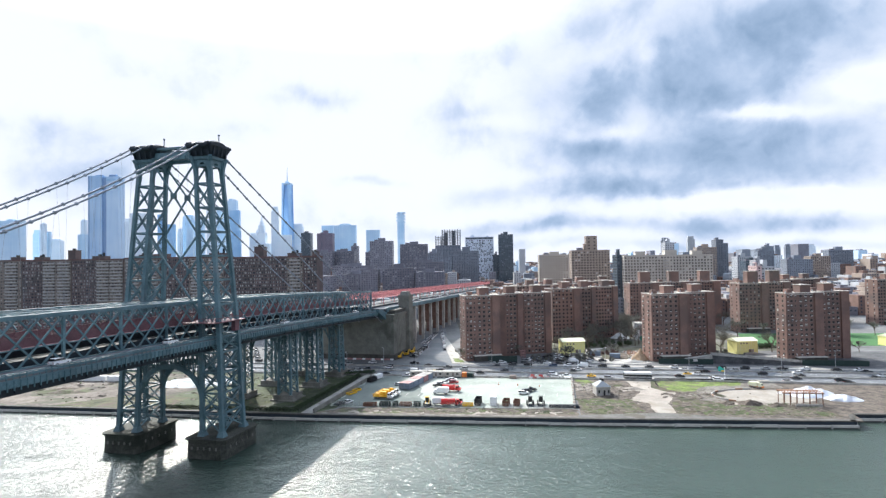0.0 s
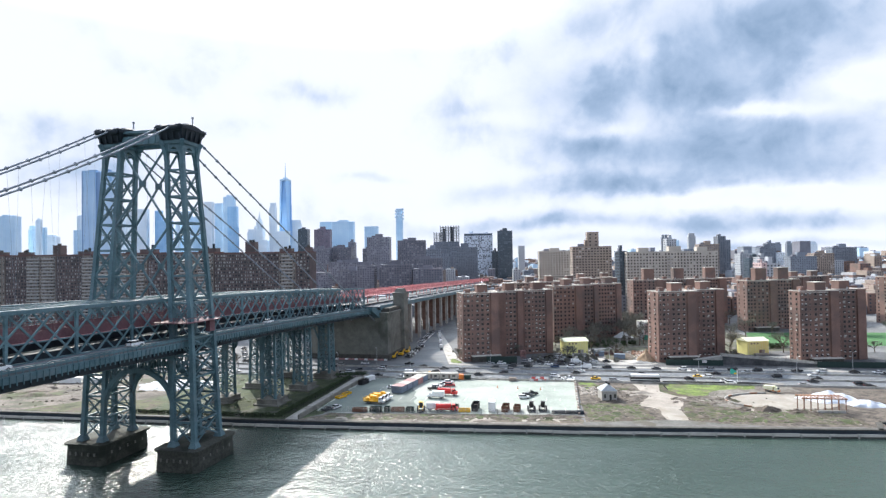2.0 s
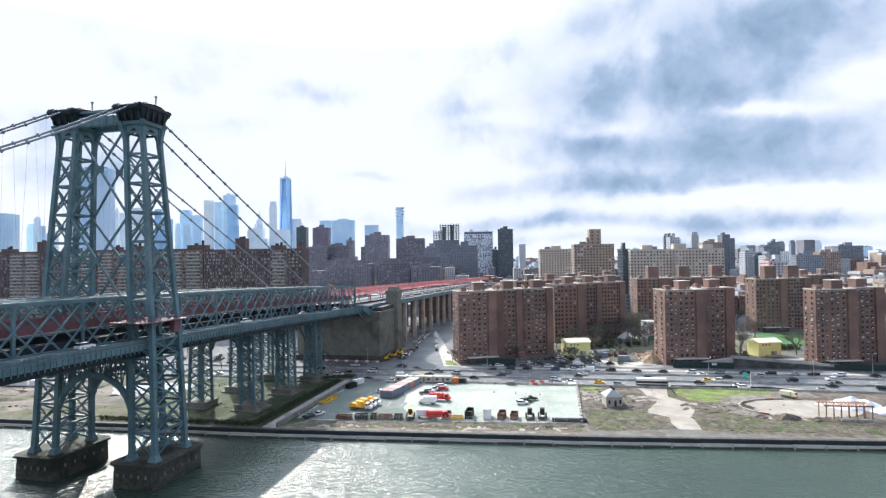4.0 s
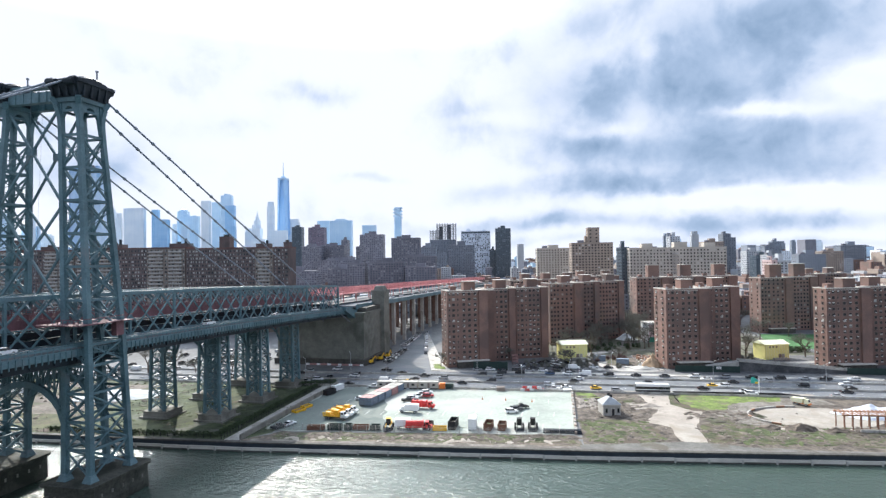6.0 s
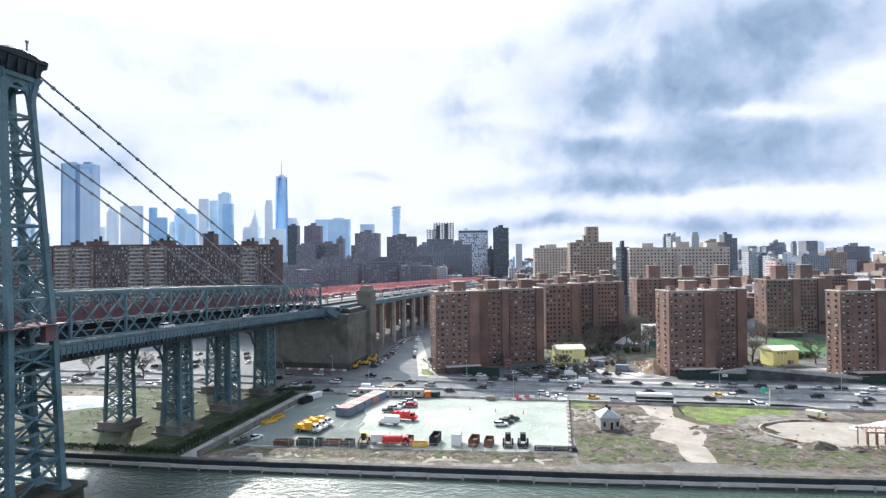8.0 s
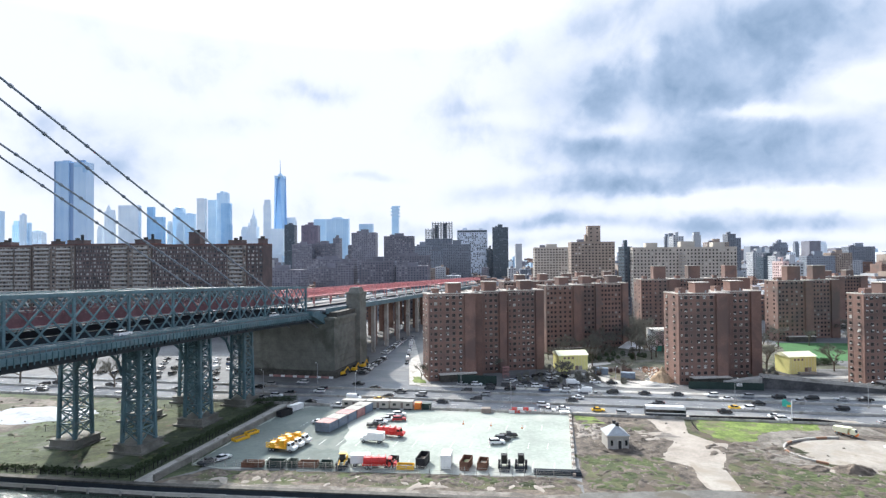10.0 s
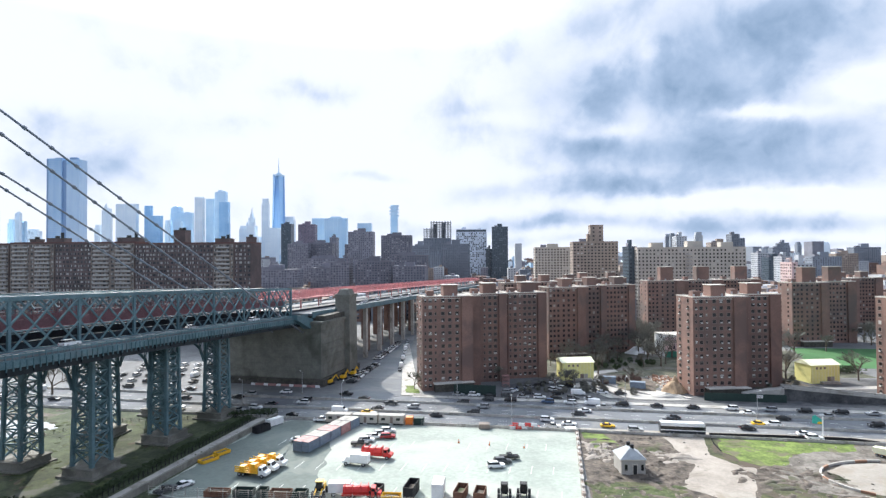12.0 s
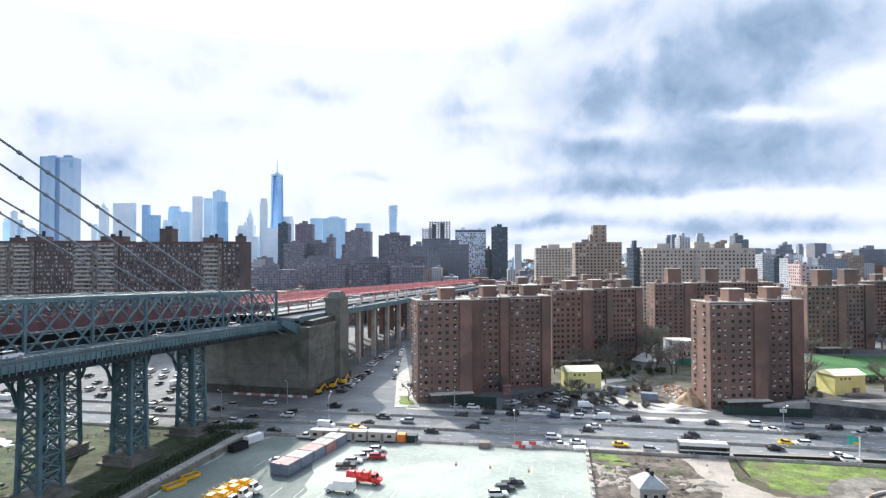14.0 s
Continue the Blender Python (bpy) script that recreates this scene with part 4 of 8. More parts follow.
# ---- streets and open ground ----
# Grass colour darkened to hold the shade of the bridge above.
M["bank"] = mat("shade_darkened_bank_grass", (0.030, 0.043, 0.020), 0.95, 0.0, 0.5, 0.15, 1.1, 0.7, (0.058, 0.074, 0.034), patch=((0.105, 0.110, 0.090), 0.09, 0.55, 0.66))
# Darker copy of the lot green, with shade put into the colour.
M["lot_shade"] = mat("shade_darkened_lot_green", (0.125, 0.150, 0.136), 0.9, 0.0, 0.22, 0.08, 0.9, 0.15, patch=((0.17, 0.19, 0.17), 0.06, 0.5, 0.64))
M["haul"] = mat("packed_haul_road", (0.12, 0.107, 0.09), 0.95, 0.0, 0.35, 0.25, 1.2, 0.6, (0.20, 0.18, 0.155), patch=((0.10, 0.085, 0.07), 0.12, 0.5, 0.64))
M["pad"] = mat("dusty_pale_concrete", (0.31, 0.28, 0.24), 0.93, 0.0, 0.22, 0.12, 1.0, 0.4, patch=((0.27, 0.23, 0.185), 0.13, 0.50, 0.66))
M["shore"] = mat("grey_shore_gravel", (0.135, 0.130, 0.118), 0.95, 0.0, 0.3, 0.2, 1.2, 0.5, patch=((0.10, 0.088, 0.068), 0.15, 0.5, 0.64))
M["tar"] = mat("dark_patched_tarmac", (0.062, 0.064, 0.068), 0.9, 0.0, 0.35, 0.15, 1.0, 0.3, (0.10, 0.10, 0.10), patch=((0.15, 0.145, 0.14), 0.09, 0.55, 0.66))
M["yardgrass"] = mat("shaded_winter_lawn", (0.055, 0.062, 0.036), 0.95, 0.0, 0.5, 0.15, 1.0, 0.6, (0.10, 0.098, 0.066), patch=((0.16, 0.145, 0.13), 0.06, 0.50, 0.60))
def R(s, w):
    """Plan place s metres along the river road and w metres in from its near edge."""
    return (s * 0.9955 + w * 0.095, 293.5 - s * 0.095 + w * 0.9955)


def strip(s0, s1, w0, w1):
    return [R(s0, w0), R(s1, w0), R(s1, w1), R(s0, w1)]


G = LAND
sheet("road", strip(-900, 900, 0.5, 26.5), G + 0.03, M["asphalt"], "wide grey river expressway with worn lanes", 0.4, "road")
sheet("road_service", strip(-900, 900, 27.4, 36.0), G + 0.03, M["asphalt"], "grey service road beside the expressway", 0.4, "road")
sheet("pavement", strip(-20, 900, 36.2, 40.0), G + 0.16, M["concrete"], "pale concrete pavement along the service road", 0.4, "pavement")
sheet("pavement_park", [(43, 290.2), (60, 288.8), (121, 286.6), (135, 284), (135, 286.8), (121, 289.2), (43, 293.6)], G + 0.045, M["pad"], "pale concrete strip between the road and the park", 0.3, "pavement", worn=0.3)
sheet("road_street", [(-47.5, 332), (-21, 332), (-24, 352), (-42, 560), (-60, 560), (-43, 352)], G + 0.045, M["asphalt"], "side street with parked cars beside the bridge", 0.4, "road")
sheet("pavement_corner", [(-21, 334), (-11, 333.5), (-16, 349), (-36, 470), (-40, 470), (-23.5, 352)], G + 0.16, M["concrete"], "pale corner pavement by the apartment house", 0.4, "pavement")
sheet("lawn_corner", [(-19.6, 338), (-14, 337), (-18, 351), (-21.8, 351)], G + 0.22, M["lawn"], "small patch of yellow-green grass", 0.3, "grass", worn=0.8)

LOT = [(-67, 236), (-58, 233.6), (34.2, 232.5), (41.5, 290), (-53, 297), (-61, 292)]
sheet("parking_lot", LOT, G + 0.05, M["lot"], "pale green painted open parking lot", 0.4, "parking lot")
# This sheet paints the shaded left part of the lot.
sheet("lot_paving", [(-66, 236.6), (-57.8, 234.2), (-25.5, 233.6), (-28.5, 246), (-31, 262), (-33.5, 278), (-36.5, 295), (-53, 296.4), (-60.6, 291.6)], G + 0.056, M["lot_shade"], "darker green sheet painting shade on the parking lot", 0.3, "paving", worn=0.9)
sheet("ground_park", [(34.8, 217.8), (135, 216.8), (137, 226), (420, 224), (420, 252), (118, 283), (42, 290)], G + 0.02, M["mud"], "churned brown earth of a park under construction", 0.4)
sheet("ground_shore", [(-72, 222.3), (34.7, 217.8), (34.8, 232.2), (-60, 233)], G + 0.02, M["dirt"], "rough brown verge along the sea wall", 0.4, worn=0.8)
sheet("path_shore", [(-68, 222.6), (34, 218.4), (34, 221.8), (-5, 222.8), (-66, 225)], G + 0.05, M["haul"], "grey-brown gravel path behind the sea wall", 0.3, "path", worn=0.8)
sheet("path_park", [(34.2, 218.4), (135, 217.4), (134, 219.2), (100, 220), (81, 222.5), (68, 226.6), (55, 225.5), (38, 223.2), (34.2, 222.6)], G + 0.055, M["shore"], "pale grey gravel behind the sea wall", 0.3, "path", worn=0.6)
sheet("ground_under_bridge", [(-300, 240.5), (-211, 234.5), (-72, 222.5), (-63, 232), (-62, 300), (-300, 322)], G + 0.02, M["bank"], "rough green ground below the bridge", 0.4)
sheet("verge_weeds", [(-62, 226.8), (-20, 225.4), (10, 224.8), (33, 224), (33.5, 231.5), (0, 232), (-58, 232.8)], G + 0.04, M["grass"], "dark patchy weeds before the lot fence", 0.3, "grass", worn=1.0)
sheet("path_bridge", [(-75.5, 223.5), (-70, 223.0), (-60, 303), (-65.5, 303)], G + 0.06, M["concrete"], "grey concrete path beside a fence", 0.3, "path")
sheet("ground_site_left", [(-480, 255), (-215, 235.5), (-150, 231), (-142, 262), (-138, 300), (-300, 318), (-480, 330)], G + 0.04, M["sand"], "sandy construction ground beyond the bridge", 0.4, worn=1.4)
sheet("grass_left", [(-190, 234), (-128, 229), (-122, 250), (-170, 252)], G + 0.07, M["grass"], "weedy green bank", 0.3, "grass", worn=0.8)
# haul road and circle in the park
sheet("haul_road", [(66.5, 286.2), (80.5, 287.6), (77.5, 273), (83, 260.5), (78, 250), (75, 244), (70.5, 226), (65, 226.5), (66, 241), (60, 247), (68, 262)], G + 0.06, M["gravel"], "pale gravel haul road through the park", 0.3, "road", worn=0.8)
sheet("haul_branch", [(86, 257), (89.5, 260.5), (94, 269), (103, 275.5), (121, 280.5), (134, 283), (134, 272), (120, 269.5), (106, 266.5), (98, 259), (97, 250), (101, 243.5), (95, 243), (87, 250)], G + 0.08, M["haul"], "grey-brown packed haul road", 0.3, "road", worn=1.4)
sheet("verge_park", [(79.5, 287.5), (124, 285.5), (116, 278), (104, 273.5), (95, 269.5), (87.5, 261), (80, 261.5), (75, 270.5)], G + 0.07, M["grass"], "brown-green edge of the lawn", 0.3, "grass", worn=0.6)
sheet("lawn_park", [(83, 286.6), (100, 286), (122, 284), (117, 277), (107, 274.5), (98.5, 271.5), (93, 264.5), (86, 262.5), (80.2, 266), (80.6, 278)], G + 0.095, M["lawn"], "fresh green grass behind a dark silt fence", 0.3, "grass", worn=1.5)
sheet("lawn_hut", [(43, 289), (50, 288), (52, 276), (44, 272)], G + 0.07, M["lawn"], "bright green grass patch", 0.3, "grass", worn=0.8)
sheet("grass_near", [(72, 227), (131, 222.5), (131, 236), (112, 243), (96, 249.5), (84, 250.5), (76, 243)], G + 0.05, M["grass"], "patchy grass along the sea wall", 0.3, "grass", worn=1.4)
sheet("grass_hut", [(37, 226), (58, 224), (62, 238), (58, 249), (42, 251), (38, 244)], G + 0.05, M["grass"], "patchy brown-green weeds", 0.3, "grass", worn=1.4)
sheet("concrete_pad", [(65.4, 226.5), (72.2, 226.2), (74.8, 245.5), (66.6, 245)], G + 0.085, M["pad"], "pale worn concrete pad on the haul road", 0.3, "pad", worn=0.35)
sheet("sand_circle", [(118 + 20.5 * math.cos(a * math.pi / 12), 254 + 12.5 * math.sin(a * math.pi / 12)) for a in range(24)], G + 0.09, M["pad"], "pale sandy round work area", 0.3, worn=0.8)
sheet("grass_field", [(176, 402), (330, 392), (330, 460), (196, 464)], G + 0.06, M["turf"], "green sports field between the apartment houses", 0.3, "grass")
sheet("mud_hut", [(46, 252), (60, 250.5), (64, 262), (62, 280), (54, 284), (52, 270), (44, 268)], G + 0.055, M["mud"], "dark churned mud round the stone hut", 0.3, worn=1.3)
sheet("weeds_near", [(84, 230), (128, 226), (128, 233), (104, 240), (90, 243)], G + 0.075, M["weeds"], "green weeds on the near bank", 0.3, "grass", worn=1.6)
sheet("weeds_hut", [(42, 231), (58, 229), (60, 238), (54, 246), (43, 245)], G + 0.075, M["weeds"], "green weeds in front of the hut", 0.3, "grass", worn=1.6)
sheet("weeds_bridge", [(-136, 235), (-86, 229.5), (-78, 262), (-70, 297), (-118, 292), (-130, 262)], G + 0.075, M["bank"], "green weeds below the bridge legs", 0.3, "grass", worn=1.8)
sheet("yard_front", [(20, 336), (84, 330), (86, 345), (70, 372), (40, 372), (24, 356)], G + 0.04, M["tar"], "dark asphalt parking yard of the apartment houses", 0.3, "yard")
sheet("yard_right", [(84, 330), (300, 312), (300, 372), (120, 376), (86, 345)], G + 0.04, M["tar"], "grey courtyard paving of the apartment houses", 0.3, "yard")
sheet("path_shed_side", [(55, 366), (58, 364), (67, 381), (77, 387), (76, 391), (64, 387)], G + 0.11, M["pale"], "pale path beside the yellow shed", 0.2, "path")
sheet("path_inner", [(49, 357), (55.5, 361.5), (66, 334.7), (61.5, 334.5)], G + 0.10, M["concrete"], "grey concrete path across the yard", 0.2, "path")
sheet("path_yard", [(55.4, 366.6), (66.7, 353.1), (75.2, 341), (87, 336.5), (92, 333), (84, 331.5), (72, 332.5), (66.9, 336.2), (62.9, 349.6), (56, 361.1)], G + 0.12, M["pale"], "pale diagonal path across the yard", 0.2, "path")
sheet("ground_behind", [(-14, 372), (190, 378), (190, 560), (-30, 560)], G + 0.03, M["yardgrass"], "worn courtyard lawns between the houses", 0.3)


def barrier(name, s0, s1, w, label, h=0.85, m="concrete"):
    """Concrete jersey barrier in lengths."""
    b = thing(name, pose(0, 0, G), label, "barrier", kind="structure")
    L = 12.0
    n = int((s1 - s0) / L)
    for i in range(n):
        x, y = R(s0 + L * (i + 0.5), w)
        part("barrier_length", MB().box(x, y, 0, L - 0.1, 0.6, h * 0.35, -5.45).box(x, y, h * 0.35, L - 0.1, 0.35, h * 0.65, -5.45, 0, 0.99, 0.6), M[m], b)


sheet("path_shed", [(150, 352), (172, 355), (205, 362), (205, 366), (172, 360), (150, 356)], G + 0.09, M["pale"], "pale path in front of the yellow shed", 0.2, "path")
sheet("bed_yard", [(70, 356), (82, 346), (90, 362), (80, 384), (68, 376)], G + 0.09, M["dirt"], "brown planting bed in the yard", 0.2, "garden bed", 0.8)
sheet("bed_yard_2", [(126, 345), (150, 342), (150, 372), (128, 374)], G + 0.09, M["dirt"], "brown planting bed beside the brick tower", 0.2, "garden bed", 0.8)
barrier("near_barrier", -260, 260, 0.2, "low concrete barrier along the expressway")
barrier("median_barrier", -260, 260, 13.3, "concrete median barrier")
barrier("service_barrier", -260, 260, 27.0, "concrete barrier before the service road")
mb = MB()
for w in (4.6, 8.4, 17.8, 21.8, 31.5):
    for i in range(-40, 41):
        x, y = R(i * 9.0, w)
        mb.box(x, y, G + 0.034, 3.0, 0.18, 0.008, -5.45)
tagged(part("lane_marks", mb, M["line"]), "faded white dashed lane marks", "road marking", "", "structure")
mb = MB()
for i in range(15):
    for y0 in (240, 256, 274):
        mb.box(-48 + i * 5.6, y0, G + 0.054, 0.14, 5.5, 0.008, -9)
tagged(part("bay_marks", mb, M["line"]), "faint white parking bay lines", "road marking", "", "structure")


# ---- apartment houses ----
def window_mesh(name, w, h, frame, pane):
    """Window frame with a proud sill and two sashes; faces local -y."""
    mb = MB()
    t, x, z = 0.09, w / 2, h / 2
    outer = [(-x - t / 2, -z - 0.12), (x + t / 2, -z - 0.12), (x + t / 2, z + t / 2), (-x - t / 2, z + t / 2)]
    inner = [(-x + t, -z + t), (x - t, -z + t), (x - t, z - t), (-x + t, z - t)]
    vs = [(px, y, pz) for y in (0.05, -0.08) for ring in (outer, inner) for px, pz in ring]
    vs[8], vs[9] = (-x - 0.14, -0.17, -z - 0.12), (x + 0.14, -0.17, -z - 0.12)
    fs = [(8 + i, 8 + (i + 1) % 4, 12 + (i + 1) % 4, 12 + i) for i in range(4)]
    fs += [(i, (i + 1) % 4, 8 + (i + 1) % 4, 8 + i) for i in range(4)] + [(12 + i, 12 + (i + 1) % 4, 4 + (i + 1) % 4, 4 + i) for i in range(4)]
    mb.add(vs, fs)
    for z0, z1, y in ((-z + t, 0.02, -0.02), (0.02, z - t, -0.05)):
        mb.add([(-x + t, y, z0), (x - t, y, z0), (x - t, y, z1), (-x + t, y, z1)], [(0, 1, 2, 3)], 1)
    return mb.data(name, [frame, pane])


WIN = window_mesh("window", 1.55, 1.5, M["frame"], M["glass"])
WIN_SMALL = window_mesh("window_small", 0.8, 1.2, M["frame"], M["glass"])


def apartment(x, y, rot, label, storeys=14, singles=True, brick="brick", wings=((0, 0, 22, 13.5), (23.5, 12, 22, 13.5)), lifts=None):
    """A brown brick tower of staggered wings (left, set-back, width, depth) with lift houses on its roof."""
    home = thing("apartment_house", pose(x, y, G, 0, 0, rot), label, "apartment house", "brown brick apartment houses")
    H = storeys * 2.72 + 0.9
    masses = list(wings)
    for (a, b, w, d), (a2, b2, w2, d2) in zip(wings, wings[1:]):
        masses.append((a + w - 5, min(b, b2) + 6.0, 10.0, abs(b2 - b) + d - 5))
    for i, (px, py, w, dd) in enumerate(masses):
        h = H - (0.4 if i >= len(wings) else 0)
        part("wing_wall", MB().box(px + w / 2, py + dd / 2, -1, w, dd, h + 1), M[brick], home)
        if i < len(wings):
            # blank stair bay that stands proud of the windows
            part("stair_bay", MB().box(px + w * 0.87, py - 0.45, -1, w * 0.22, 1.1, h + 1.1), M[brick], home)
            part("floor_band", MB().box(px + w * 0.38, py - 0.04, h - 0.75, w * 0.74, 0.12, 0.22), M["coping"], home)
        mb = MB()
        for cx, cy, sx, sy in ((w / 2, 0.1, w + 0.3, 0.5), (w / 2, dd - 0.1, w + 0.3, 0.5), (0.1, dd / 2, 0.5, dd), (w - 0.1, dd / 2, 0.5, dd)):
            mb.box(px + cx, py + cy, h, sx, sy, 0.45)
        part("parapet", mb, M["coping"], home, "pale stone coping")
        part("roof", MB().box(px + w / 2, py + dd / 2, h, w - 0.9, dd - 0.9, 0.12), M["roof"], home)
    for n, (px, py, w, dd) in enumerate(wings):
        lw, lh = lifts or (6.2, 4.6)
        lift = part("lift_house", MB().box(px + w * 0.6, py + dd * 0.55, H, lw, 5.6, lh), M[brick], home)
        part("cap_slab", MB().box(px + w * 0.6, py + dd * 0.55, H + lh, lw + 0.5, 6.1, 0.3), M["coping"], lift, "pale stone cap")
        part("stair_house", MB().box(px + w * 0.2, py + dd * 0.5, H, 3.2, 3.4, 2.3), M[brick], home)
        for k in range(3):
            part("roof_vent", MB().tube((px + 2 + k * 6, py + 3 + 5 * (k % 2), H), (px + 2 + k * 6, py + 3 + 5 * (k % 2), H + 1.3), 0.35, 8), M["metal"], home)
    joined, units = MB(), MB()
    luck = random.Random(int(x * 7 + y))
    pitch = (1.2, 3.2, 5.4, 8.4, 11.2, 14.2)
    faces = []
    for n, (px, py, w, dd) in enumerate(wings):
        m = max(3, round(w / 3.4))
        faces.append((px, py, 0, [p * w / 21 for p in pitch] if n == 0 else [w * 0.74 * (k + 0.5) / m for k in range(m)]))
        if n == 0 or wings[n][1] < wings[n - 1][1]:
            faces.append((px, py + dd, -90, [dd * 0.22, dd * 0.72]))
        faces.append((px + w, py, 90, [dd * 0.3, dd * 0.75] if n == len(wings) - 1 else [wings[n + 1][1] * 0.5 - py * 0.5]))
    for fx, fy, a, ps in faces:
        ca, sa = math.cos(radians(a)), math.sin(radians(a))
        for f in range(storeys):
            z = 2.1 + f * 2.72
            for c, p in enumerate(ps):
                wx, wy = fx + p * ca, fy + p * sa
                if singles:
                    w = new("window", WIN_SMALL if c in (0, 2) and a == 0 else WIN)
                    w.parent = home
                    w.matrix_basis = pose(wx, wy, z, 0, 0, a)
                    if luck.random() < 0.42:
                        # window air conditioner in the lower or upper sash
                        e, up = luck.uniform(-0.3, 0.3) if w.data is WIN else 0.0, luck.choice((-0.62, -0.62, 0.12))
                        units.box(wx + e * ca + sa * 0.28, wy + e * sa - ca * 0.28, z + up, 0.62, 0.5, 0.42, a)
                else:
                    nx, ny = sa * 0.03, -ca * 0.03
                    ux, uy = ca * 0.62, sa * 0.62
                    joined.add([(wx - ux + nx, wy - uy + ny, z - 0.65), (wx + ux + nx, wy + uy + ny, z - 0.65), (wx + ux + nx, wy + uy + ny, z + 0.65), (wx - ux + nx, wy - uy + ny, z + 0.65)], [(0, 1, 2, 3)])
    if singles:
        tagged(part("air_conditioner", units, M["unit"], home, "small pale window air conditioners"), kind="stuff")
    else:
        tagged(part("glazing", joined, M["glass_mid"], home), kind="stuff")
    la = wings[0][2]
    part("entrance_hall", MB().box(la * 0.5 + 2, -1.6, -1, la * 0.75, 3.4, 4.2), M["stone_dark"], home)
    part("canopy", MB().box(la * 0.5 + 2, -1.8, 3.2, la * 0.78, 4.4, 0.35), M["coping"], home)
    return home


W3 = ((0, 0, 22, 13.5), (24, 11, 17, 14), (42.5, 14.5, 19, 14))
W2 = ((0, 0, 24, 13.5), (25.5, 12, 26, 14))
apartment(-13.2, 341.5, 17, "brown brick apartment tower beside the bridge street", wings=W3)
apartment(95.5, 339.5, 9, "brown brick apartment tower beside the yellow shed")
apartment(168.0, 334.0, 8, "brown brick apartment tower near the sports field", wings=((0, 0, 22, 9), (23.5, 10, 22, 13)))
apartment(47, 416, 18, "brown brick apartment tower behind the street corner", singles=False, brick="brick_row", wings=W3)
apartment(201, 470, 8, "brown brick apartment tower behind the field", singles=False, brick="brick_row", wings=W2, lifts=(9.0, 9.5))
apartment(124, 505, 6, "brown brick apartment tower in the second row", singles=False, brick="brick_row", wings=((0, 0, 26, 14), (27, 8, 30, 14), (58, 14, 30, 14)), lifts=(9.0, 9.5))
apartment(335, 515, 8, "brown brick apartment tower far along the road", singles=False, brick="brick_row", wings=W2)
apartment(25, 475, 15, "brown brick apartment tower behind other towers", singles=False, brick="brick_row", wings=W3)
apartment(262, 540, 6, "brown brick apartment tower in the far row", singles=False, brick="brick_row", wings=W2)
apartment(75, 545, 8, "brown brick apartment tower in the third row", singles=False, brick="brick_row", wings=W2)


def windows_on(mb, px, py, a, width, z0, z1, pitch=3.4, storey=2.9, w=1.7, h=1.5, off=0.05):
    """Rows of panes on a wall that starts at px, py and runs at angle a."""
    ca, sa = math.cos(radians(a)), math.sin(radians(a))
    n, r = max(1, int(width / pitch)), max(1, int((z1 - z0) / storey))
    nx, ny = sa * off, -ca * off
    for i in range(n):
        c = (i + 0.5) * width / n
        for j in range(r):
            z = z0 + (j + 0.55) * (z1 - z0) / r
            x0, y0, x1, y1 = px + (c - w / 2) * ca + nx, py + (c - w / 2) * sa + ny, px + (c + w / 2) * ca + nx, py + (c + w / 2) * sa + ny
            mb.add([(x0, y0, z - h / 2), (x1, y1, z - h / 2), (x1, y1, z + h / 2), (x0, y0, z + h / 2)], [(0, 1, 2, 3)])


def block(name, x, y, w, d, h, m, label, rot=0.0, pane="glass", top=(), group="", pitch=3.4, storey=2.9, ww=1.7, wh=1.5, bands=None, category="building"):
    """A building of one mass, front-left corner at x, y, with panes, parapet and roof houses."""
    b = thing(name, pose(x, y, G, 0, 0, rot), label, category, group)
    part("wall", MB().box(w / 2, d / 2, -1, w, d, h + 1), M[m], b)
    part("parapet", MB().box(w / 2, d / 2, h, w + 0.3, d + 0.3, 0.9), M[m], b)
    mb = MB()
    windows_on(mb, 0, 0, 0, w, 2, h - 0.5, pitch, storey, ww, wh)
    windows_on(mb, w, 0, 90, d, 2, h - 0.5, pitch, storey, ww, wh)
    windows_on(mb, 0, d, -90, d, 2, h - 0.5, pitch, storey, ww, wh)
    tagged(part("glazing", mb, M[pane], b), kind="stuff")
    if bands:
        for c0, c1 in bands:
            for j in range(int((h - 3) / storey)):
                z = 2.2 + j * storey
                part("balcony", MB().box((c0 + c1) / 2 * w, -0.7, z, (c1 - c0) * w, 1.4, 0.2).box((c0 + c1) / 2 * w, -1.35, z, (c1 - c0) * w, 0.12, 1.1), M["balcony"], b)
    for tx, tw, td, th, tm in top:
        part("roof_house", MB().box(tx * w, d / 2, h + 0.9, tw, td, th), M[tm], b)
    return b


# long brick slabs across the bridge
M["slab_brick"] = mat("dark_slab_brick", (0.120, 0.090, 0.088), 0.92, 0.0, 0.25, 0.12, 1.5, 0.1, patch=((0.085, 0.070, 0.068), 0.07, 0.46, 0.62))
M["slab_pale"] = mat("buff_slab_brick", (0.215, 0.178, 0.152), 0.92, 0.0, 0.22, 0.12, 1.5, 0.1, patch=((0.15, 0.125, 0.11), 0.08, 0.48, 0.64))


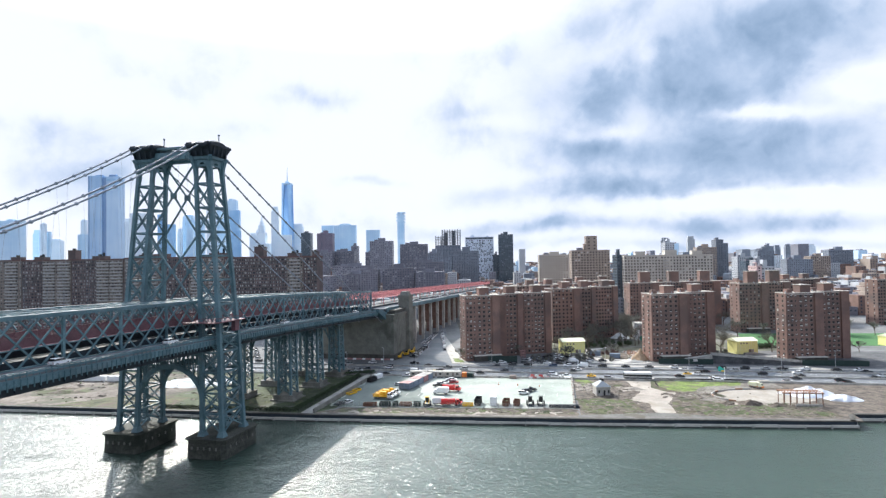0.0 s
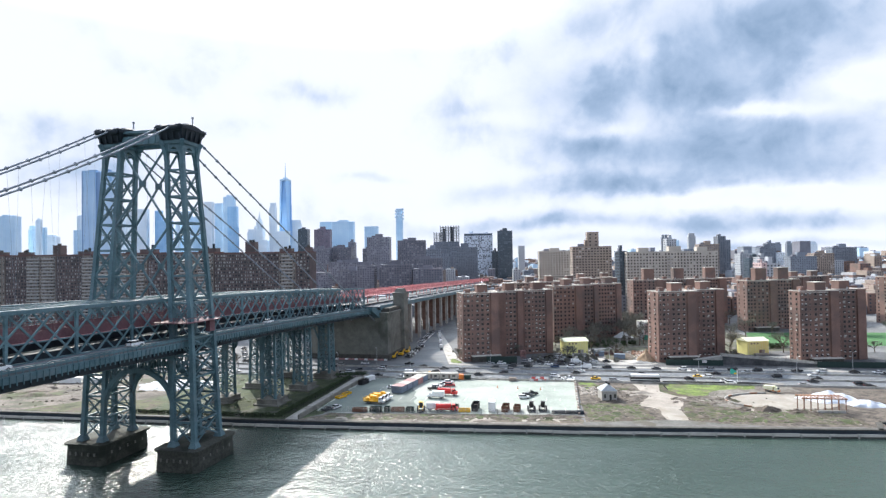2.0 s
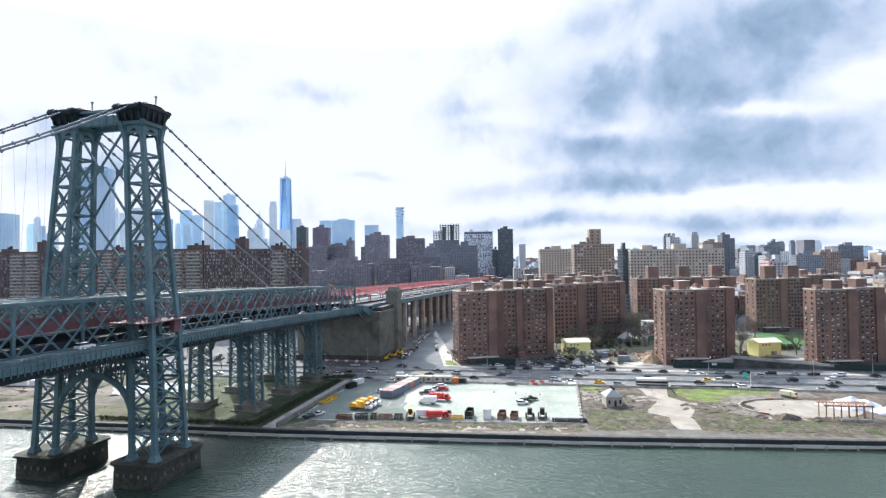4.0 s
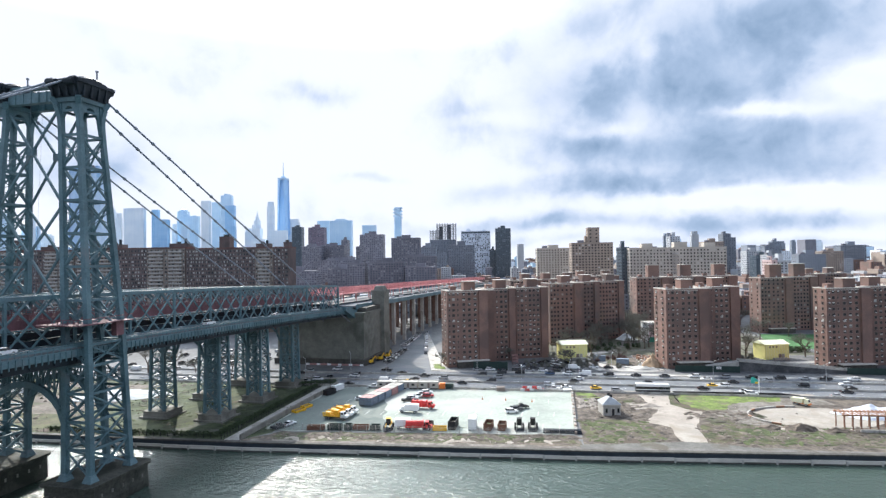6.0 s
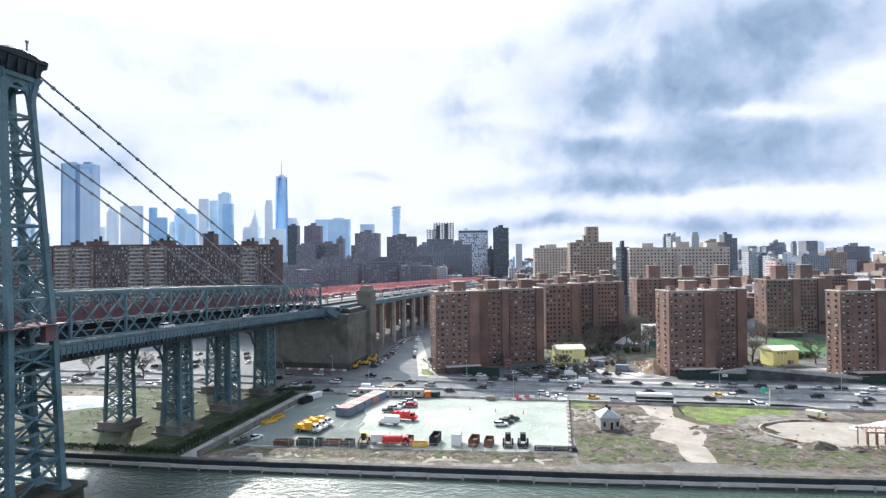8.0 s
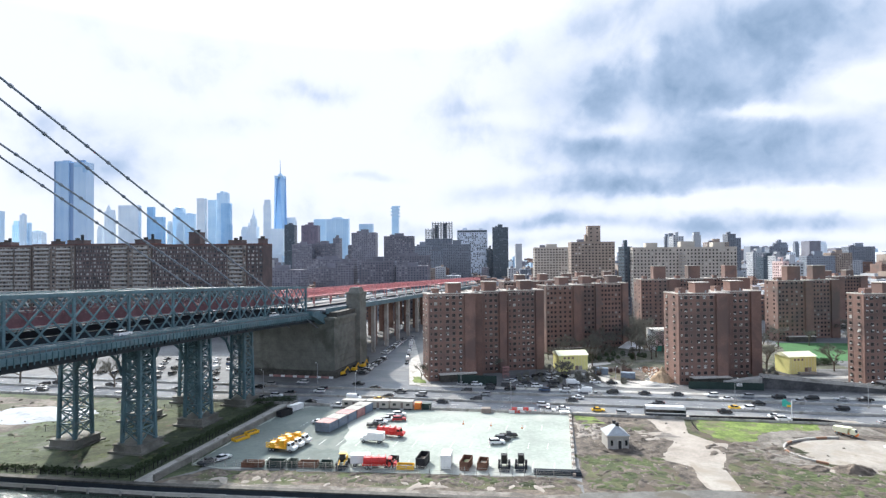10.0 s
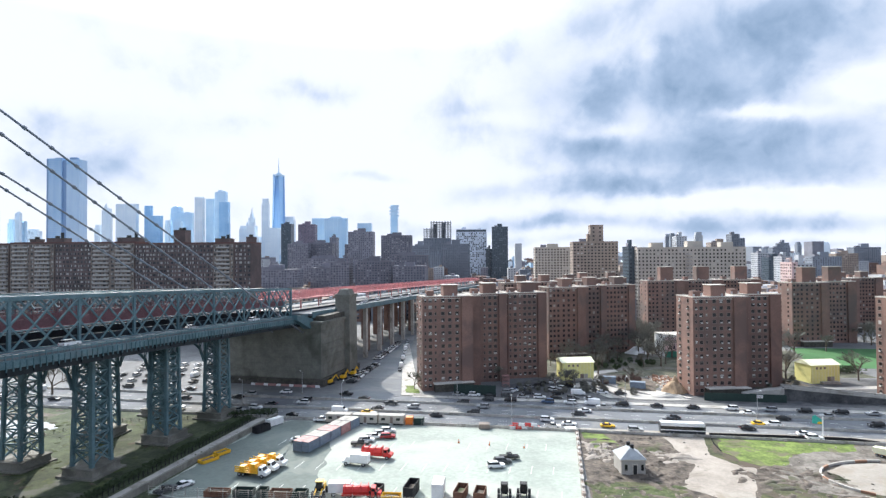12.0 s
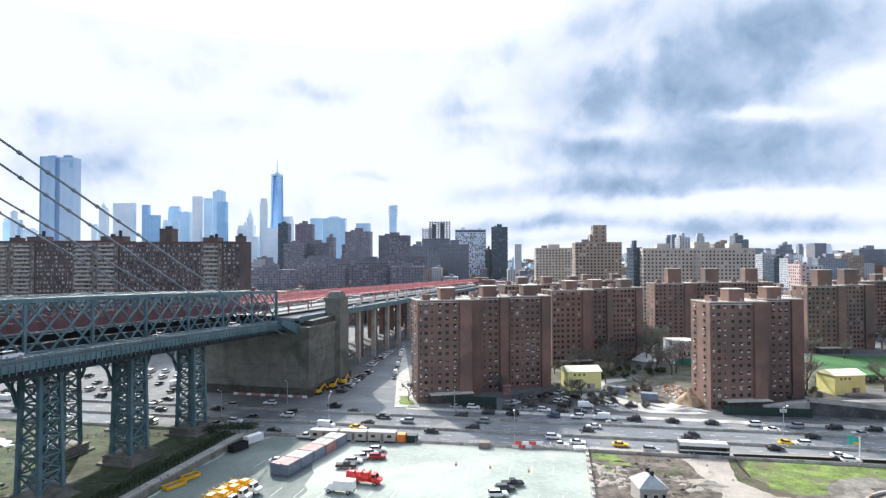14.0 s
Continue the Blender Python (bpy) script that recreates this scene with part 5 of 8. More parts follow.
def slab_block(x0, x1, y, h, bays, houses, label):
    """A long slab with bays of balconies (True) and of plain windows, given by their right ends."""
    b = thing("slab_block", pose(x0, y, G), label, "apartment house", "long slab blocks")
    w, d, st = x1 - x0, 18.0, 2.85
    part("wall", MB().box(w / 2, d / 2, -1, w, d, h + 1), M["slab_brick"], b)
    part("parapet", MB().box(w / 2, 0.1, h, w + 0.3, 0.5, 0.8).box(w / 2, d - 0.1, h, w + 0.3, 0.5, 0.8).box(0.1, d / 2, h, 0.5, d - 0.6, 0.8).box(w - 0.1, d / 2, h, 0.5, d - 0.6, 0.8), M["brick_red"], b, "dark red brick parapet")
    part("roof", MB().box(w / 2, d / 2, h, w - 0.8, d - 0.8, 0.1), M["roof"], b)
    panes, low, left = MB(), MB(), 0.0
    rows = int((h - 3) / st)
    for end, open_bay in bays:
        bw = end - left
        if open_bay:
            part("balcony_bay", MB().box((left + end) / 2, -0.25, -1, bw - 0.6, 0.7, h + 0.6), M["slab_pale"], b, "buff brick bay")
        n = max(2, round(bw / (3.0 if open_bay else 2.7)))
        for j in range(rows):
            z = h - 2.0 - j * st
            for i in range(n):
                c, ww, off = left + (i + 0.5) * bw / n, 1.9 if i % 2 else 1.3, 0.64 if open_bay else 0.05
                for e0, e1 in ((-0.5, 0.0), (0.0, 0.5)):
                    panes.add([(c + e0 * ww, -off, z - 0.75), (c + e1 * ww, -off, z - 0.75), (c + e1 * ww, -off, z + 0.7), (c + e0 * ww, -off, z + 0.7)], [(0, 1, 2, 3)])
            if open_bay:
                for k in range(max(1, round(bw / 16))):
                    c0 = left + (k + 0.5) * bw / max(1, round(bw / 16))
                    L = min(11.0, bw * 0.62)
                    mb = low if z < 34 else MB()
                    mb.box(c0, -1.3, z - 1.45, L, 1.5, 0.22).box(c0, -2.0, z - 1.25, L, 0.12, 0.95)
                    for e in (-1, 1):
                        mb.box(c0 + e * L / 2, -1.3, z - 1.25, 0.12, 1.4, 0.95)
                    if z >= 34:
                        part("balcony", mb, M["balcony"], b)
        left = end
    tagged(part("glazing", panes, M["glass_slab"], b), kind="stuff")
    if low.v:
        tagged(part("balcony", low, M["balcony"], b), kind="stuff")
    for hx, hw, hh, stack in houses:
        house = part("roof_house", MB().box(hx, d * 0.5, h, hw, 8, hh), M["slab_brick"], b)
        part("cap_slab", MB().box(hx, d * 0.5, h + hh, hw + 0.5, 8.5, 0.3), M["stone_dark"], house)
        if stack:
            part("chimney", MB().box(hx + hw * 0.3, d * 0.4, h + hh + 0.3, 1.5, 1.5, stack), M["steel_dark"], house, "sooty square chimney")
        part("water_tank", MB().tube((hx - hw * 0.15, d * 0.55, h + hh + 0.3), (hx - hw * 0.15, d * 0.55, h + hh + 2.0), 1.5, 10), M["stone_dark"], house, "dark round roof tank")
    return b


slab_block(-233, -149, 488, 66.6, ((23, False), (44, False), (57, False), (72, True), (84, False)), ((29.5, 8.5, 9.6, 1.8), (61, 10.5, 3.4, 2.6), (80.5, 4.2, 4.4, 0)), "long dark brick slab block with a tall lift house")
slab_block(-327, -233.3, 488.3, 67.6, ((34, True), (61, False), (93.7, True)), ((13, 5, 3.0, 0), (30, 13, 3.6, 4.0), (85, 16, 3.6, 4.0)), "long brick slab block with two bays of balconies")
slab_block(-425, -327.3, 488, 67.0, ((20, False), (48, True), (72, False), (97.7, True)), ((12, 9, 3.2, 2.5), (44, 7, 9.0, 0), (70, 12, 3.2, 3.0)), "long brick slab block with soot-stained chimneys")
slab_block(-523, -425.3, 488.4, 67.4, ((30, True), (58, False), (97.7, True)), ((14, 10, 3.2, 2.5), (56, 12, 3.6, 3.0), (86, 8, 3.2, 0)), "long buff and brown brick slab block")

# ---- distant towers ----
def curtain(name, glass, frame, rough=0.45, bay=0.16, floor=0.02, amount=0.5):
    """Far facade: uneven vertical bays and broad floor bands between two tones."""
    m = bpy.data.materials.new(name)
    m.use_nodes = True
    k = NT(m.node_tree)
    out, b = k.n("ShaderNodeOutputMaterial"), k.n("ShaderNodeBsdfPrincipled")
    geo = k.n("ShaderNodeNewGeometry")
    tone = None
    for sc in ((bay, bay, 0.004), (0.006, 0.006, floor), (0.012, 0.012, 0.012)):
        mp = k.n("ShaderNodeMapping", Scale=sc)
        k.l(geo.outputs["Position"], mp.inputs[0])
        n = k.n("ShaderNodeTexNoise", Scale=1.0, Detail=2.0, Roughness=0.6)
        k.l(mp.outputs[0], n.inputs["Vector"])
        tone = n.outputs[0] if tone is None else k.math("ADD", tone, n.outputs[0])
    info = k.n("ShaderNodeObjectInfo")
    tone = k.math("ADD", k.math("MULTIPLY", tone, 0.333), k.math("MULTIPLY", k.math("SUBTRACT", info.outputs["Random"], 0.5), 0.12))
    k.l(k.mix(k.ramp(tone, 0.5 - 0.16 / max(amount, 0.1), 0.5 + 0.16 / max(amount, 0.1)), glass, frame), b.inputs["Base Color"])
    b.inputs["Roughness"].default_value = rough
    k.l(b.outputs[0], out.inputs[0])
    return m


# Distance haze is put into these pale, bluish skyline colours.
M["haze_stone"] = curtain("haze_pale_stone", (0.58, 0.68, 0.77), (0.80, 0.85, 0.88), 0.85)
M["haze_glass"] = curtain("haze_light_blue_glass", (0.34, 0.54, 0.72), (0.64, 0.77, 0.87), 0.35)
M["haze_blue"] = curtain("haze_deep_blue_glass", (0.17, 0.39, 0.64), (0.42, 0.63, 0.82), 0.3)
M["prism_glass"] = curtain("haze_blue_tower_glass", (0.27, 0.50, 0.78), (0.48, 0.68, 0.88), 0.6)
M["twin_glass"] = curtain("haze_pale_tower_glass", (0.31, 0.51, 0.74), (0.56, 0.72, 0.87), 0.4, 0.09, 0.014, 0.9)
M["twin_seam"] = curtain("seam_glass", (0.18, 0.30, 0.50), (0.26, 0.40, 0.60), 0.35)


def far_tower(x, y, w, h, m, label, crown="step"):
    """A tower of the far skyline: shaft with vertical piers and a crown of its own kind."""
    b = thing("skyline_tower", pose(x, y, G), label, "skyscraper", "far skyline towers")
    d = max(12, min(30, w * 0.45))
    w -= d * max(0.0, -x / y)
    k = 0.93 if crown == "step" else 1.0
    part("shaft", MB().box(w / 2, d / 2, -1, w, d, h * k + 1), M[m], b)
    n = max(3, int(w / 9))
    mb = MB()
    for i in range(n + 1):
        mb.box(i * w / n, -0.5, 0, 1.4, 1.6, h * k)
    for i in range(1, 6):
        mb.box(w / 2, -0.3, h * k * i / 6, w, 1.0, 3.0)
    tagged(part("facade_relief", mb, M[m], b), kind="stuff")
    if crown == "step":
        part("crown", MB().box(w / 2, d / 2, h * k, w * 0.82, d * 0.8, h * (1 - k)), M[m], b)
    elif crown == "point":
        part("crown", MB().box(w / 2, d / 2, h, w * 0.8, d * 0.8, h * 0.06, 0, 0, 0.6), M[m], b)
        part("spire", MB().box(w / 2, d / 2, h * 1.06, w * 0.45, d * 0.45, h * 0.06, 0, 0, 0.05), M[m], b)
    elif crown == "dome":
        part("crown", MB().tube((w / 2, d / 2, h), (w / 2, d / 2, h + w * 0.16), w * 0.45, 14, w * 0.36).tube((w / 2, d / 2, h + w * 0.16), (w / 2, d / 2, h + w * 0.28), w * 0.36, 14, w * 0.1), M[m], b)
    elif crown == "plant":
        part("plant_room", MB().box(w * 0.4, d / 2, h, w * 0.3, d * 0.5, h * 0.025).box(w * 0.75, d / 2, h, w * 0.2, d * 0.4, h * 0.015), M[m], b)
    elif crown == "hip":
        part("crown", MB().box(w / 2, d / 2, h, w * 0.62, d * 0.8, h * 0.035, 0, 0, 0.6), M[m], b)
    return b


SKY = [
    (-2402, 3500, 56, 374, "haze_stone", "point"), (-2494, 3560, 53, 286, "haze_stone", "step"), (-2275, 3450, 150, 406, "haze_stone", "flat"), (-2120, 3500, 55, 399, "haze_blue", "flat"),
    (-2081, 3450, 113, 331, "haze_blue", "flat"), (-1987, 3500, 37, 306, "haze_stone", "step"), (-2034, 3650, 84, 398, "haze_glass", "dome"), (-2008, 3600, 158, 360, "haze_glass", "plant"),
    (-1928, 3500, 59, 299, "haze_glass", "flat"), (-1740, 3400, 64, 437, "haze_stone", "flat"), (-1772, 3600, 67, 448, "haze_glass", "flat"), (-1688, 3550, 84, 485, "haze_glass", "plant"),
    (-1637, 3500, 72, 415, "haze_blue", "flat"), (-1563, 3400, 46, 275, "haze_blue", "flat"), (-1529, 3550, 55, 270, "haze_stone", "step"), (-1364, 3500, 50, 433, "haze_stone", "step"),
    (-1322, 3450, 112, 249, "haze_stone", "flat"), (-1283, 3650, 82, 332, "haze_stone", "step"), (-859, 2900, 70, 263, "haze_glass", "flat"), (-766, 2800, 117, 255, "haze_glass", "hip"),
    (-580, 2700, 69, 223, "haze_glass", "flat"), (-1956, 2300, 42, 228, "haze_glass", "step"), (-1906, 2280, 30, 252, "haze_stone", "plant"), (-1893, 2300, 22, 220, "haze_glass", "flat"),
    (-2050, 2500, 80, 190, "haze_stone", "dome"), (-2018, 2200, 118, 262, "haze_glass", "plant"), (-1751, 2300, 51, 205, "haze_glass", "flat"), (-1889, 2500, 33, 284, "haze_stone", "dome"),
    (-1743, 2600, 34, 296, "haze_stone", "step"),
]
TONES = {"haze_stone": "haze-pale stone office tower in the far skyline", "haze_glass": "haze-blue glass office tower in the far skyline", "haze_blue": "deeper haze-blue glass tower in the far skyline"}
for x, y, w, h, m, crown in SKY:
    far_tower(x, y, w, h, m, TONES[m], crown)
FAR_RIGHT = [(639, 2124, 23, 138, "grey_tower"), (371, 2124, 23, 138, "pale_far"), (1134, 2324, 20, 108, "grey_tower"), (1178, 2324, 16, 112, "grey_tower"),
             (947, 1800, 18, 92, "pale_far"), (1031, 1900, 21, 100, "haze_stone"), (1011, 2000, 12, 102, "grey_tower"), (586, 1700, 19, 125, "pale_far"), (488, 1600, 13, 118, "grey_tower")]
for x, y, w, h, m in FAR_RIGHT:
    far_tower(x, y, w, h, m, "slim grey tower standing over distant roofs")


def civic_tower(x, y):
    """Broad stone block that rises in tiers to a round cupola."""
    b = thing("civic_tower", pose(x, y, G), "haze-pale stone civic tower with a stepped cupola", "skyscraper")
    part("base_block", MB().box(0, 0, -1, 131, 60, 200), M["haze_stone"], b)
    part("shaft", MB().box(4, 0, 199, 54, 46, 70), M["haze_stone"], b)
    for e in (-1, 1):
        part("corner_turret", MB().tube((4 + e * 22, -18, 269), (4 + e * 22, -18, 292), 7, 8, 4), M["haze_stone"], b)
    part("drum", MB().tube((4, 0, 269), (4, 0, 318), 21, 14), M["haze_stone"], b)
    part("cupola", MB().tube((4, 0, 318), (4, 0, 345), 14, 12, 9), M["haze_stone"], b)
    part("finial", MB().tube((4, 0, 345), (4, 0, 386), 6, 8, 0.5), M["haze_stone"], b)


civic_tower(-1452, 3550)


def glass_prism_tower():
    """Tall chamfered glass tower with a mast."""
    b = thing("prism_tower", pose(-1303, 3625, G), "tall haze-blue glass tower tapering to a mast", "skyscraper")
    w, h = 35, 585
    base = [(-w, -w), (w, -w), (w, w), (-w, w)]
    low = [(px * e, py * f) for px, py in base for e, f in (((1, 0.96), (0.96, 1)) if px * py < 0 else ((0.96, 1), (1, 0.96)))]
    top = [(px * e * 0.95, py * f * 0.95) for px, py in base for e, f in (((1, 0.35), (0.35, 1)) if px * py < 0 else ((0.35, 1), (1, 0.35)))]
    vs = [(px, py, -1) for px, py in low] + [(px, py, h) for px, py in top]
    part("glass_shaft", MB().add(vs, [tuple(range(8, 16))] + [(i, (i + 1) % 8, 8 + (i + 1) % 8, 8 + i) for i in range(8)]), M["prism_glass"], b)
    part("parapet_ring", MB().box(0, 0, h, 56, 56, 12), M["haze_glass"], b)
    part("antenna_ring", MB().tube((0, 0, h + 14), (0, 0, h + 24), 14, 12), M["haze_glass"], b)
    part("mast", MB().tube((0, 0, h + 24), (0, 0, h + 118), 3.0, 8, 0.8), M["haze_blue"], b)


glass_prism_tower()


def twin_face_tower():
    """Broad glass tower seen with two faces, a seam and a louvred crown."""
    b = thing("river_glass_tower", pose(-938, 1266, G), "broad haze-pale blue glass tower with a dark vertical seam", "skyscraper")
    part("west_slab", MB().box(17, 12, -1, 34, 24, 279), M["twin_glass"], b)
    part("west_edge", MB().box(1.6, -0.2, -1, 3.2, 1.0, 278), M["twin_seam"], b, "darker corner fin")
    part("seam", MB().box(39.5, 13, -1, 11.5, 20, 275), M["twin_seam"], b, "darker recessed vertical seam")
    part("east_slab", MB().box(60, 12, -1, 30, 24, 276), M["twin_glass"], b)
    part("crown_band", MB().box(60, -0.3, 264, 27, 0.8, 5.5), M["haze_blue"], b, "dark louvred crown band")
    part("crown_band", MB().box(70, -0.5, 252, 7, 0.8, 12), M["haze_blue"], b, "dark louvred crown band")
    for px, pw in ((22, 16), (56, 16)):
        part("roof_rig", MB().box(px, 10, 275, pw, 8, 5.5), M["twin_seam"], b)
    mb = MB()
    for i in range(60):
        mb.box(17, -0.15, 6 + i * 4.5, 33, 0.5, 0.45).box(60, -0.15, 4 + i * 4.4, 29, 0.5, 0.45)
    tagged(part("floor_relief", mb, M["haze_glass"], b), kind="stuff")


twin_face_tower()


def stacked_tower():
    b = thing("stacked_tower", pose(-462, 2900, G), "slender haze-pale tower with stacked shifted top floors", "skyscraper")
    part("shaft", MB().box(20, 12, -1, 34, 28, 270), M["haze_glass"], b)
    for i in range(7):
        part("stacked_floor", MB().box(20 + (-1) ** i * 3.0, 12, 269 + i * 8, 38, 30, 7.2), M["haze_glass"], b)


stacked_tower()

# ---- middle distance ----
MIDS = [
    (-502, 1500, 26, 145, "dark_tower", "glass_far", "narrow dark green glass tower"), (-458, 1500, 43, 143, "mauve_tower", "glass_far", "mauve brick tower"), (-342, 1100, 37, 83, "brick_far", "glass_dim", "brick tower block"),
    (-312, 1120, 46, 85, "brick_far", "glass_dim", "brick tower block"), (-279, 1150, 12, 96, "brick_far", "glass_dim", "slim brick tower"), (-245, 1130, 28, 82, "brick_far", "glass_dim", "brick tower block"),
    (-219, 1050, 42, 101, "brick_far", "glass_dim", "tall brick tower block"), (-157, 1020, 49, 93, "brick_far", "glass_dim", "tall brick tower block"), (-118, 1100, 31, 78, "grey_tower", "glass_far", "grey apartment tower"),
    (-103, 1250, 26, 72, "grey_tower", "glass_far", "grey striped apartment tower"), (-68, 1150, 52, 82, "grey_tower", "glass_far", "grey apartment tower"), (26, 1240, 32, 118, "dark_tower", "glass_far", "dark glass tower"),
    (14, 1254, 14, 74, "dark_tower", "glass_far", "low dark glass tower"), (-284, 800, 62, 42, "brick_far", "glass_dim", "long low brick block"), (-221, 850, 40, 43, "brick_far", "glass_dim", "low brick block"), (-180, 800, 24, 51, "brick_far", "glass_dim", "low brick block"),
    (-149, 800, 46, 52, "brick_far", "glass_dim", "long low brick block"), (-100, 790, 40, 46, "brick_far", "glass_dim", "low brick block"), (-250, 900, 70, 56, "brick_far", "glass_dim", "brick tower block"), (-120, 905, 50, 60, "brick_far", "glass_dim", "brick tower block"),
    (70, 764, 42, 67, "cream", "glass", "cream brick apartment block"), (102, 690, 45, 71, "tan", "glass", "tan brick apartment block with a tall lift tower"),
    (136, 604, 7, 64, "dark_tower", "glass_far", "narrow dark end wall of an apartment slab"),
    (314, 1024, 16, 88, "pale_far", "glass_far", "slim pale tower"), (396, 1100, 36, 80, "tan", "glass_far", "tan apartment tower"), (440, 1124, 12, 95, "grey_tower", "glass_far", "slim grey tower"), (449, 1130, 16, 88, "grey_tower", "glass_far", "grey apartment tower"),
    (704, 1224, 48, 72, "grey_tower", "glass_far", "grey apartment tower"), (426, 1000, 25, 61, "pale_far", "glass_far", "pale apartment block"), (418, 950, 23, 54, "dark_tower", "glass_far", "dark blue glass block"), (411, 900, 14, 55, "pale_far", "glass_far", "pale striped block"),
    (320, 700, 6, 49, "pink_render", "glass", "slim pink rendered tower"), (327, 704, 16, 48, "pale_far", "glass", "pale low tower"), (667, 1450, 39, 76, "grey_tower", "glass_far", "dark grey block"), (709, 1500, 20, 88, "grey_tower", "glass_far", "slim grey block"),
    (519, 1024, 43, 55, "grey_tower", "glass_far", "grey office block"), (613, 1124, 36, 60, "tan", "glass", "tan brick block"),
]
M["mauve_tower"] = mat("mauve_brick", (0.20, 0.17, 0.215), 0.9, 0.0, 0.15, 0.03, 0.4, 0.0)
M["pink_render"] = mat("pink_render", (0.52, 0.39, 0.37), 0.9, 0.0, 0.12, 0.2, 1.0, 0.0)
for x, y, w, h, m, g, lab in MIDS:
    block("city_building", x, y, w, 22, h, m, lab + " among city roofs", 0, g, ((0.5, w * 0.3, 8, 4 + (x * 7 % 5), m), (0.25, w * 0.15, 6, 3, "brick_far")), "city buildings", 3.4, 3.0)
block("cream_slab", 141, 594, 88, 18, 63, "cream", "long cream brick apartment slab with rooftop tanks", 0, "glass", ((0.2, 10, 8, 4, "cream"), (0.55, 12, 8, 5, "cream"), (0.85, 10, 8, 4, "cream")), "", 3.0, 2.9, 1.3, 1.5, ((0.44, 0.50),), "apartment house")
block("lift_tower", 120, 693, 13, 12, 88, "tan", "tall tan brick lift tower", 0, "glass", (), "", 6, 4)


def speckled_tower():
    """White tower under a dark crown, its facade a loose pattern of dark and pale panes."""
    r_ = random.Random(7)
    b = thing("speckled_tower", pose(-48, 1280, G), "white apartment tower with scattered dark and blue windows", "building")
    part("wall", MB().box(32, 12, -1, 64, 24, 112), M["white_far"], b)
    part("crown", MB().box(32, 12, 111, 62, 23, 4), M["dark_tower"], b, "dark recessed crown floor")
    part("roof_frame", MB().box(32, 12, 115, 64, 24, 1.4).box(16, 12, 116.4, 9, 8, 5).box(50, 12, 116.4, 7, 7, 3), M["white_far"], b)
    panes = MB()
    for i in range(17):
        for j in range(30):
            if r_.random() < 0.62:
                x, z, w = 2 + i * 3.6 + r_.uniform(-0.5, 0.5), 8 + j * 3.4, r_.choice((1.4, 2.2, 2.9))
                panes.add([(x, -0.08, z), (x + w, -0.08, z), (x + w, -0.08, z + 2.5), (x, -0.08, z + 2.5)], [(0, 1, 2, 3)])
    tagged(part("glazing", panes, M["glass_far"], b), kind="stuff")


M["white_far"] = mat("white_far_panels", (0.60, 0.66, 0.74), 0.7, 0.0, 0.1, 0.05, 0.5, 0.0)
speckled_tower()


def frame_tower():
    """Tower still under construction: open concrete frames of two heights at the top."""
    b = thing("unfinished_tower", pose(-118, 1300, G), "grey tower with an open unfinished concrete crown", "building")
    part("wall", MB().box(29, 12, -1, 58, 24, 100), M["grey_tower"], b)
    for x0, w, n in ((0, 20, 6), (15, 42, 10)):
        for i in range(n):
            z = 99 + i * 3.7
            part("floor_plate", MB().box(x0 + w / 2, 12, z, w, 22, 0.6), M["pale_far"], b)
            mb = MB()
            for k in range(int(w / 6) + 1):
                mb.box(x0 + 0.6 + k * 6, 1.5, z, 1.0, 1.0, 3.7).box(x0 + 0.6 + k * 6, 21, z, 1.0, 1.0, 3.7)
            tagged(part("column", mb, M["grey_tower"], b), kind="stuff")
    part("core", MB().box(24, 13, 99, 8, 8, 30).box(42, 13, 99, 9, 8, 34), M["grey_tower"], b, "grey concrete lift core")
    mb = MB()
    windows_on(mb, 0, 0, 0, 58, 2, 98, 3.4, 3.2)
    tagged(part("glazing", mb, M["glass_far"], b), kind="stuff")


frame_tower()


def city_carpet():
    """Countless lower houses out to the horizon."""
    rng = random.Random(5)
    mats = ["brick_far", "tan", "brick_row", "grey_tower", "pale_far", "haze_stone", "grey_tower", "haze_glass", "brick_far"]
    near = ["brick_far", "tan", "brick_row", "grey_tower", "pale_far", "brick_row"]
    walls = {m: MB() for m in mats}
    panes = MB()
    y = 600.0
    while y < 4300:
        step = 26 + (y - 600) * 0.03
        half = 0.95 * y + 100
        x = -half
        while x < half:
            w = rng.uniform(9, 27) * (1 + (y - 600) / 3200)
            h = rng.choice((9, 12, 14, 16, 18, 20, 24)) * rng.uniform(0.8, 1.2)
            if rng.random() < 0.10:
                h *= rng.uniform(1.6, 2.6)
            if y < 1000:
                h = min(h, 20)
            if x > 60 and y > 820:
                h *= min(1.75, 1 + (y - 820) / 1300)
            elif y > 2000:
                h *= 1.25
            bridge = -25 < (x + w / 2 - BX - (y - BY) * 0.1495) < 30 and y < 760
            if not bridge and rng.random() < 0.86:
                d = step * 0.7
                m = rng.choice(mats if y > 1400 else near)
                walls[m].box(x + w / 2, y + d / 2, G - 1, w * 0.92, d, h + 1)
                if rng.random() < 0.7:
                    walls[rng.choice(near)].box(x + w * rng.uniform(0.3, 0.7), y + d / 2, G + h, w * 0.25, d * 0.4, rng.uniform(2, 5))
                if y < 1500:
                    windows_on(panes, x + w * 0.05, y, 0, w * 0.9, G + 1.5, G + h - 1, 3.6, 3.2, 1.6, 1.6, 0.06)
            x += w
        y += step
    for m in walls:
        tagged(part("distant_houses", walls[m], M[m]), "countless low city houses stretching to the horizon", "houses", "", "stuff")
    tagged(part("distant_windows", panes, M["glass_far"]), "dark windows of distant city houses", "windows", "", "stuff")


city_carpet()

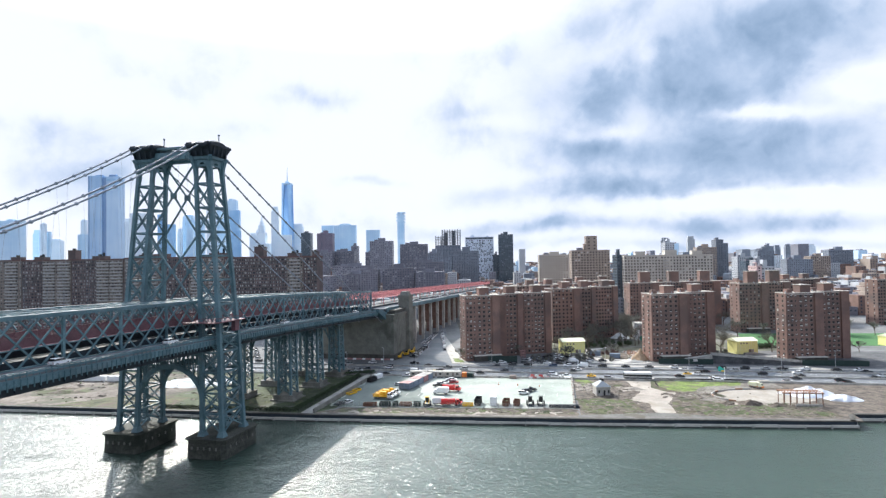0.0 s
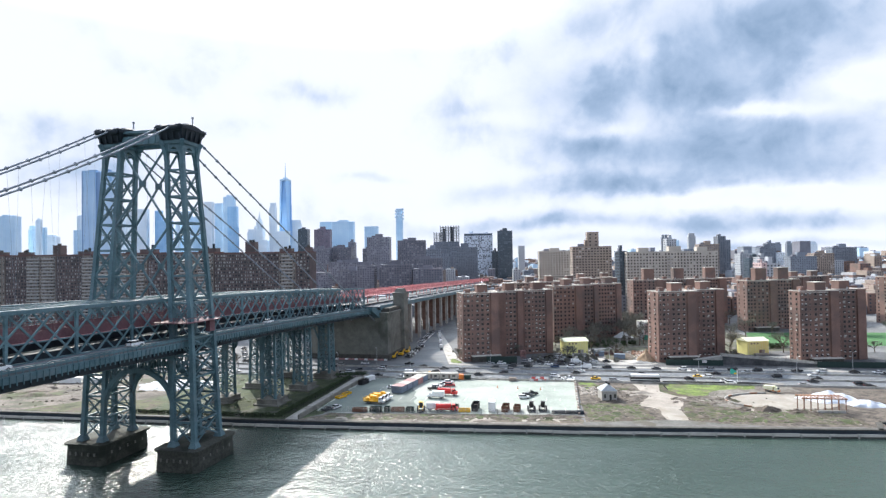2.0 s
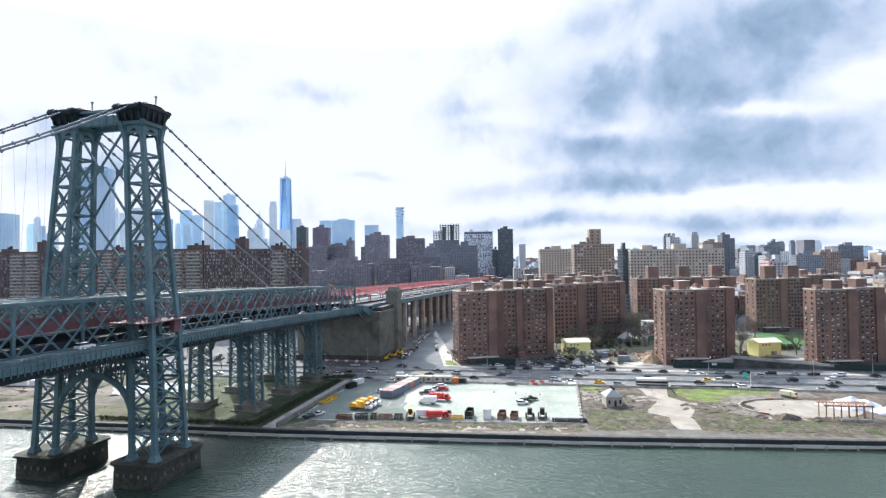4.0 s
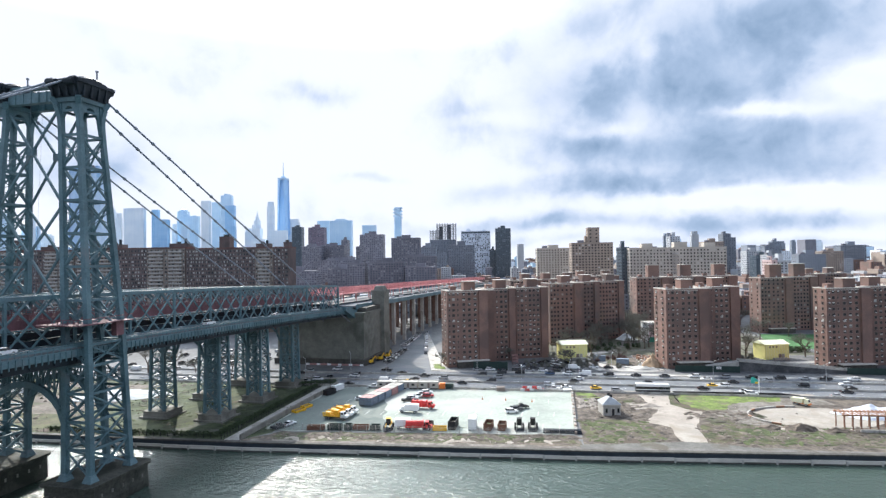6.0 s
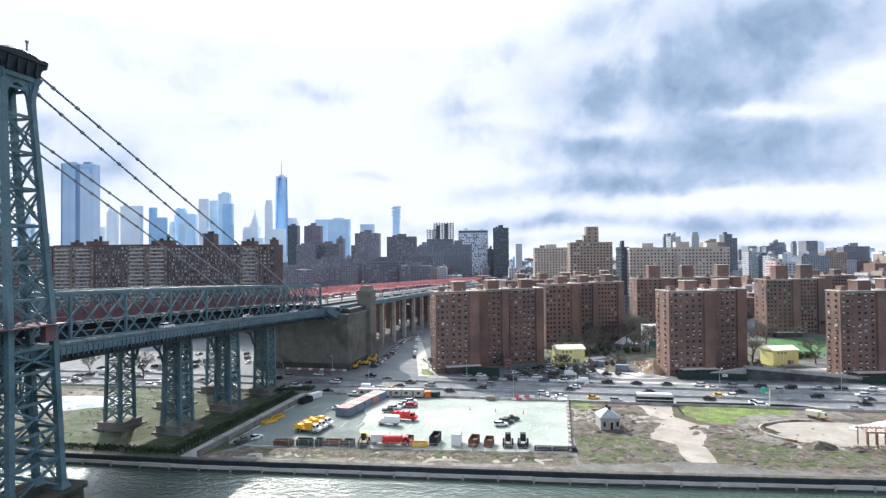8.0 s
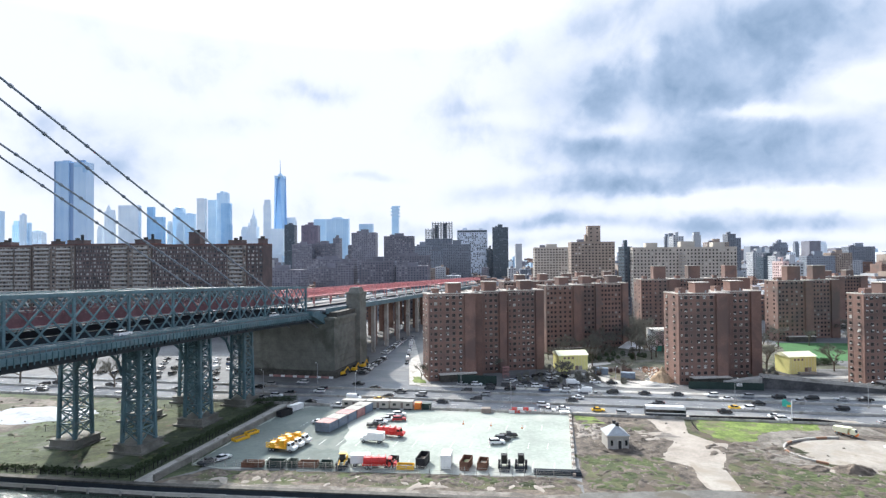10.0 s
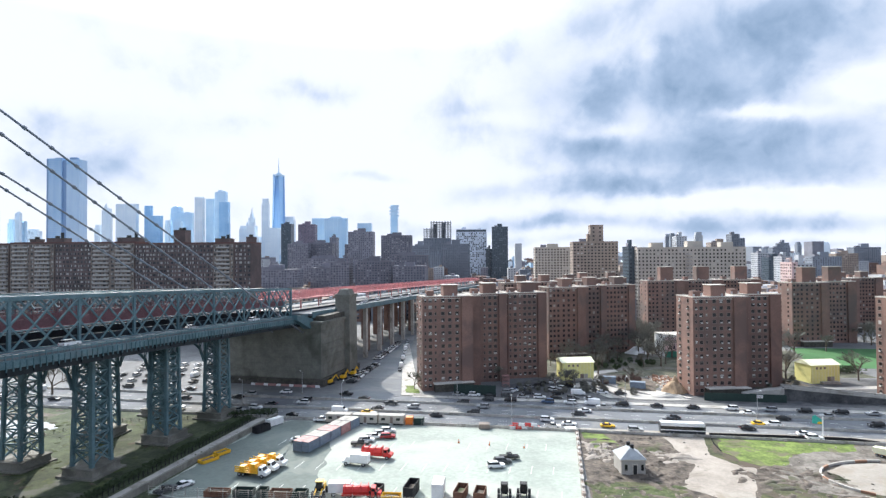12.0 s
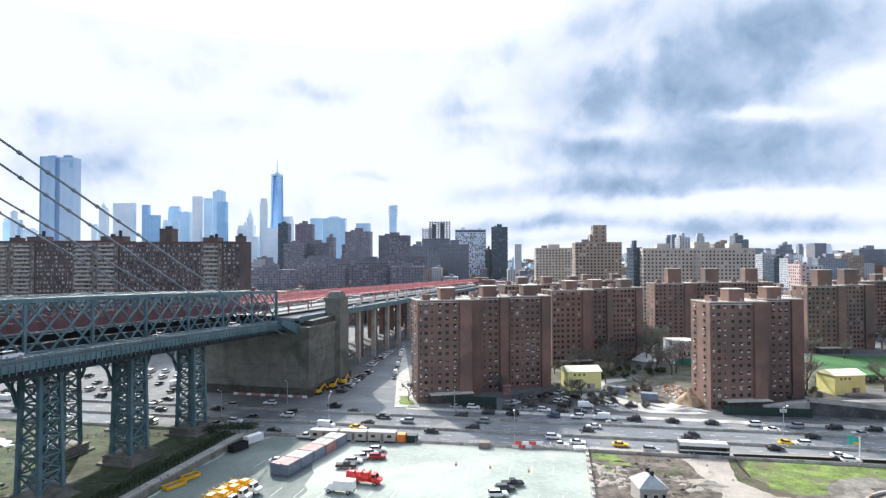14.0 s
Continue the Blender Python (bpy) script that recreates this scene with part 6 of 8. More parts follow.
# ---- vehicles ----
PAINTS = {
    "black": mat("black_car_paint", (0.018, 0.019, 0.021), 0.25, 0.0, 0.1, 1, 3, 0.0, spec=0.6),
    "dark grey": mat("dark_grey_car_paint", (0.06, 0.065, 0.07), 0.3, 0.2, 0.1, 1, 3, 0.0),
    "silver": mat("silver_car_paint", (0.42, 0.43, 0.44), 0.3, 0.4, 0.1, 1, 3, 0.0),
    "white": mat("white_car_paint", (0.80, 0.80, 0.79), 0.3, 0.0, 0.05, 1, 3, 0.0),
    "yellow": mat("taxi_paint", (0.80, 0.47, 0.03), 0.3, 0.0, 0.05, 1, 3, 0.0),
    "red": mat("red_car_paint", (0.38, 0.03, 0.035), 0.3, 0.0, 0.05, 1, 3, 0.0),
    "blue": mat("blue_car_paint", (0.05, 0.09, 0.17), 0.3, 0.0, 0.05, 1, 3, 0.0),
}
LAMP_RED = mat("tail_lamp_plastic", (0.35, 0.02, 0.02), 0.3, 0.0, 0.05, 1, 3, 0.0)
LAMP_CLEAR = mat("head_lamp_plastic", (0.7, 0.7, 0.68), 0.2, 0.0, 0.05, 1, 3, 0.0)


def extrude(profile, w, w_top=None, z_mid=None):
    """A side outline (x, z) pulled across y; above z_mid it narrows to w_top."""
    n = len(profile)
    vs = []
    for s in (-1, 1):
        for x, z in profile:
            k = w if z_mid is None or z <= z_mid else w_top
            vs.append((x, s * k / 2, z))
    fs = [tuple(range(n)), tuple(range(2 * n - 1, n - 1, -1))] + [(i, n + i, n + (i + 1) % n, (i + 1) % n) for i in range(n)]
    return vs, fs


def make_wheel(r=0.34, w=0.24):
    return MB().tube((0, -w / 2, 0), (0, w / 2, 0), r, 12).tube((0, -w / 2 - 0.01, 0), (0, w / 2 + 0.01, 0), r * 0.55, 8, mi=1)


WHEEL = make_wheel().data("wheel", [M["black"], M["metal"]])
BIGWHEEL = make_wheel(0.52, 0.34).data("big_wheel", [M["black"], M["metal"]])


def wheels(car, xs, y, r=0.34, data=None):
    for x in xs:
        for s in (-1, 1):
            w = new("wheel", data or WHEEL)
            w.parent = car
            w.matrix_basis = pose(x, s * y, r)


def make_car(kind, paint, lamps=True):
    car = thing("car", pose(0, 0, -500), "%s %s on the asphalt" % (paint, {"sedan": "saloon car", "suv": "sport utility car", "van": "delivery van", "pickup": "pickup truck"}[kind]), "car", "cars")
    P = PAINTS[paint]
    body = {"sedan": [(-2.3, 0.35), (2.25, 0.35), (2.35, 0.62), (2.2, 0.80), (1.0, 0.95), (-1.6, 1.0), (-2.25, 0.95), (-2.35, 0.6)],
            "suv": [(-2.3, 0.4), (2.3, 0.4), (2.4, 0.75), (2.2, 1.0), (1.1, 1.12), (-2.3, 1.15), (-2.4, 0.7)],
            "van": [(-2.8, 0.4), (2.8, 0.4), (2.9, 0.9), (2.5, 1.25), (1.9, 1.35), (-2.8, 1.35), (-2.85, 0.6)],
            "pickup": [(-2.7, 0.5), (2.6, 0.5), (2.7, 0.85), (2.5, 1.05), (1.2, 1.15), (-2.7, 1.15), (-2.75, 0.7)]}[kind]
    cab = {"sedan": [(1.0, 0.94), (0.35, 1.42), (-1.0, 1.45), (-1.75, 0.98)], "suv": [(1.1, 1.1), (0.5, 1.68), (-2.0, 1.7), (-2.3, 1.14)],
           "van": [(1.9, 1.33), (1.3, 2.2), (-2.75, 2.25), (-2.8, 1.33)], "pickup": [(1.2, 1.13), (0.6, 1.75), (-0.7, 1.77), (-0.85, 1.13)]}[kind]
    wd = 2.0 if kind == "van" else 1.82
    vs, fs = extrude(body, wd)
    shell = part("body", MB().add(vs, fs), P, car)
    vs, fs = extrude(cab, wd * 0.96, wd * 0.80, cab[0][1] + 0.1)
    part("cabin", MB().add(vs, fs), P if kind == "van" else M["carglass"], car, "" if kind == "van" else "dark car windows")
    top = cab[1][1]
    x0, x1 = cab[2][0] + 0.06, cab[1][0] - 0.04
    part("roof_panel", MB().box((x0 + x1) / 2, 0, top - 0.01, x1 - x0, wd * 0.80, 0.06), P, car)
    if kind == "van":
        part("windscreen", MB().add([(1.94, -0.85, 1.4), (1.94, 0.85, 1.4), (1.36, 0.75, 2.15), (1.36, -0.75, 2.15)], [(0, 1, 2, 3)]), M["carglass"], car)
    if kind == "pickup":
        part("load_bed", MB().box(-1.75, 0, 1.152, 1.7, 1.5, 0.02), M["black"], car)
    L = body[1][0]
    for s in (-1, 1) if lamps else ():
        part("headlight", MB().box(L + 0.03, s * 0.65, 0.66, 0.16, 0.35, 0.16), LAMP_CLEAR, shell, "clear lamp")
        part("tail_light", MB().box(-L - 0.04, s * 0.70, 0.72, 0.12, 0.25, 0.2), LAMP_RED, shell, "red lamp")
    wheels(car, (-L * 0.62, L * 0.62), wd / 2 - 0.1)
    return car


CARS = {}


def car_at(x, y, rot, kind, paint, z=None):
    key = (kind, paint, y < 345 and x > -120)
    if key not in CARS:
        CARS[key] = make_car(*key)
        CARS[key].matrix_basis = pose(x, y, (G + 0.05) if z is None else z, 0, 0, rot)
        return CARS[key]
    return copy_thing(CARS[key], pose(x, y, (G + 0.05) if z is None else z, 0, 0, rot))


rng = random.Random(11)
KINDS = ["sedan"] * 9 + ["suv"] * 12 + ["van"] + ["pickup"]
HUES = ["black"] * 8 + ["dark grey"] * 6 + ["silver"] * 4 + ["white"] * 7 + ["blue"]


def pick():
    """A kind of car and its paint; vans are white."""
    kind = rng.choice(KINDS)
    return (kind, "white") if kind == "van" else (kind, rng.choice(HUES))

for w, turn in ((2.8, 0), (6.5, 0), (10.3, 0), (15.9, 180), (19.8, 180), (23.8, 180), (29.4, 180), (34.6, 180)):
    s = -190 + rng.uniform(0, 20)
    while s < 200:
        x, y = R(s, w)
        if not (62 < s < 86 and w < 5):
            car_at(x, y, -5.45 + turn, *pick())
        s += rng.uniform(8, 15) if w > 34 and s > -10 else rng.uniform(24, 66)
# cars parked along the side street, noses to the viaduct
for x0, y0, x1, y1, n in ((-47.0, 356, -44.0, 397, 13), (-46.2, 414, -43.4, 470, 17)):
    for i in range(n):
        t = i / (n - 1)
        car_at(lerp(x0, x1, t) + rng.uniform(-0.3, 0.3), lerp(y0, y1, t), 160 + rng.uniform(-3, 3), rng.choice(("sedan", "suv")), rng.choice(("white", "white", "silver", "white", "silver", "dark grey", "black")))
for i in range(10):
    t = i / 9
    car_at(lerp(-29.2, -38.5, t), lerp(384, 480, t), 96 + rng.uniform(-2, 2), *((("van", "white") if i in (1, 3) else pick())))
# staff car park beyond the bridge
for r_ in range(4):
    for i in range(9):
        if rng.random() < 0.8:
            car_at(-175 + i * 7.2 + r_ * 1.1, 352 + r_ * 13, 84 + rng.uniform(-3, 3), *pick())
# yard of the apartment houses
for x, y, a in ((27, 346, 40), (31, 349, 40), (35, 352, 42), (24, 342, 38), (40, 345, 130), (44, 348, 130), (48, 352, 132), (52, 345, 130), (56, 349, 131), (38, 356, 40), (43, 359, 41), (60, 341, -5), (67, 340, -5), (50, 338.5, -5), (42, 338.8, -5), (30, 339, -5), (22, 339.5, -5), (13, 340.5, -5)):
    car_at(x, y, a, *pick())
for s, w in ((52, 6.3), (101, 16.1), (-30, 10.2)):
    x, y = R(s, w)
    car_at(x, y, -5.45, "sedan", "yellow")
# the lot
for x, y, a, k, p in ((-24, 272.5, 8, "pickup", "black"), (-22.8, 275.8, 8, "suv", "white"), (-21, 279, 8, "pickup", "white"), (-19.6, 282.2, 8, "suv", "silver"), (-18, 285.4, 8, "suv", "white"), (-17, 279.5, 8, "suv", "red"),
                      (-43.5, 275, 5, "sedan", "white"), (15.6, 257, 10, "suv", "white"), (17.4, 260.3, 10, "suv", "dark grey"), (19.4, 263.5, 10, "pickup", "black"), (-42.5, 296, 0, "pickup", "white"), (-60, 240, 60, "sedan", "white"), (-62.5, 236.5, 60, "pickup", "dark grey")):
    car_at(x, y, a, k, p, G + 0.06)
# cars on the bridge roadway and the viaduct
for u in (-60, -22, 48, 92, 128):
    m = BR @ pose(14.6, u, ztop(u) - 11.7, -math.degrees(math.atan(0.02 + 1.7e-4 * u)), 0, 90)
    copy_thing(CARS[("suv", "white", True)] if u != 92 else CARS[("sedan", "silver", True)], m)
for i in range(9):
    u = 212 + i * 21
    copy_thing(CARS[rng.choice([("suv", "white", False), ("sedan", "silver", False), ("suv", "white", True), ("sedan", "silver", True)])], BR @ pose(rng.choice((11.5, 14.5, 17.5)), u, 33.55 - 0.021 * (u - 204), 0, 0, 90))


def coach(x, y, rot):
    b = thing("coach", pose(x, y, G + 0.05, 0, 0, rot), "white and dark grey long distance coach on the road", "bus")
    vs, fs = extrude([(-6.6, 0.4), (6.6, 0.4), (6.7, 1.4), (6.4, 3.3), (6.1, 3.5), (-6.5, 3.5), (-6.7, 3.2), (-6.7, 0.7)], 2.55, 2.45, 3.0)
    part("body", MB().add(vs, fs), PAINTS["dark grey"], b)
    part("roof_panel", MB().box(-0.1, 0, 3.5, 12.6, 2.5, 0.14), M["white"], b, "white roof")
    for s in (-1, 1):
        part("window_band", MB().box(-0.2, s * 1.28, 1.55, 12.4, 0.06, 1.05), M["carglass"], b)
        part("white_stripe", MB().box(0, s * 1.29, 2.6, 13.1, 0.06, 0.92), M["white"], b)
        part("lower_stripe", MB().box(0, s * 1.28, 1.25, 13.1, 0.05, 0.3), M["white"], b)
    part("windscreen", MB().box(6.62, 0, 1.4, 0.14, 2.3, 1.6), M["carglass"], b)
    wheels(b, (-3.9, -2.7, 4.2), 1.1, 0.5, BIGWHEEL)


x, y = R(74, 2.9)
coach(x, y, -5.45)


def stake_truck(x, y, rot, bed, cab, label, tank=False):
    t = thing("truck", pose(x, y, G + 0.06, 0, 0, rot), label, "truck", "trucks in the lot")
    part("chassis", MB().box(0, 0, 0.6, 8.4, 0.9, 0.35), M["black"], t)
    vs, fs = extrude([(2.3, 0.7), (4.5, 0.7), (4.6, 1.5), (3.7, 1.75), (3.3, 2.7), (2.3, 2.75)], 2.3, 2.0, 2.0)
    cabin = part("cab", MB().add(vs, fs), cab, t)
    part("windscreen", MB().add([(3.72, -0.95, 1.8), (3.72, 0.95, 1.8), (3.36, 0.9, 2.6), (3.36, -0.9, 2.6)], [(0, 1, 2, 3)]), M["carglass"], cabin, "dark glass")
    for s in (-1, 1):
        part("side_window", MB().box(2.85, s * 1.06, 1.9, 0.8, 0.08, 0.6), M["carglass"], cabin, "dark glass")
    if tank:
        part("drum", MB().tube((-4.1, 0, 1.9), (1.8, 0, 1.9), 1.15, 12), bed, t)
        part("frame_rack", MB().box(-1.2, 0, 0.95, 6.4, 2.3, 0.35), bed, t)
        for k in range(4):
            part("hoop", MB().box(-3.8 + k * 1.8, 0, 0.9, 0.12, 2.45, 2.3), bed, t)
    else:
        part("bed_floor", MB().box(-1.2, 0, 1.0, 6.6, 2.4, 0.2), bed, t)
        for s in (-1, 1):
            part("stake_side", MB().box(-1.2, s * 1.15, 1.3, 6.6, 0.08, 0.28).box(-1.2, s * 1.15, 1.75, 6.6, 0.08, 0.28).box(-1.2, s * 1.15, 2.2, 6.6, 0.08, 0.28), bed, t)
            for k in range(6):
                part("stake", MB().box(-4.4 + k * 1.28, s * 1.17, 1.1, 0.12, 0.12, 1.5), bed, t)
        part("headboard", MB().box(2.05, 0, 1.1, 0.12, 2.4, 1.9), bed, t)
        for k in range(2):
            part("load_crate", MB().box(-2.8 + k * 3.2, 0, 1.2, 1.5, 1.6, 1.2 + 0.8 * k), bed, t)
    wheels(t, (-3.2, -2.1, 3.3), 1.0, 0.5, BIGWHEEL)


for i in range(3):
    stake_truck(-46.2 + i * 0.9, 247.8 + i * 3.6, -12, M["amber"], M["white"], "yellow stake-bed works truck with a white cab")
stake_truck(-17.2, 262.5, -8, M["scarlet"], M["scarlet"], "bright red tank truck parked in the lot", True)


def box_truck(x, y, rot, m, label):
    t = thing("utility_truck", pose(x, y, G + 0.06, 0, 0, rot), label, "truck", "trucks in the lot")
    part("chassis", MB().box(0, 0, 0.6, 7.0, 0.9, 0.35), M["black"], t)
    part("box", MB().box(-1.0, 0, 0.95, 5.0, 2.4, 2.2), m, t)
    vs, fs = extrude([(1.6, 0.6), (3.6, 0.6), (3.7, 1.3), (3.0, 1.5), (2.6, 2.3), (1.6, 2.35)], 2.2, 1.9, 1.7)
    part("cab", MB().add(vs, fs), M["white"], t)
    part("windscreen", MB().add([(3.02, -0.9, 1.55), (3.02, 0.9, 1.55), (2.66, 0.85, 2.2), (2.66, -0.85, 2.2)], [(0, 1, 2, 3)]), M["carglass"], t)
    wheels(t, (-2.3, 2.6), 0.95, 0.5, BIGWHEEL)


box_truck(-21.5, 256.8, 172, M["white"], "white utility truck beside the red truck")


# ---- things in the lot ----
def trailer(x, y, rot):
    t = thing("site_trailer", pose(x, y, G + 0.06, 0, 0, rot), "cream site office trailer with dark windows", "site trailer", "site office trailers")
    body = part("body", MB().box(0, 0, 0.5, 8.4, 2.9, 2.5), M["cream"], t)
    part("roof_panel", MB().box(0, 0, 3.0, 8.6, 3.1, 0.16), M["pale"], t)
    for k in (-2.6, 2.4):
        part("window", MB().box(k, -1.47, 1.5, 1.3, 0.08, 0.85), M["carglass"], body, "dark glass")
    part("door", MB().box(0.2, -1.47, 0.6, 0.9, 0.08, 2.0), M["frame"], body, "dull brown door")
    part("skirt", MB().box(0, 0, 0, 7.8, 2.5, 0.5), M["black"], t)
    part("steps", MB().box(0.2, -1.9, 0, 1.2, 0.8, 0.3).box(0.2, -1.7, 0.3, 1.2, 0.4, 0.25), M["metal"], t)


for x in (-36.3, -27.2, -18.3):
    trailer(x, 295.2 - (x + 36) * 0.03, -3)


def container(x, y, rot, L, m, label, h=2.6, w=2.5, lid=None):
    c = thing("container", pose(x, y, G + 0.06, 0, 0, rot), label, "container", "steel containers")
    n = int(L / 0.5)
    zig = [(-L / 2 + (i + e) * L / n, -w / 2 + (0.07 if e else 0.0)) for i in range(n) for e in (0, 0.45)] + [(L / 2, -w / 2)]
    zig += [(-x, -y) for x, y in zig]
    mb = MB().prism(zig, 0.12, h - 0.08)
    part("corrugated_body", mb, M[m], c)
    part("roof_panel", MB().box(0, 0, h - 0.08, L + 0.04, w + 0.04, 0.1), M[lid or m], c)
    for sx in (-1, 1):
        for sy in (-1, 1):
            part("corner_post", MB().box(sx * L / 2, sy * w / 2, 0, 0.2, 0.2, h), M[m], c)


M["bluegrey"] = mat("blue_grey_container_paint", (0.17, 0.21, 0.26), 0.6, 0.0, 0.2, 0.5, 2.0, 0.1)
M["dusty_red"] = mat("dusty_red_container_paint", (0.36, 0.19, 0.18), 0.7, 0.0, 0.3, 0.5, 2.0, 0.1)
for i, (m, lid) in enumerate((("bluegrey", "dusty_red"), ("bluegrey", "pale"), ("bluegrey", "dusty_red"), ("dusty_red", "pale"), ("bluegrey", "pale"))):
    for j in range(2):
        container(-40.2 + i * 1.75 + j * 2.6, 268.6 + i * 5.4 - j * 0.6, 73, 5.2, m, "%s steel storage container in a block" % {"bluegrey": "blue-grey", "dusty_red": "dusty red", "tan": "tan"}[m], 3.0, lid=lid)
container(-12.4, 295, 0, 2.2, "orange", "small orange storage container", 2.4)
container(-9.2, 295, 0, 3.0, "green_box", "dark green storage container", 2.2)
container(12.5, 291.5, 0, 3.2, "tan", "tan stacked pallets crate by the fence", 1.6)
container(40.0, 291.0, 0, 3.4, "white", "white flat box on the ground by the fence", 0.9)
container(2.0, 238.5, 88, 5.0, "white", "white box trailer body beside the fence", 3.6)


def skip(x, y, rot, m, label, L=5.0, h=1.7, w=2.3):
    """Open steel skip with a load."""
    s = thing("skip", pose(x, y, G + 0.06, 0, 0, rot), label, "skip", "open steel skips")
    part("base", MB().box(0, 0, 0.05, L, w, 0.15), M[m], s)
    for k in (-1, 1):
        part("side_wall", MB().box(0, k * w / 2, 0.1, L, 0.1, h), M[m], s)
        part("end_wall", MB().box(k * L / 2, 0, 0.1, 0.1, w, h), M[m], s)
        for q in range(5):
            part("rib", MB().box(-L / 2 + 0.4 + q * (L - 0.8) / 4, k * (w / 2 + 0.08), 0.1, 0.12, 0.1, h), M[m], s)
    part("load", MB().box(0, 0, 0.2, L - 0.2, w - 0.2, h * 0.55, 0, 0, 0.7), M["dirt"], s)


for x, y, r_, m, lab, L, h in ((-49.5, 235.5, 0, "rust", "rusty brown skip of rubble", 5.5, 1.3), (-43.2, 235.8, 0, "green_box", "dark green skip by the fence", 4.6, 1.6), (-38.8, 236.0, 0, "green_box", "small dark green skip", 2.2, 1.7),
                               (-34.6, 236.2, 0, "rust", "rusty frame of scrap metal", 5.0, 1.3), (-29.8, 236.0, 0, "green_box", "grey green skip by the fence", 3.0, 1.5),
                               (-12.6, 238.0, 80, "black", "plain black steel skip", 5.0, 1.8), (-8.6, 236.0, 0, "amber", "low orange-yellow steel skip", 4.4, 1.1), (-4.4, 239.0, 82, "black", "tall black steel skip", 6.0, 2.6),
                               (7.2, 238.0, 80, "rust", "tall rusty brown skip", 5.6, 2.2), (11.6, 237.8, 82, "rust", "dark rusty skip with scrap", 4.6, 2.0)):
    skip(x, y, r_, m, lab, L, h)


def loader(x, y, rot, m, label):
    """Wheel loader with bucket."""
    t = thing("wheel_loader", pose(x, y, G + 0.06, 0, 0, rot), label, "loader", "wheel loaders")
    part("engine_hood", MB().box(-1.3, 0, 1.1, 2.4, 1.8, 1.3, 0, 0, 0.9), M[m], t)
    part("cab", MB().box(0.4, 0, 1.3, 1.5, 1.6, 2.1, 0, 0, 0.9), M["carglass"], t)
    part("cab_roof", MB().box(0.4, 0, 3.4, 1.7, 1.7, 0.15), M[m], t)
    for s in (-1, 1):
        part("lift_arm", MB().beam((0.9, s * 0.7, 1.8), (3.2, s * 0.7, 0.7), 0.25, 0.35), M[m], t)
    part("bucket", MB().add(*extrude([(3.0, 0.2), (4.1, 0.15), (3.3, 0.5), (3.2, 1.2), (2.9, 1.1)], 2.7)), M["steel_dark"], t)
    for xx in (-1.5, 1.4):
        for s in (-1, 1):
            part("tyre", MB().tube((xx, s * 1.3 - 0.3, 0.75), (xx, s * 1.3 + 0.3, 0.75), 0.75, 14), M["black"], t)


loader(17.2, 238.5, -92, "black", "dark wheel loader parked by the fence")
loader(21.6, 238.8, -95, "black", "dark wheel loader with raised cab by the fence")
loader(-25.6, 237.4, -88, "amber", "yellow wheel loader parked by the fence")
box_truck(-20.0, 237.6, 4, M["white"], "white box truck behind the fence")
stake_truck(-15.6, 236.2, 5, M["scarlet"], M["scarlet"], "red crane truck with orange parts", True)


def pipes():
    p = thing("pipe_stack", pose(30.5, 234.4, G + 0.05, 0, 0, -2), "stack of long dark steel pipes on the lot", "pipes")
    for k in range(4):
        part("pipe", MB().tube((-6, -0.9 + k * 0.6, 0.3), (6, -0.9 + k * 0.6, 0.3), 0.28, 10), M["steel_dark"], p)
    for k in range(3):
        part("pipe", MB().tube((-5.8, -0.6 + k * 0.6, 0.82), (5.8, -0.6 + k * 0.6, 0.82), 0.28, 10), M["steel_dark"], p)


pipes()


def cone(x, y):
    c = thing("traffic_cone", pose(x, y, G + 0.05), "orange traffic cone standing on the lot", "cone", "traffic cones")
    part("cone_body", MB().tube((0, 0, 0.06), (0, 0, 1.1), 0.24, 10, 0.06), M["orange"], c)
    part("foot", MB().box(0, 0, 0, 0.6, 0.6, 0.07), M["black"], c)
    part("white_band", MB().tube((0, 0, 0.55), (0, 0, 0.8), 0.155, 10, 0.115), M["white"], c)


for x, y in ((4.9, 276.5), (14, 275), (24, 273)):
    cone(x, y)


def plastic_barrier(x, y, rot, m, z=0.0):
    b = thing("traffic_barrier", pose(x, y, G + 0.05 + z, 0, 0, rot), "%s plastic traffic barrier" % ("white" if m == "white" else "red"), "barrier", "red and white barriers")
    part("barrier_body", MB().add(*extrude([(-0.95, 0), (0.95, 0), (0.95, 0.25), (0.9, 0.95), (-0.9, 0.95), (-0.95, 0.25)], 0.55, 0.22, 0.3)), M[m], b)


for k in range(10):
    plastic_barrier(21.5 + (k % 5) * 2.0, 291.3 + 0.7 * (k // 5), -4, "scarlet" if k % 2 else "white")
for k in range(4):
    plastic_barrier(22.5 + k * 2, 291.65, -4, "white" if k % 2 else "scarlet", 0.95)
for k in range(16):
    plastic_barrier(-89 + k * 2.0, 349.6 - k * 0.26, -7, "dusty_red" if k % 3 else "white")

# edge of the lot: stacked blocks, posts and wire fence
for k in range(26):
    t = k / 25
    b = thing("concrete_block", pose(lerp(34.6, 41.6, t), lerp(233.5, 289, t), G + 0.05, 0, 0, rng.uniform(60, 100)), "%s concrete block along the lot's edge" % ("stained" if k % 3 else "pale"), "concrete block", "blocks along the lot")
    part("block_body", MB().box(0, 0, 0, 1.7, 0.8, 0.8 + 0.3 * (k % 2), 0, 0, 0.94), M["pale" if k % 3 else "tan"], b)
    part("lifting_loop", MB().box(0, 0, 0.8, 0.3, 0.06, 0.45), M["rust"], b)


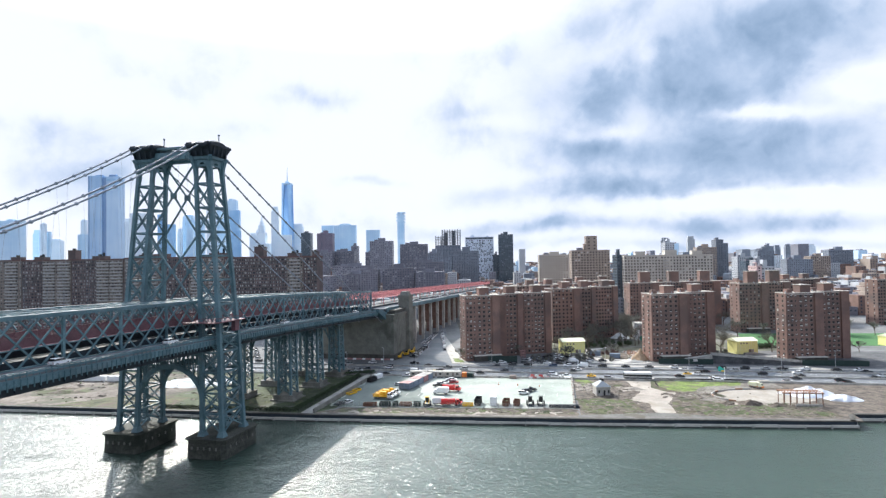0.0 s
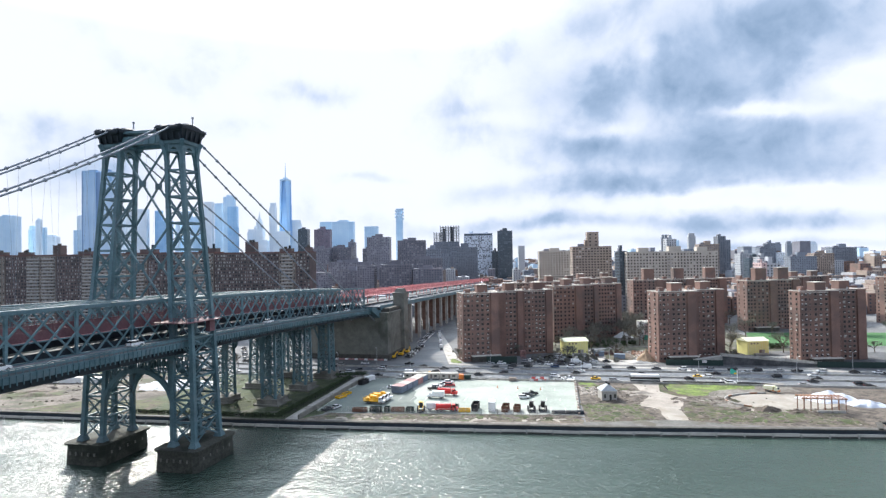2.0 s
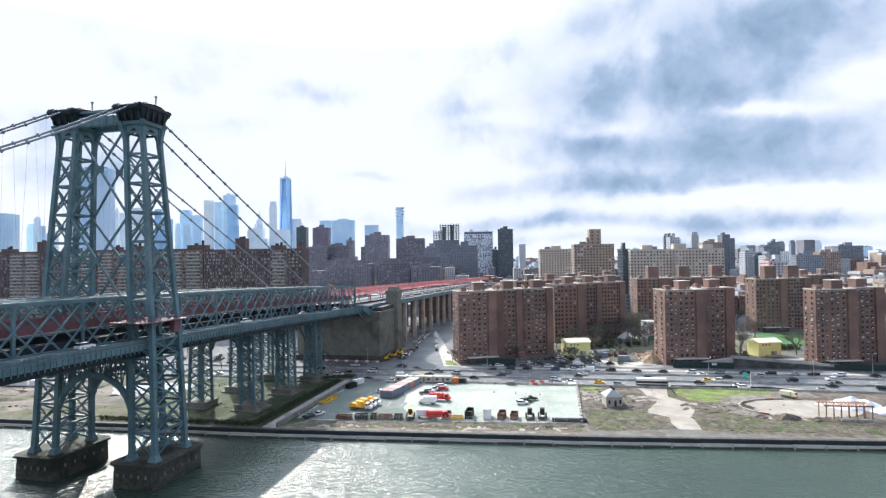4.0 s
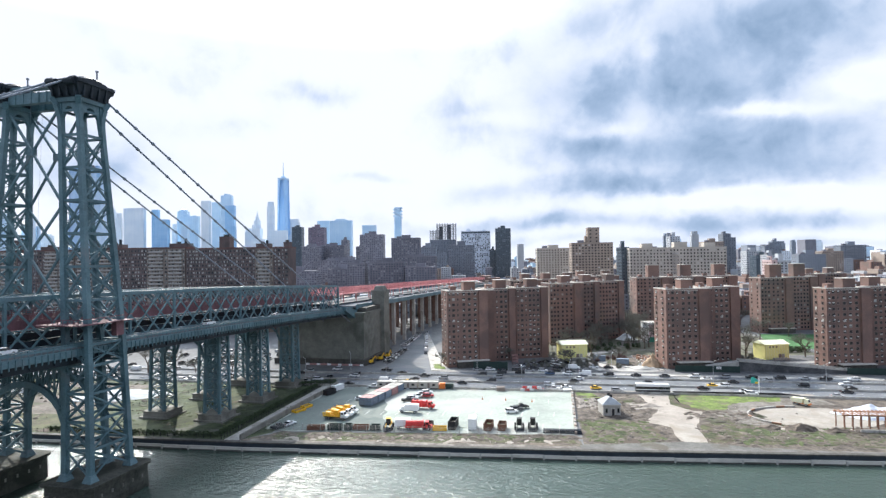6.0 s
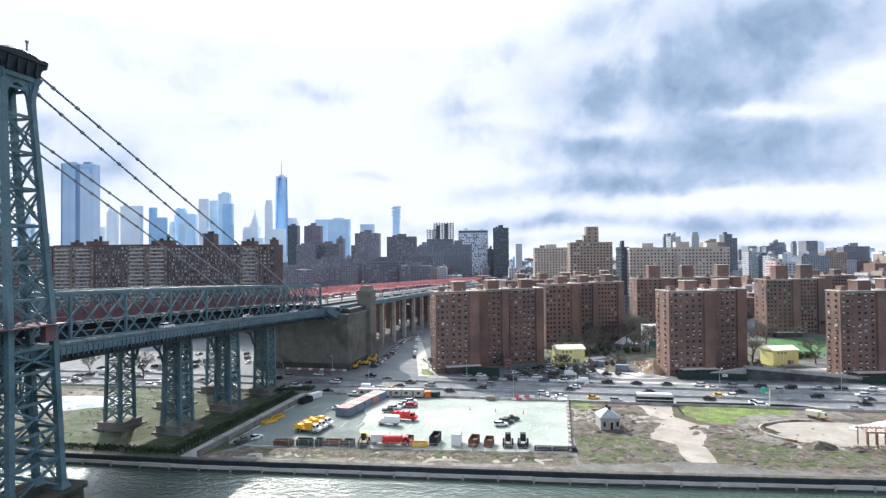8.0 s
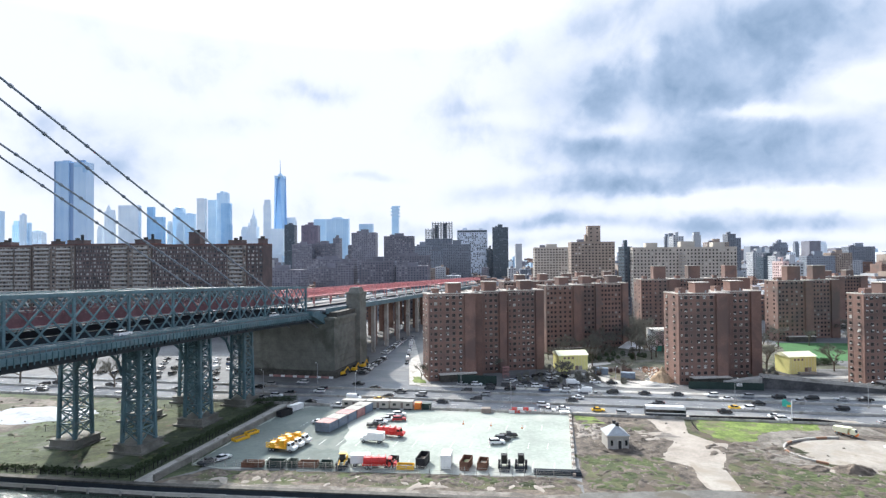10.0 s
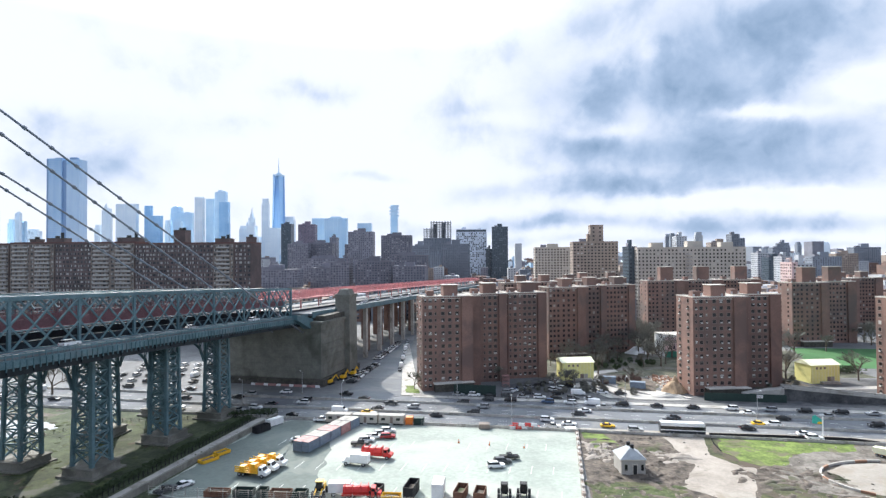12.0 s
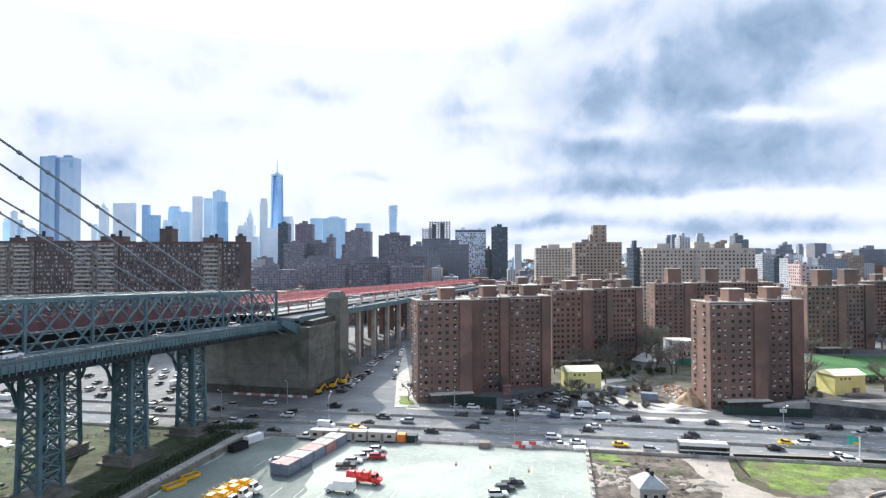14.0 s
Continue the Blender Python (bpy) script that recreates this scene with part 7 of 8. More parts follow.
def fence(name, pts, h, step, label, m="metal", rails=3, solid=0.0):
    f = thing(name, pose(0, 0, 0), label, "fence")
    for (ax, ay), (bx, by) in zip(pts, pts[1:]):
        L = math.hypot(bx - ax, by - ay)
        n = max(1, int(L / step))
        for i in range(n):
            p = Vector((lerp(ax, bx, i / n), lerp(ay, by, i / n), G))
            q = Vector((lerp(ax, bx, (i + 1) / n), lerp(ay, by, (i + 1) / n), G))
            part("post", MB().box(p.x, p.y, G, 0.12, 0.12, h), M[m], f)
            mb = MB()
            for r_ in range(rails):
                z = h * (r_ + 0.5) / rails
                mb.beam(p + Vector((0, 0, z)), q + Vector((0, 0, z)), 0.05)
            if solid:
                mb.beam(p + Vector((0, 0, solid / 2)), q + Vector((0, 0, solid / 2)), 0.05, solid)
            part("fence_panel", mb, M[m], f)
    return f


fence("lot_fence", [(-66, 235.0), (-20, 233.2), (25, 231.6), (33.5, 231.4)], 2.2, 3.0, "thin wire mesh fence along the lot", "concrete", 5)
fence("back_fence", [(-8, 292.6), (42, 289.0)], 2.0, 3.0, "thin wire fence behind the lot", "concrete", 4)
fence("path_fence", [(-76.5, 224.5), (-66.5, 296), (-62.5, 306)], 1.7, 1.6, "dark iron fence along the bridge path", "black", 3)
fence("bent_fence", [(-150, 230.5), (-110, 227.6), (-78, 225.4)], 1.4, 2.4, "dark iron fence behind the sea wall", "black", 2)
fence("leg_fence", [(-130, 262), (-118, 290), (-66, 300)], 1.4, 2.6, "dark iron fence behind the bridge legs", "black", 3)
fence("silt_fence", [(81.8, 288.2), (104, 287.0), (122, 285.6), (128, 282.5)], 0.9, 2.5, "black plastic silt fence round the lawn", "black", 1, 0.85)
fence("silt_fence", [(81.8, 288.2), (79.8, 280), (79.2, 273)], 0.7, 2.5, "black plastic silt fence beside the haul road", "black", 1, 0.6)
tagged(part("retaining_wall", MB().prism([(-70.4, 224), (-69.8, 224), (-59.2, 300), (-59.8, 300)], G, G + 1.7), M["stone"]), "low grey concrete wall along the path", "wall", "", "structure")


def hedge(name, x0, y0, x1, y1, w, h, n, label, m="bush", leaf=0.35, clumps=0):
    """Clipped evergreen hedge made of many leaf clumps."""
    r_ = random.Random(n)
    mb = MB()
    heads = [(r_.random(), r_.uniform(-w, w) / 2, r_.uniform(-w, w) / 2, r_.uniform(0.45, 1.0) * h) for i in range(clumps)]
    for i in range(n):
        t = r_.random()
        cx, cy = lerp(x0, x1, t) + r_.uniform(-w, w) / 2, lerp(y0, y1, t) + r_.uniform(-w, w) / 2
        cz = G + r_.uniform(0.1, h)
        if heads:
            # separate rounded bushes of unequal height
            t, ox, oy, hh = heads[i % clumps]
            f = r_.random()
            rad = hh * 0.55 * math.sqrt(max(0.0, 1 - (2 * f - 1) ** 2)) * r_.uniform(0.5, 1.1)
            ang = r_.uniform(0, 6.283)
            cx, cy, cz = lerp(x0, x1, t) + ox + rad * math.cos(ang), lerp(y0, y1, t) + oy + rad * math.sin(ang), G + 0.1 + f * hh
        for k in range(5):
            d = Vector((r_.gauss(0, 1), r_.gauss(0, 1), r_.gauss(0, 1))).normalized() * leaf
            e = d.orthogonal().normalized() * leaf * (0.7 if m == "bush" else 0.16)
            o = Vector((cx, cy, cz))
            mb.add([o + e, o + d, o - e, o - d * 0.4], [(0, 1, 2, 3)])
    return tagged(part(name, mb, M[m]), label, "hedge" if m == "bush" else "shrubs", "", "stuff")


M["redtwig"] = mat("reddish_bare_twigs", (0.16, 0.105, 0.09), 0.95, 0.0, 0.4, 0.4, 3.0, 0.0)
hedge("hedge", -79, 226.5, -68.5, 298, 2.2, 1.5, 1500, "dark evergreen hedge along the bridge path")
hedge("hedge", -140, 232, -80, 227.5, 2.0, 1.2, 900, "dark hedge behind the sea wall")
hedge("hedge", -78, 300, -62, 305, 3, 1.8, 500, "dark hedge by the bridge leg")
hedge("bare_shrub", 20, 345, 70, 343, 7, 2.6, 1500, "bare grey-brown shrubs over the dark yard", "twig", 0.75, 18)
hedge("bare_shrub", 24, 353, 60, 356, 6, 2.4, 1200, "bare twiggy shrubs between the parked cars", "twig", 0.75, 14)
hedge("bare_shrub", 64, 356, 84, 372, 9, 2.2, 900, "reddish bare shrubs in the planting bed", "redtwig", 0.7, 12)
hedge("bare_shrub", 128, 348, 150, 372, 10, 2.4, 1000, "bare shrubs beside the brick tower", "twig", 0.75, 12)
hedge("evergreen_shrub", 62, 394, 96, 410, 14, 3.0, 1300, "dark evergreen shrubs between the brick houses", "bush", 0.45, 26)
hedge("evergreen_shrub", 160, 386, 190, 392, 6, 3.0, 800, "dark shrubs by the sports field", "bush", 0.5)
hedge("evergreen_shrub", 118, 338, 172, 333, 3, 1.8, 600, "dark shrubs beside the ramp")


# ---- park side ----
def stone_hut():
    h = thing("stone_hut", pose(50.0, 257.5, G + 0.04, 0, 0, 4) @ Matrix.Diagonal((0.76, 0.76, 0.98, 1)), "small pale stone hut with grey hipped roof and dark chimneys", "hut")
    wall = part("wall", MB().box(0, 0, 0, 8.0, 8.4, 3.7), M["pale"], h)
    part("cornice", MB().box(0, 0, 3.7, 8.7, 9.1, 0.3), M["coping"], h)
    part("roof", MB().box(0, 0, 4.0, 8.9, 9.3, 2.2, 0, 0, 0.08, 0.35), M["slate"], h, "grey hipped roof")
    for k, (x, y) in enumerate(((0.1, 1.6), (0.5, -1.1))):
        part("chimney", MB().box(x, y, 5.2, 1.0, 1.0, 1.7).box(x, y, 6.9, 1.2, 1.2, 0.2), M["black"], h, "black chimney stack")
    part("door", MB().box(0.6, -4.2, 0, 1.2, 0.14, 2.5), M["black"], wall, "dark open doorway")
    part("door_frame", MB().box(0.6, -4.18, 2.5, 1.7, 0.2, 0.25).box(-0.15, -4.18, 0, 0.2, 0.2, 2.5).box(1.35, -4.18, 0, 0.2, 0.2, 2.5), M["coping"], h)
    for x in (-2.4, 3.0):
        part("window", MB().box(x, -4.2, 1.1, 0.9, 0.12, 1.5), M["carglass"], wall, "dark window")
    part("window", MB().box(4.0, -1.5, 1.1, 0.12, 0.9, 1.5), M["carglass"], h)
    part("window", MB().box(4.0, 1.9, 1.1, 0.12, 0.9, 1.5), M["carglass"], h)


stone_hut()


def mound(name, x, y, rx, ry, h, m, label, seed, n=26, rough=0.35):
    """An uneven heap."""
    r_ = random.Random(seed)
    bm = bmesh.new()
    rows = 9
    vs = []
    for i in range(rows):
        f = i / (rows - 1)
        ring = []
        for k in range(n):
            a = 2 * math.pi * k / n
            q = 1 + rough * (noise.noise(Vector((math.cos(a) * 1.7 + seed, math.sin(a) * 1.7, f * 2.0))))
            z = h * (1 - f) ** 0.8 * (1 + 0.5 * noise.noise(Vector((math.cos(a) * 3 * f, math.sin(a) * 3 * f, seed * 1.3))))
            ring.append(bm.verts.new((x + rx * f * q * math.cos(a), y + ry * f * q * math.sin(a), G - 0.02 + max(0.0, z) * (1 if i < rows - 1 else 0) + r_.uniform(0, 0.04))))
        vs.append(ring)
    for i in range(rows - 1):
        for k in range(n):
            bm.faces.new((vs[i][k], vs[i + 1][k], vs[i + 1][(k + 1) % n], vs[i][(k + 1) % n]))
    me = bpy.data.meshes.new(name)
    bm.to_mesh(me)
    bm.free()
    me.materials.append(M[m])
    return tagged(new(name, me), label, "heap")


M["tansand"] = mat("tan_heap_sand", (0.36, 0.26, 0.17), 0.95, 0.0, 0.25, 0.4, 1.5, 0.5)
mound("sheeted_mound", 138, 258, 11, 7, 3.4, "tarp", "large heap covered with white plastic sheeting", 3)
mound("sheeted_mound", 147, 249, 7, 4.5, 2.2, "tarp", "low heap under torn white sheeting", 4)
mound("earth_heap", 106, 240.5, 5.5, 3.2, 2.2, "dirt", "heap of brown earth", 5)
mound("earth_heap", 97.5, 241.5, 4, 2.2, 1.2, "dirt", "low heap of brown earth and rubble", 6)
mound("earth_heap", 116, 238.5, 4, 2.4, 1.2, "dirt", "heap of brown earth by the frame", 7)
mound("sand_heap", 67, 268, 5, 3, 1.0, "gravel", "low sandy heap by the haul road", 8)
mound("earth_heap", 60, 276, 7, 5, 0.9, "dirt", "churned earth beside the hut", 9)
mound("sand_heap", 90, 346, 4.5, 5, 6.0, "tansand", "orange-tan heap of sand at the building's foot", 10)
mound("rubble_heap", 85, 337, 7, 3, 1.6, "pale", "heap of pale rubble and rags", 12)
mound("earth_heap", 98, 256.5, 4, 2, 1.0, "dirt", "reddish earth bank by the circle", 13)
mound("earth_heap", 76, 352, 8, 5, 1.2, "dirt", "brown planting mound in the yard", 14)


def rubble(name, outline_fn, count, m, label, seed, s0=0.2, s1=0.8):
    """Loose stones and scraps strewn on the ground."""
    r_ = random.Random(seed)
    mb = MB()
    for i in range(count):
        x, y = outline_fn(r_)
        s = r_.uniform(s0, s1)
        mb.box(x, y, G, s * r_.uniform(0.6, 1.8), s, s * r_.uniform(0.3, 0.8), r_.uniform(0, 180), 0, r_.uniform(0.4, 0.9))
    return tagged(part(name, mb, M[m]), label, "rubble", "", "stuff")


def churned(name, spots, m, label, seed):
    """Low humps and ruts of worked earth: for each spot a plan box, a number and a height."""
    r_ = random.Random(seed)
    mb = MB()
    for x0, y0, x1, y1, count, top in spots:
        for i in range(count):
            cx, cy, a = r_.uniform(x0, x1), r_.uniform(y0, y1), r_.uniform(0, 3.14)
            rx, ry, h = r_.uniform(0.8, 3.2), r_.uniform(0.5, 1.3), r_.uniform(0.25, 1.0) * top
            vs, n = [], 9
            for f, z in ((1.0, -0.05), (0.62, 0.6), (0.25, 1.0)):
                for k in range(n):
                    t = 2 * math.pi * k / n
                    q = f * r_.uniform(0.75, 1.25)
                    px, py = rx * q * math.cos(t), ry * q * math.sin(t)
                    vs.append((cx + px * math.cos(a) - py * math.sin(a), cy + px * math.sin(a) + py * math.cos(a), G + 0.05 + h * z * r_.uniform(0.8, 1.1)))
            fs = [(j * n + k, j * n + (k + 1) % n, (j + 1) * n + (k + 1) % n, (j + 1) * n + k) for j in range(2) for k in range(n)] + [tuple(range(2 * n, 3 * n))]
            mb.add(vs, fs)
    return tagged(part(name, mb, M[m], smooth=True), label, "earth", "", "stuff")


churned("churned_earth", ((38, 226, 60, 250, 60, 0.35), (44, 252, 63, 284, 110, 0.55), (74, 224, 131, 244, 130, 0.35), (76, 250, 96, 262, 40, 0.4), (-58, 227, 34, 231.5, 150, 0.4)), "mud", "churned brown earth in low humps", 31)
churned("weedy_hump", ((38, 226, 60, 248, 60, 0.3), (78, 224, 131, 242, 110, 0.3), (-58, 227, 34, 231, 90, 0.3), (-136, 232, -80, 295, 110, 0.35)), "weeds", "weedy green humps on the rough ground", 32)
churned("earth_furrow", ((-260, 245, -125, 305, 160, 0.7), (80, 246, 100, 254, 30, 0.5)), "sand", "rough furrows on the sandy site", 33)
churned("pale_spoil", ((42, 262, 48, 280, 26, 0.6), (98, 239, 122, 243, 26, 0.5), (60, 264, 68, 272, 12, 0.4), (-58, 224, 34, 230, 26, 0.25)), "gravel", "pale spoil and broken stone in small heaps", 34)
rubble("loose_stones", lambda r_: (r_.uniform(38, 132), r_.uniform(224, 246)), 220, "gravel", "loose clods and stones on the bare ground", 21, 0.1, 0.35)
rubble("loose_stones", lambda r_: (r_.uniform(-60, 34), r_.uniform(224, 232)), 160, "gravel", "loose clods on the verge", 22, 0.1, 0.35)
rubble("pale_scraps", lambda r_: (r_.uniform(40, 130), r_.uniform(222, 285)), 70, "gravel", "pale scraps and broken concrete", 23, 0.2, 0.7)
rubble("pale_scraps", lambda r_: (38 + r_.gauss(0, 2.5) + 8, 270 + r_.gauss(0, 5)), 80, "gravel", "broken concrete beside the hut", 24, 0.2, 0.8)
rubble("site_scraps", lambda r_: (r_.uniform(-260, -120), r_.uniform(240, 305)), 90, "dirt", "clods and scraps on the sandy site", 25, 0.3, 0.9)
rubble("weed_clumps", lambda r_: (r_.uniform(-140, -66), r_.uniform(228, 300)), 120, "weeds", "low dark weeds under the bridge", 26, 0.15, 0.4)


def steel_frame():
    f = thing("pavilion_frame", pose(125.5, 238.5, G, 0, 0, -3) @ Matrix.Diagonal((0.9, 0.9, 0.85, 1)), "rust-red pavilion frame of posts and beams", "frame")
    for i in range(7):
        for j in range(2):
            part("post", MB().box(-8 + i * 2.7, j * 5.5, 0, 0.3, 0.3, 5.6), M["rust"], f)
    for j in range(2):
        part("beam", MB().box(0, j * 5.5, 5.6, 17.6, 0.4, 0.5), M["timber"], f)
    for i in range(13):
        part("rafter", MB().box(-8.2 + i * 1.36, 2.75, 6.1, 0.2, 7.0, 0.3), M["timber"], f)
    part("bench_wall", MB().box(2, -1.2, 0, 11, 0.5, 1.1), M["concrete"], f)


steel_frame()


def arc_wall():
    w = thing("arc_wall", pose(118, 254, G), "low curved concrete kerb wall round the sandy circle", "wall")
    for i in range(14):
        a0, a1 = radians(90 + i * 9.5), radians(90 + (i + 1) * 9.5)
        p, q = Vector((21.5 * math.cos(a0), 13.4 * math.sin(a0), 0.35)), Vector((21.5 * math.cos(a1), 13.4 * math.sin(a1), 0.35))
        part("kerb_length", MB().beam(p, q, 0.5, 0.6), M["timber" if i % 4 == 1 else "concrete"], w)


arc_wall()


def excavator(x, y, rot, label):
    e = thing("excavator", pose(x, y, G + 0.1, 0, 0, rot) @ Matrix.Scale(0.85, 4), label, "excavator", "excavators")
    for s in (-1, 1):
        part("track", MB().add(*[(lambda v, f: ([(p[0], p[1] + s * 1.15, p[2]) for p in v], f))(*extrude([(-2.0, 0.2), (-1.7, 0), (1.7, 0), (2.0, 0.2), (1.9, 0.8), (-1.9, 0.8)], 0.55))][0]), M["black"], e)
    part("house", MB().box(-0.5, 0, 0.95, 3.2, 2.6, 1.4, 0, 0, 0.92), M["amber"], e)
    part("cab", MB().box(0.5, 0.7, 1.4, 1.4, 1.1, 1.8, 0, 0, 0.88), M["carglass"], e)
    part("boom", MB().beam((1.0, -0.2, 1.9), (4.2, -0.2, 4.2), 0.4, 0.55), M["amber"], e)
    part("stick", MB().beam((4.2, -0.2, 4.2), (6.0, -0.2, 1.8), 0.3, 0.4), M["amber"], e)
    part("bucket", MB().add(*extrude([(5.6, 1.8), (6.3, 1.6), (6.4, 0.8), (5.8, 0.6), (5.3, 1.0)], 0.9)), M["steel_dark"], e)




def dumper(x, y, rot):
    """Site dump truck with a tall tipping body."""
    t = thing("dump_truck", pose(x, y, G + 0.1, 0, 0, rot) @ Matrix.Scale(0.8, 4), "cream and orange site dump truck on packed earth", "dump truck")
    part("chassis", MB().box(0, 0, 0.7, 7.2, 1.2, 0.5), M["orange"], t)
    part("tipping_body", MB().add(*extrude([(-4.0, 1.9), (-3.2, 1.1), (0.9, 1.1), (1.3, 3.1), (1.9, 3.4), (-3.9, 3.0)], 2.8)), M["cream_roof"], t)
    part("cab", MB().add(*extrude([(1.5, 1.0), (3.6, 1.0), (3.6, 1.9), (3.1, 3.0), (1.6, 3.0)], 2.2, 2.0, 2.0)), M["cream_roof"], t)
    part("windscreen", MB().add([(3.62, -0.95, 1.9), (3.62, 0.95, 1.9), (3.16, 0.9, 2.9), (3.16, -0.9, 2.9)], [(0, 1, 2, 3)]), M["carglass"], t)
    part("bumper", MB().box(3.7, 0, 0.6, 0.4, 2.3, 0.7), M["orange"], t)
    wheels(t, (-2.6, -1.2, 2.6), 1.15, 0.52, BIGWHEEL)


dumper(122.0, 270.5, -52)
excavator(-55.5, 352.5, 60, "yellow excavator by the anchorage wall")
excavator(-52, 363, 75, "yellow excavator parked by the anchorage")
excavator(-49.5, 372, 80, "yellow excavator under the viaduct edge")


def yellow_shed(x, y, rot, L, W, h):
    s = thing("yellow_shed", pose(x, y, G + 0.05, 0, 0, rot), "pale yellow metal shed with cream gable roof", "shed", "yellow sheds")
    wall = part("wall", MB().box(L / 2, W / 2, 0, L, W, h), M["yellow"], s)
    ov = 0.5
    mb = MB()
    vs = [(-ov, -ov, h - 0.1), (L + ov, -ov, h - 0.1), (L + ov, W + ov, h - 0.1), (-ov, W + ov, h - 0.1), (-ov, W / 2, h + 1.7), (L + ov, W / 2, h + 1.7)]
    mb.add(vs, [(0, 1, 5, 4), (2, 3, 4, 5), (0, 4, 3), (1, 2, 5), (3, 2, 1, 0)])
    part("roof", mb, M["cream_roof"], s)
    for k in range(int(L / 1.5)):
        part("panel_seam", MB().box(0.8 + k * 1.5, -0.03, 0, 0.08, 0.08, h - 0.2), M["cream_roof"], s)
    part("door", MB().box(L * 0.62, -0.05, 0, 1.6, 0.14, 2.8), M["frame"], wall, "dark door")
    part("door", MB().box(L * 0.75, -0.05, 0, 1.6, 0.14, 2.8), M["concrete"], wall, "grey door")
    for k in range(3):
        part("vent", MB().box(L * (0.2 + 0.14 * k), -0.05, h - 1.9, 0.9, 0.12, 0.9), M["frame"], wall, "dark vent")
    part("platform", MB().box(L * 0.6, -1.1, 0, L * 0.6, 2.0, 0.9), M["concrete"], s)


yellow_shed(47.5, 365.0, 10, 14.3, 9.5, 8.0)
yellow_shed(153.5, 364.0, 12, 13.8, 9.5, 8.0)
yellow_shed(262, 392, 8, 16, 10, 6.2)


def mural_hall():
    b = thing("mural_hall", pose(111, 428, G, 0, 0, 6) @ Matrix.Diagonal((0.7, 0.8, 0.85, 1)), "white hall with a pink and green painted gable wall", "hall")
    part("wall", MB().box(9, 8, -1, 18, 16, 15), M["white"], b)
    part("roof", MB().box(9, 8, 14, 18.6, 16.6, 0.5), M["coping"], b)
    part("painted_panel", MB().box(9, -0.06, 4, 16.6, 0.1, 9), mat("pink_wall_paint", (0.62, 0.46, 0.47), 0.8, 0, 0.2, 0.3, 1, 0), b, "pale pink painted panel")
    part("painted_panel", MB().box(9, -0.06, 0, 16.6, 0.1, 3.9), mat("green_wall_paint", (0.06, 0.24, 0.18), 0.8, 0, 0.2, 0.3, 1, 0), b, "green painted band")
    for k in range(3):
        part("painted_bar", MB().box(5 + k * 3.2, -0.14, 5.4, 1.8, 0.06, 3.4 - k * 0.5, 0, 0, 0.3, 1), M["black"], b, "dark painted shape")


mural_hall()


def hoarding(x0, y0, x1, y1, h, label):
    f = thing("hoarding", pose(0, 0, G), label, "hoarding", "green hoardings")
    L = math.hypot(x1 - x0, y1 - y0)
    n = int(L / 2.4)
    a = math.degrees(math.atan2(y1 - y0, x1 - x0))
    for i in range(n):
        t = (i + 0.5) / n
        part("board", MB().box(lerp(x0, x1, t), lerp(y0, y1, t), 0, L / n - 0.04, 0.1, h, a), M["green_box"], f)
        part("post", MB().box(lerp(x0, x1, i / n), lerp(y0, y1, i / n) + 0.15, 0, 0.12, 0.12, h + 0.1), M["green_box"], f)
    return f


hoarding(97, 332.5, 126, 330.0, 3.0, "dark green site hoarding before the brick tower")
hoarding(0, 337.5, 17, 335.8, 4.0, "dark green hoarding at the brick tower's foot")
hoarding(172, 326.2, 205, 323.4, 3.0, "dark green site hoarding by the far tower")
sg = thing("site_notice", pose(116.5, 330.55, G + 1.6, 0, 0, -5), "small white notice board on the green hoarding", "sign")
part("board", MB().box(0, -0.08, 0, 2.2, 0.08, 1.2), M["white"], sg)
for k in range(3):
    part("text_bar", MB().box(0, -0.13, 0.25 + k * 0.3, 1.6, 0.02, 0.12), M["frame"], sg)


def ramp():
    r_ = thing("foot_ramp", pose(0, 0, 0), "long grey pedestrian ramp with dark retaining wall", "ramp")
    a, b = Vector((127, 333.5, 0)), Vector((186, 326.0, 0))
    d = (b - a).normalized()
    nr = Vector((-d.y, d.x, 0)) * 4.0
    vs = []
    for p, z in ((a, 7.6), (b, G + 0.4)):
        vs += [(p.x, p.y, G - 0.2), (p.x + nr.x, p.y + nr.y, G - 0.2), (p.x + nr.x, p.y + nr.y, z), (p.x, p.y, z)]
    part("ramp_body", MB().add(vs, [(0, 3, 2, 1), (4, 5, 6, 7), (0, 4, 7, 3), (1, 2, 6, 5), (3, 7, 6, 2), (0, 1, 5, 4)]), M["tar"], r_)
    for off in (0.0, 1.0):
        o = nr * off
        part("parapet", MB().beam((a.x + o.x, a.y + o.y, 8.1), (b.x + o.x, b.y + o.y, G + 0.9), 0.3, 1.0), M["concrete"], r_)
    c = Vector((113, 335.5, 0))
    vs = []
    for p, z in ((c, G + 2.0), (a, 7.6)):
        vs += [(p.x, p.y, G - 0.2), (p.x + nr.x, p.y + nr.y, G - 0.2), (p.x + nr.x, p.y + nr.y, z), (p.x, p.y, z)]
    part("ramp_landing", MB().add(vs, [(0, 3, 2, 1), (4, 5, 6, 7), (0, 4, 7, 3), (1, 2, 6, 5), (3, 7, 6, 2), (0, 1, 5, 4)]), M["concrete"], r_)


ramp()


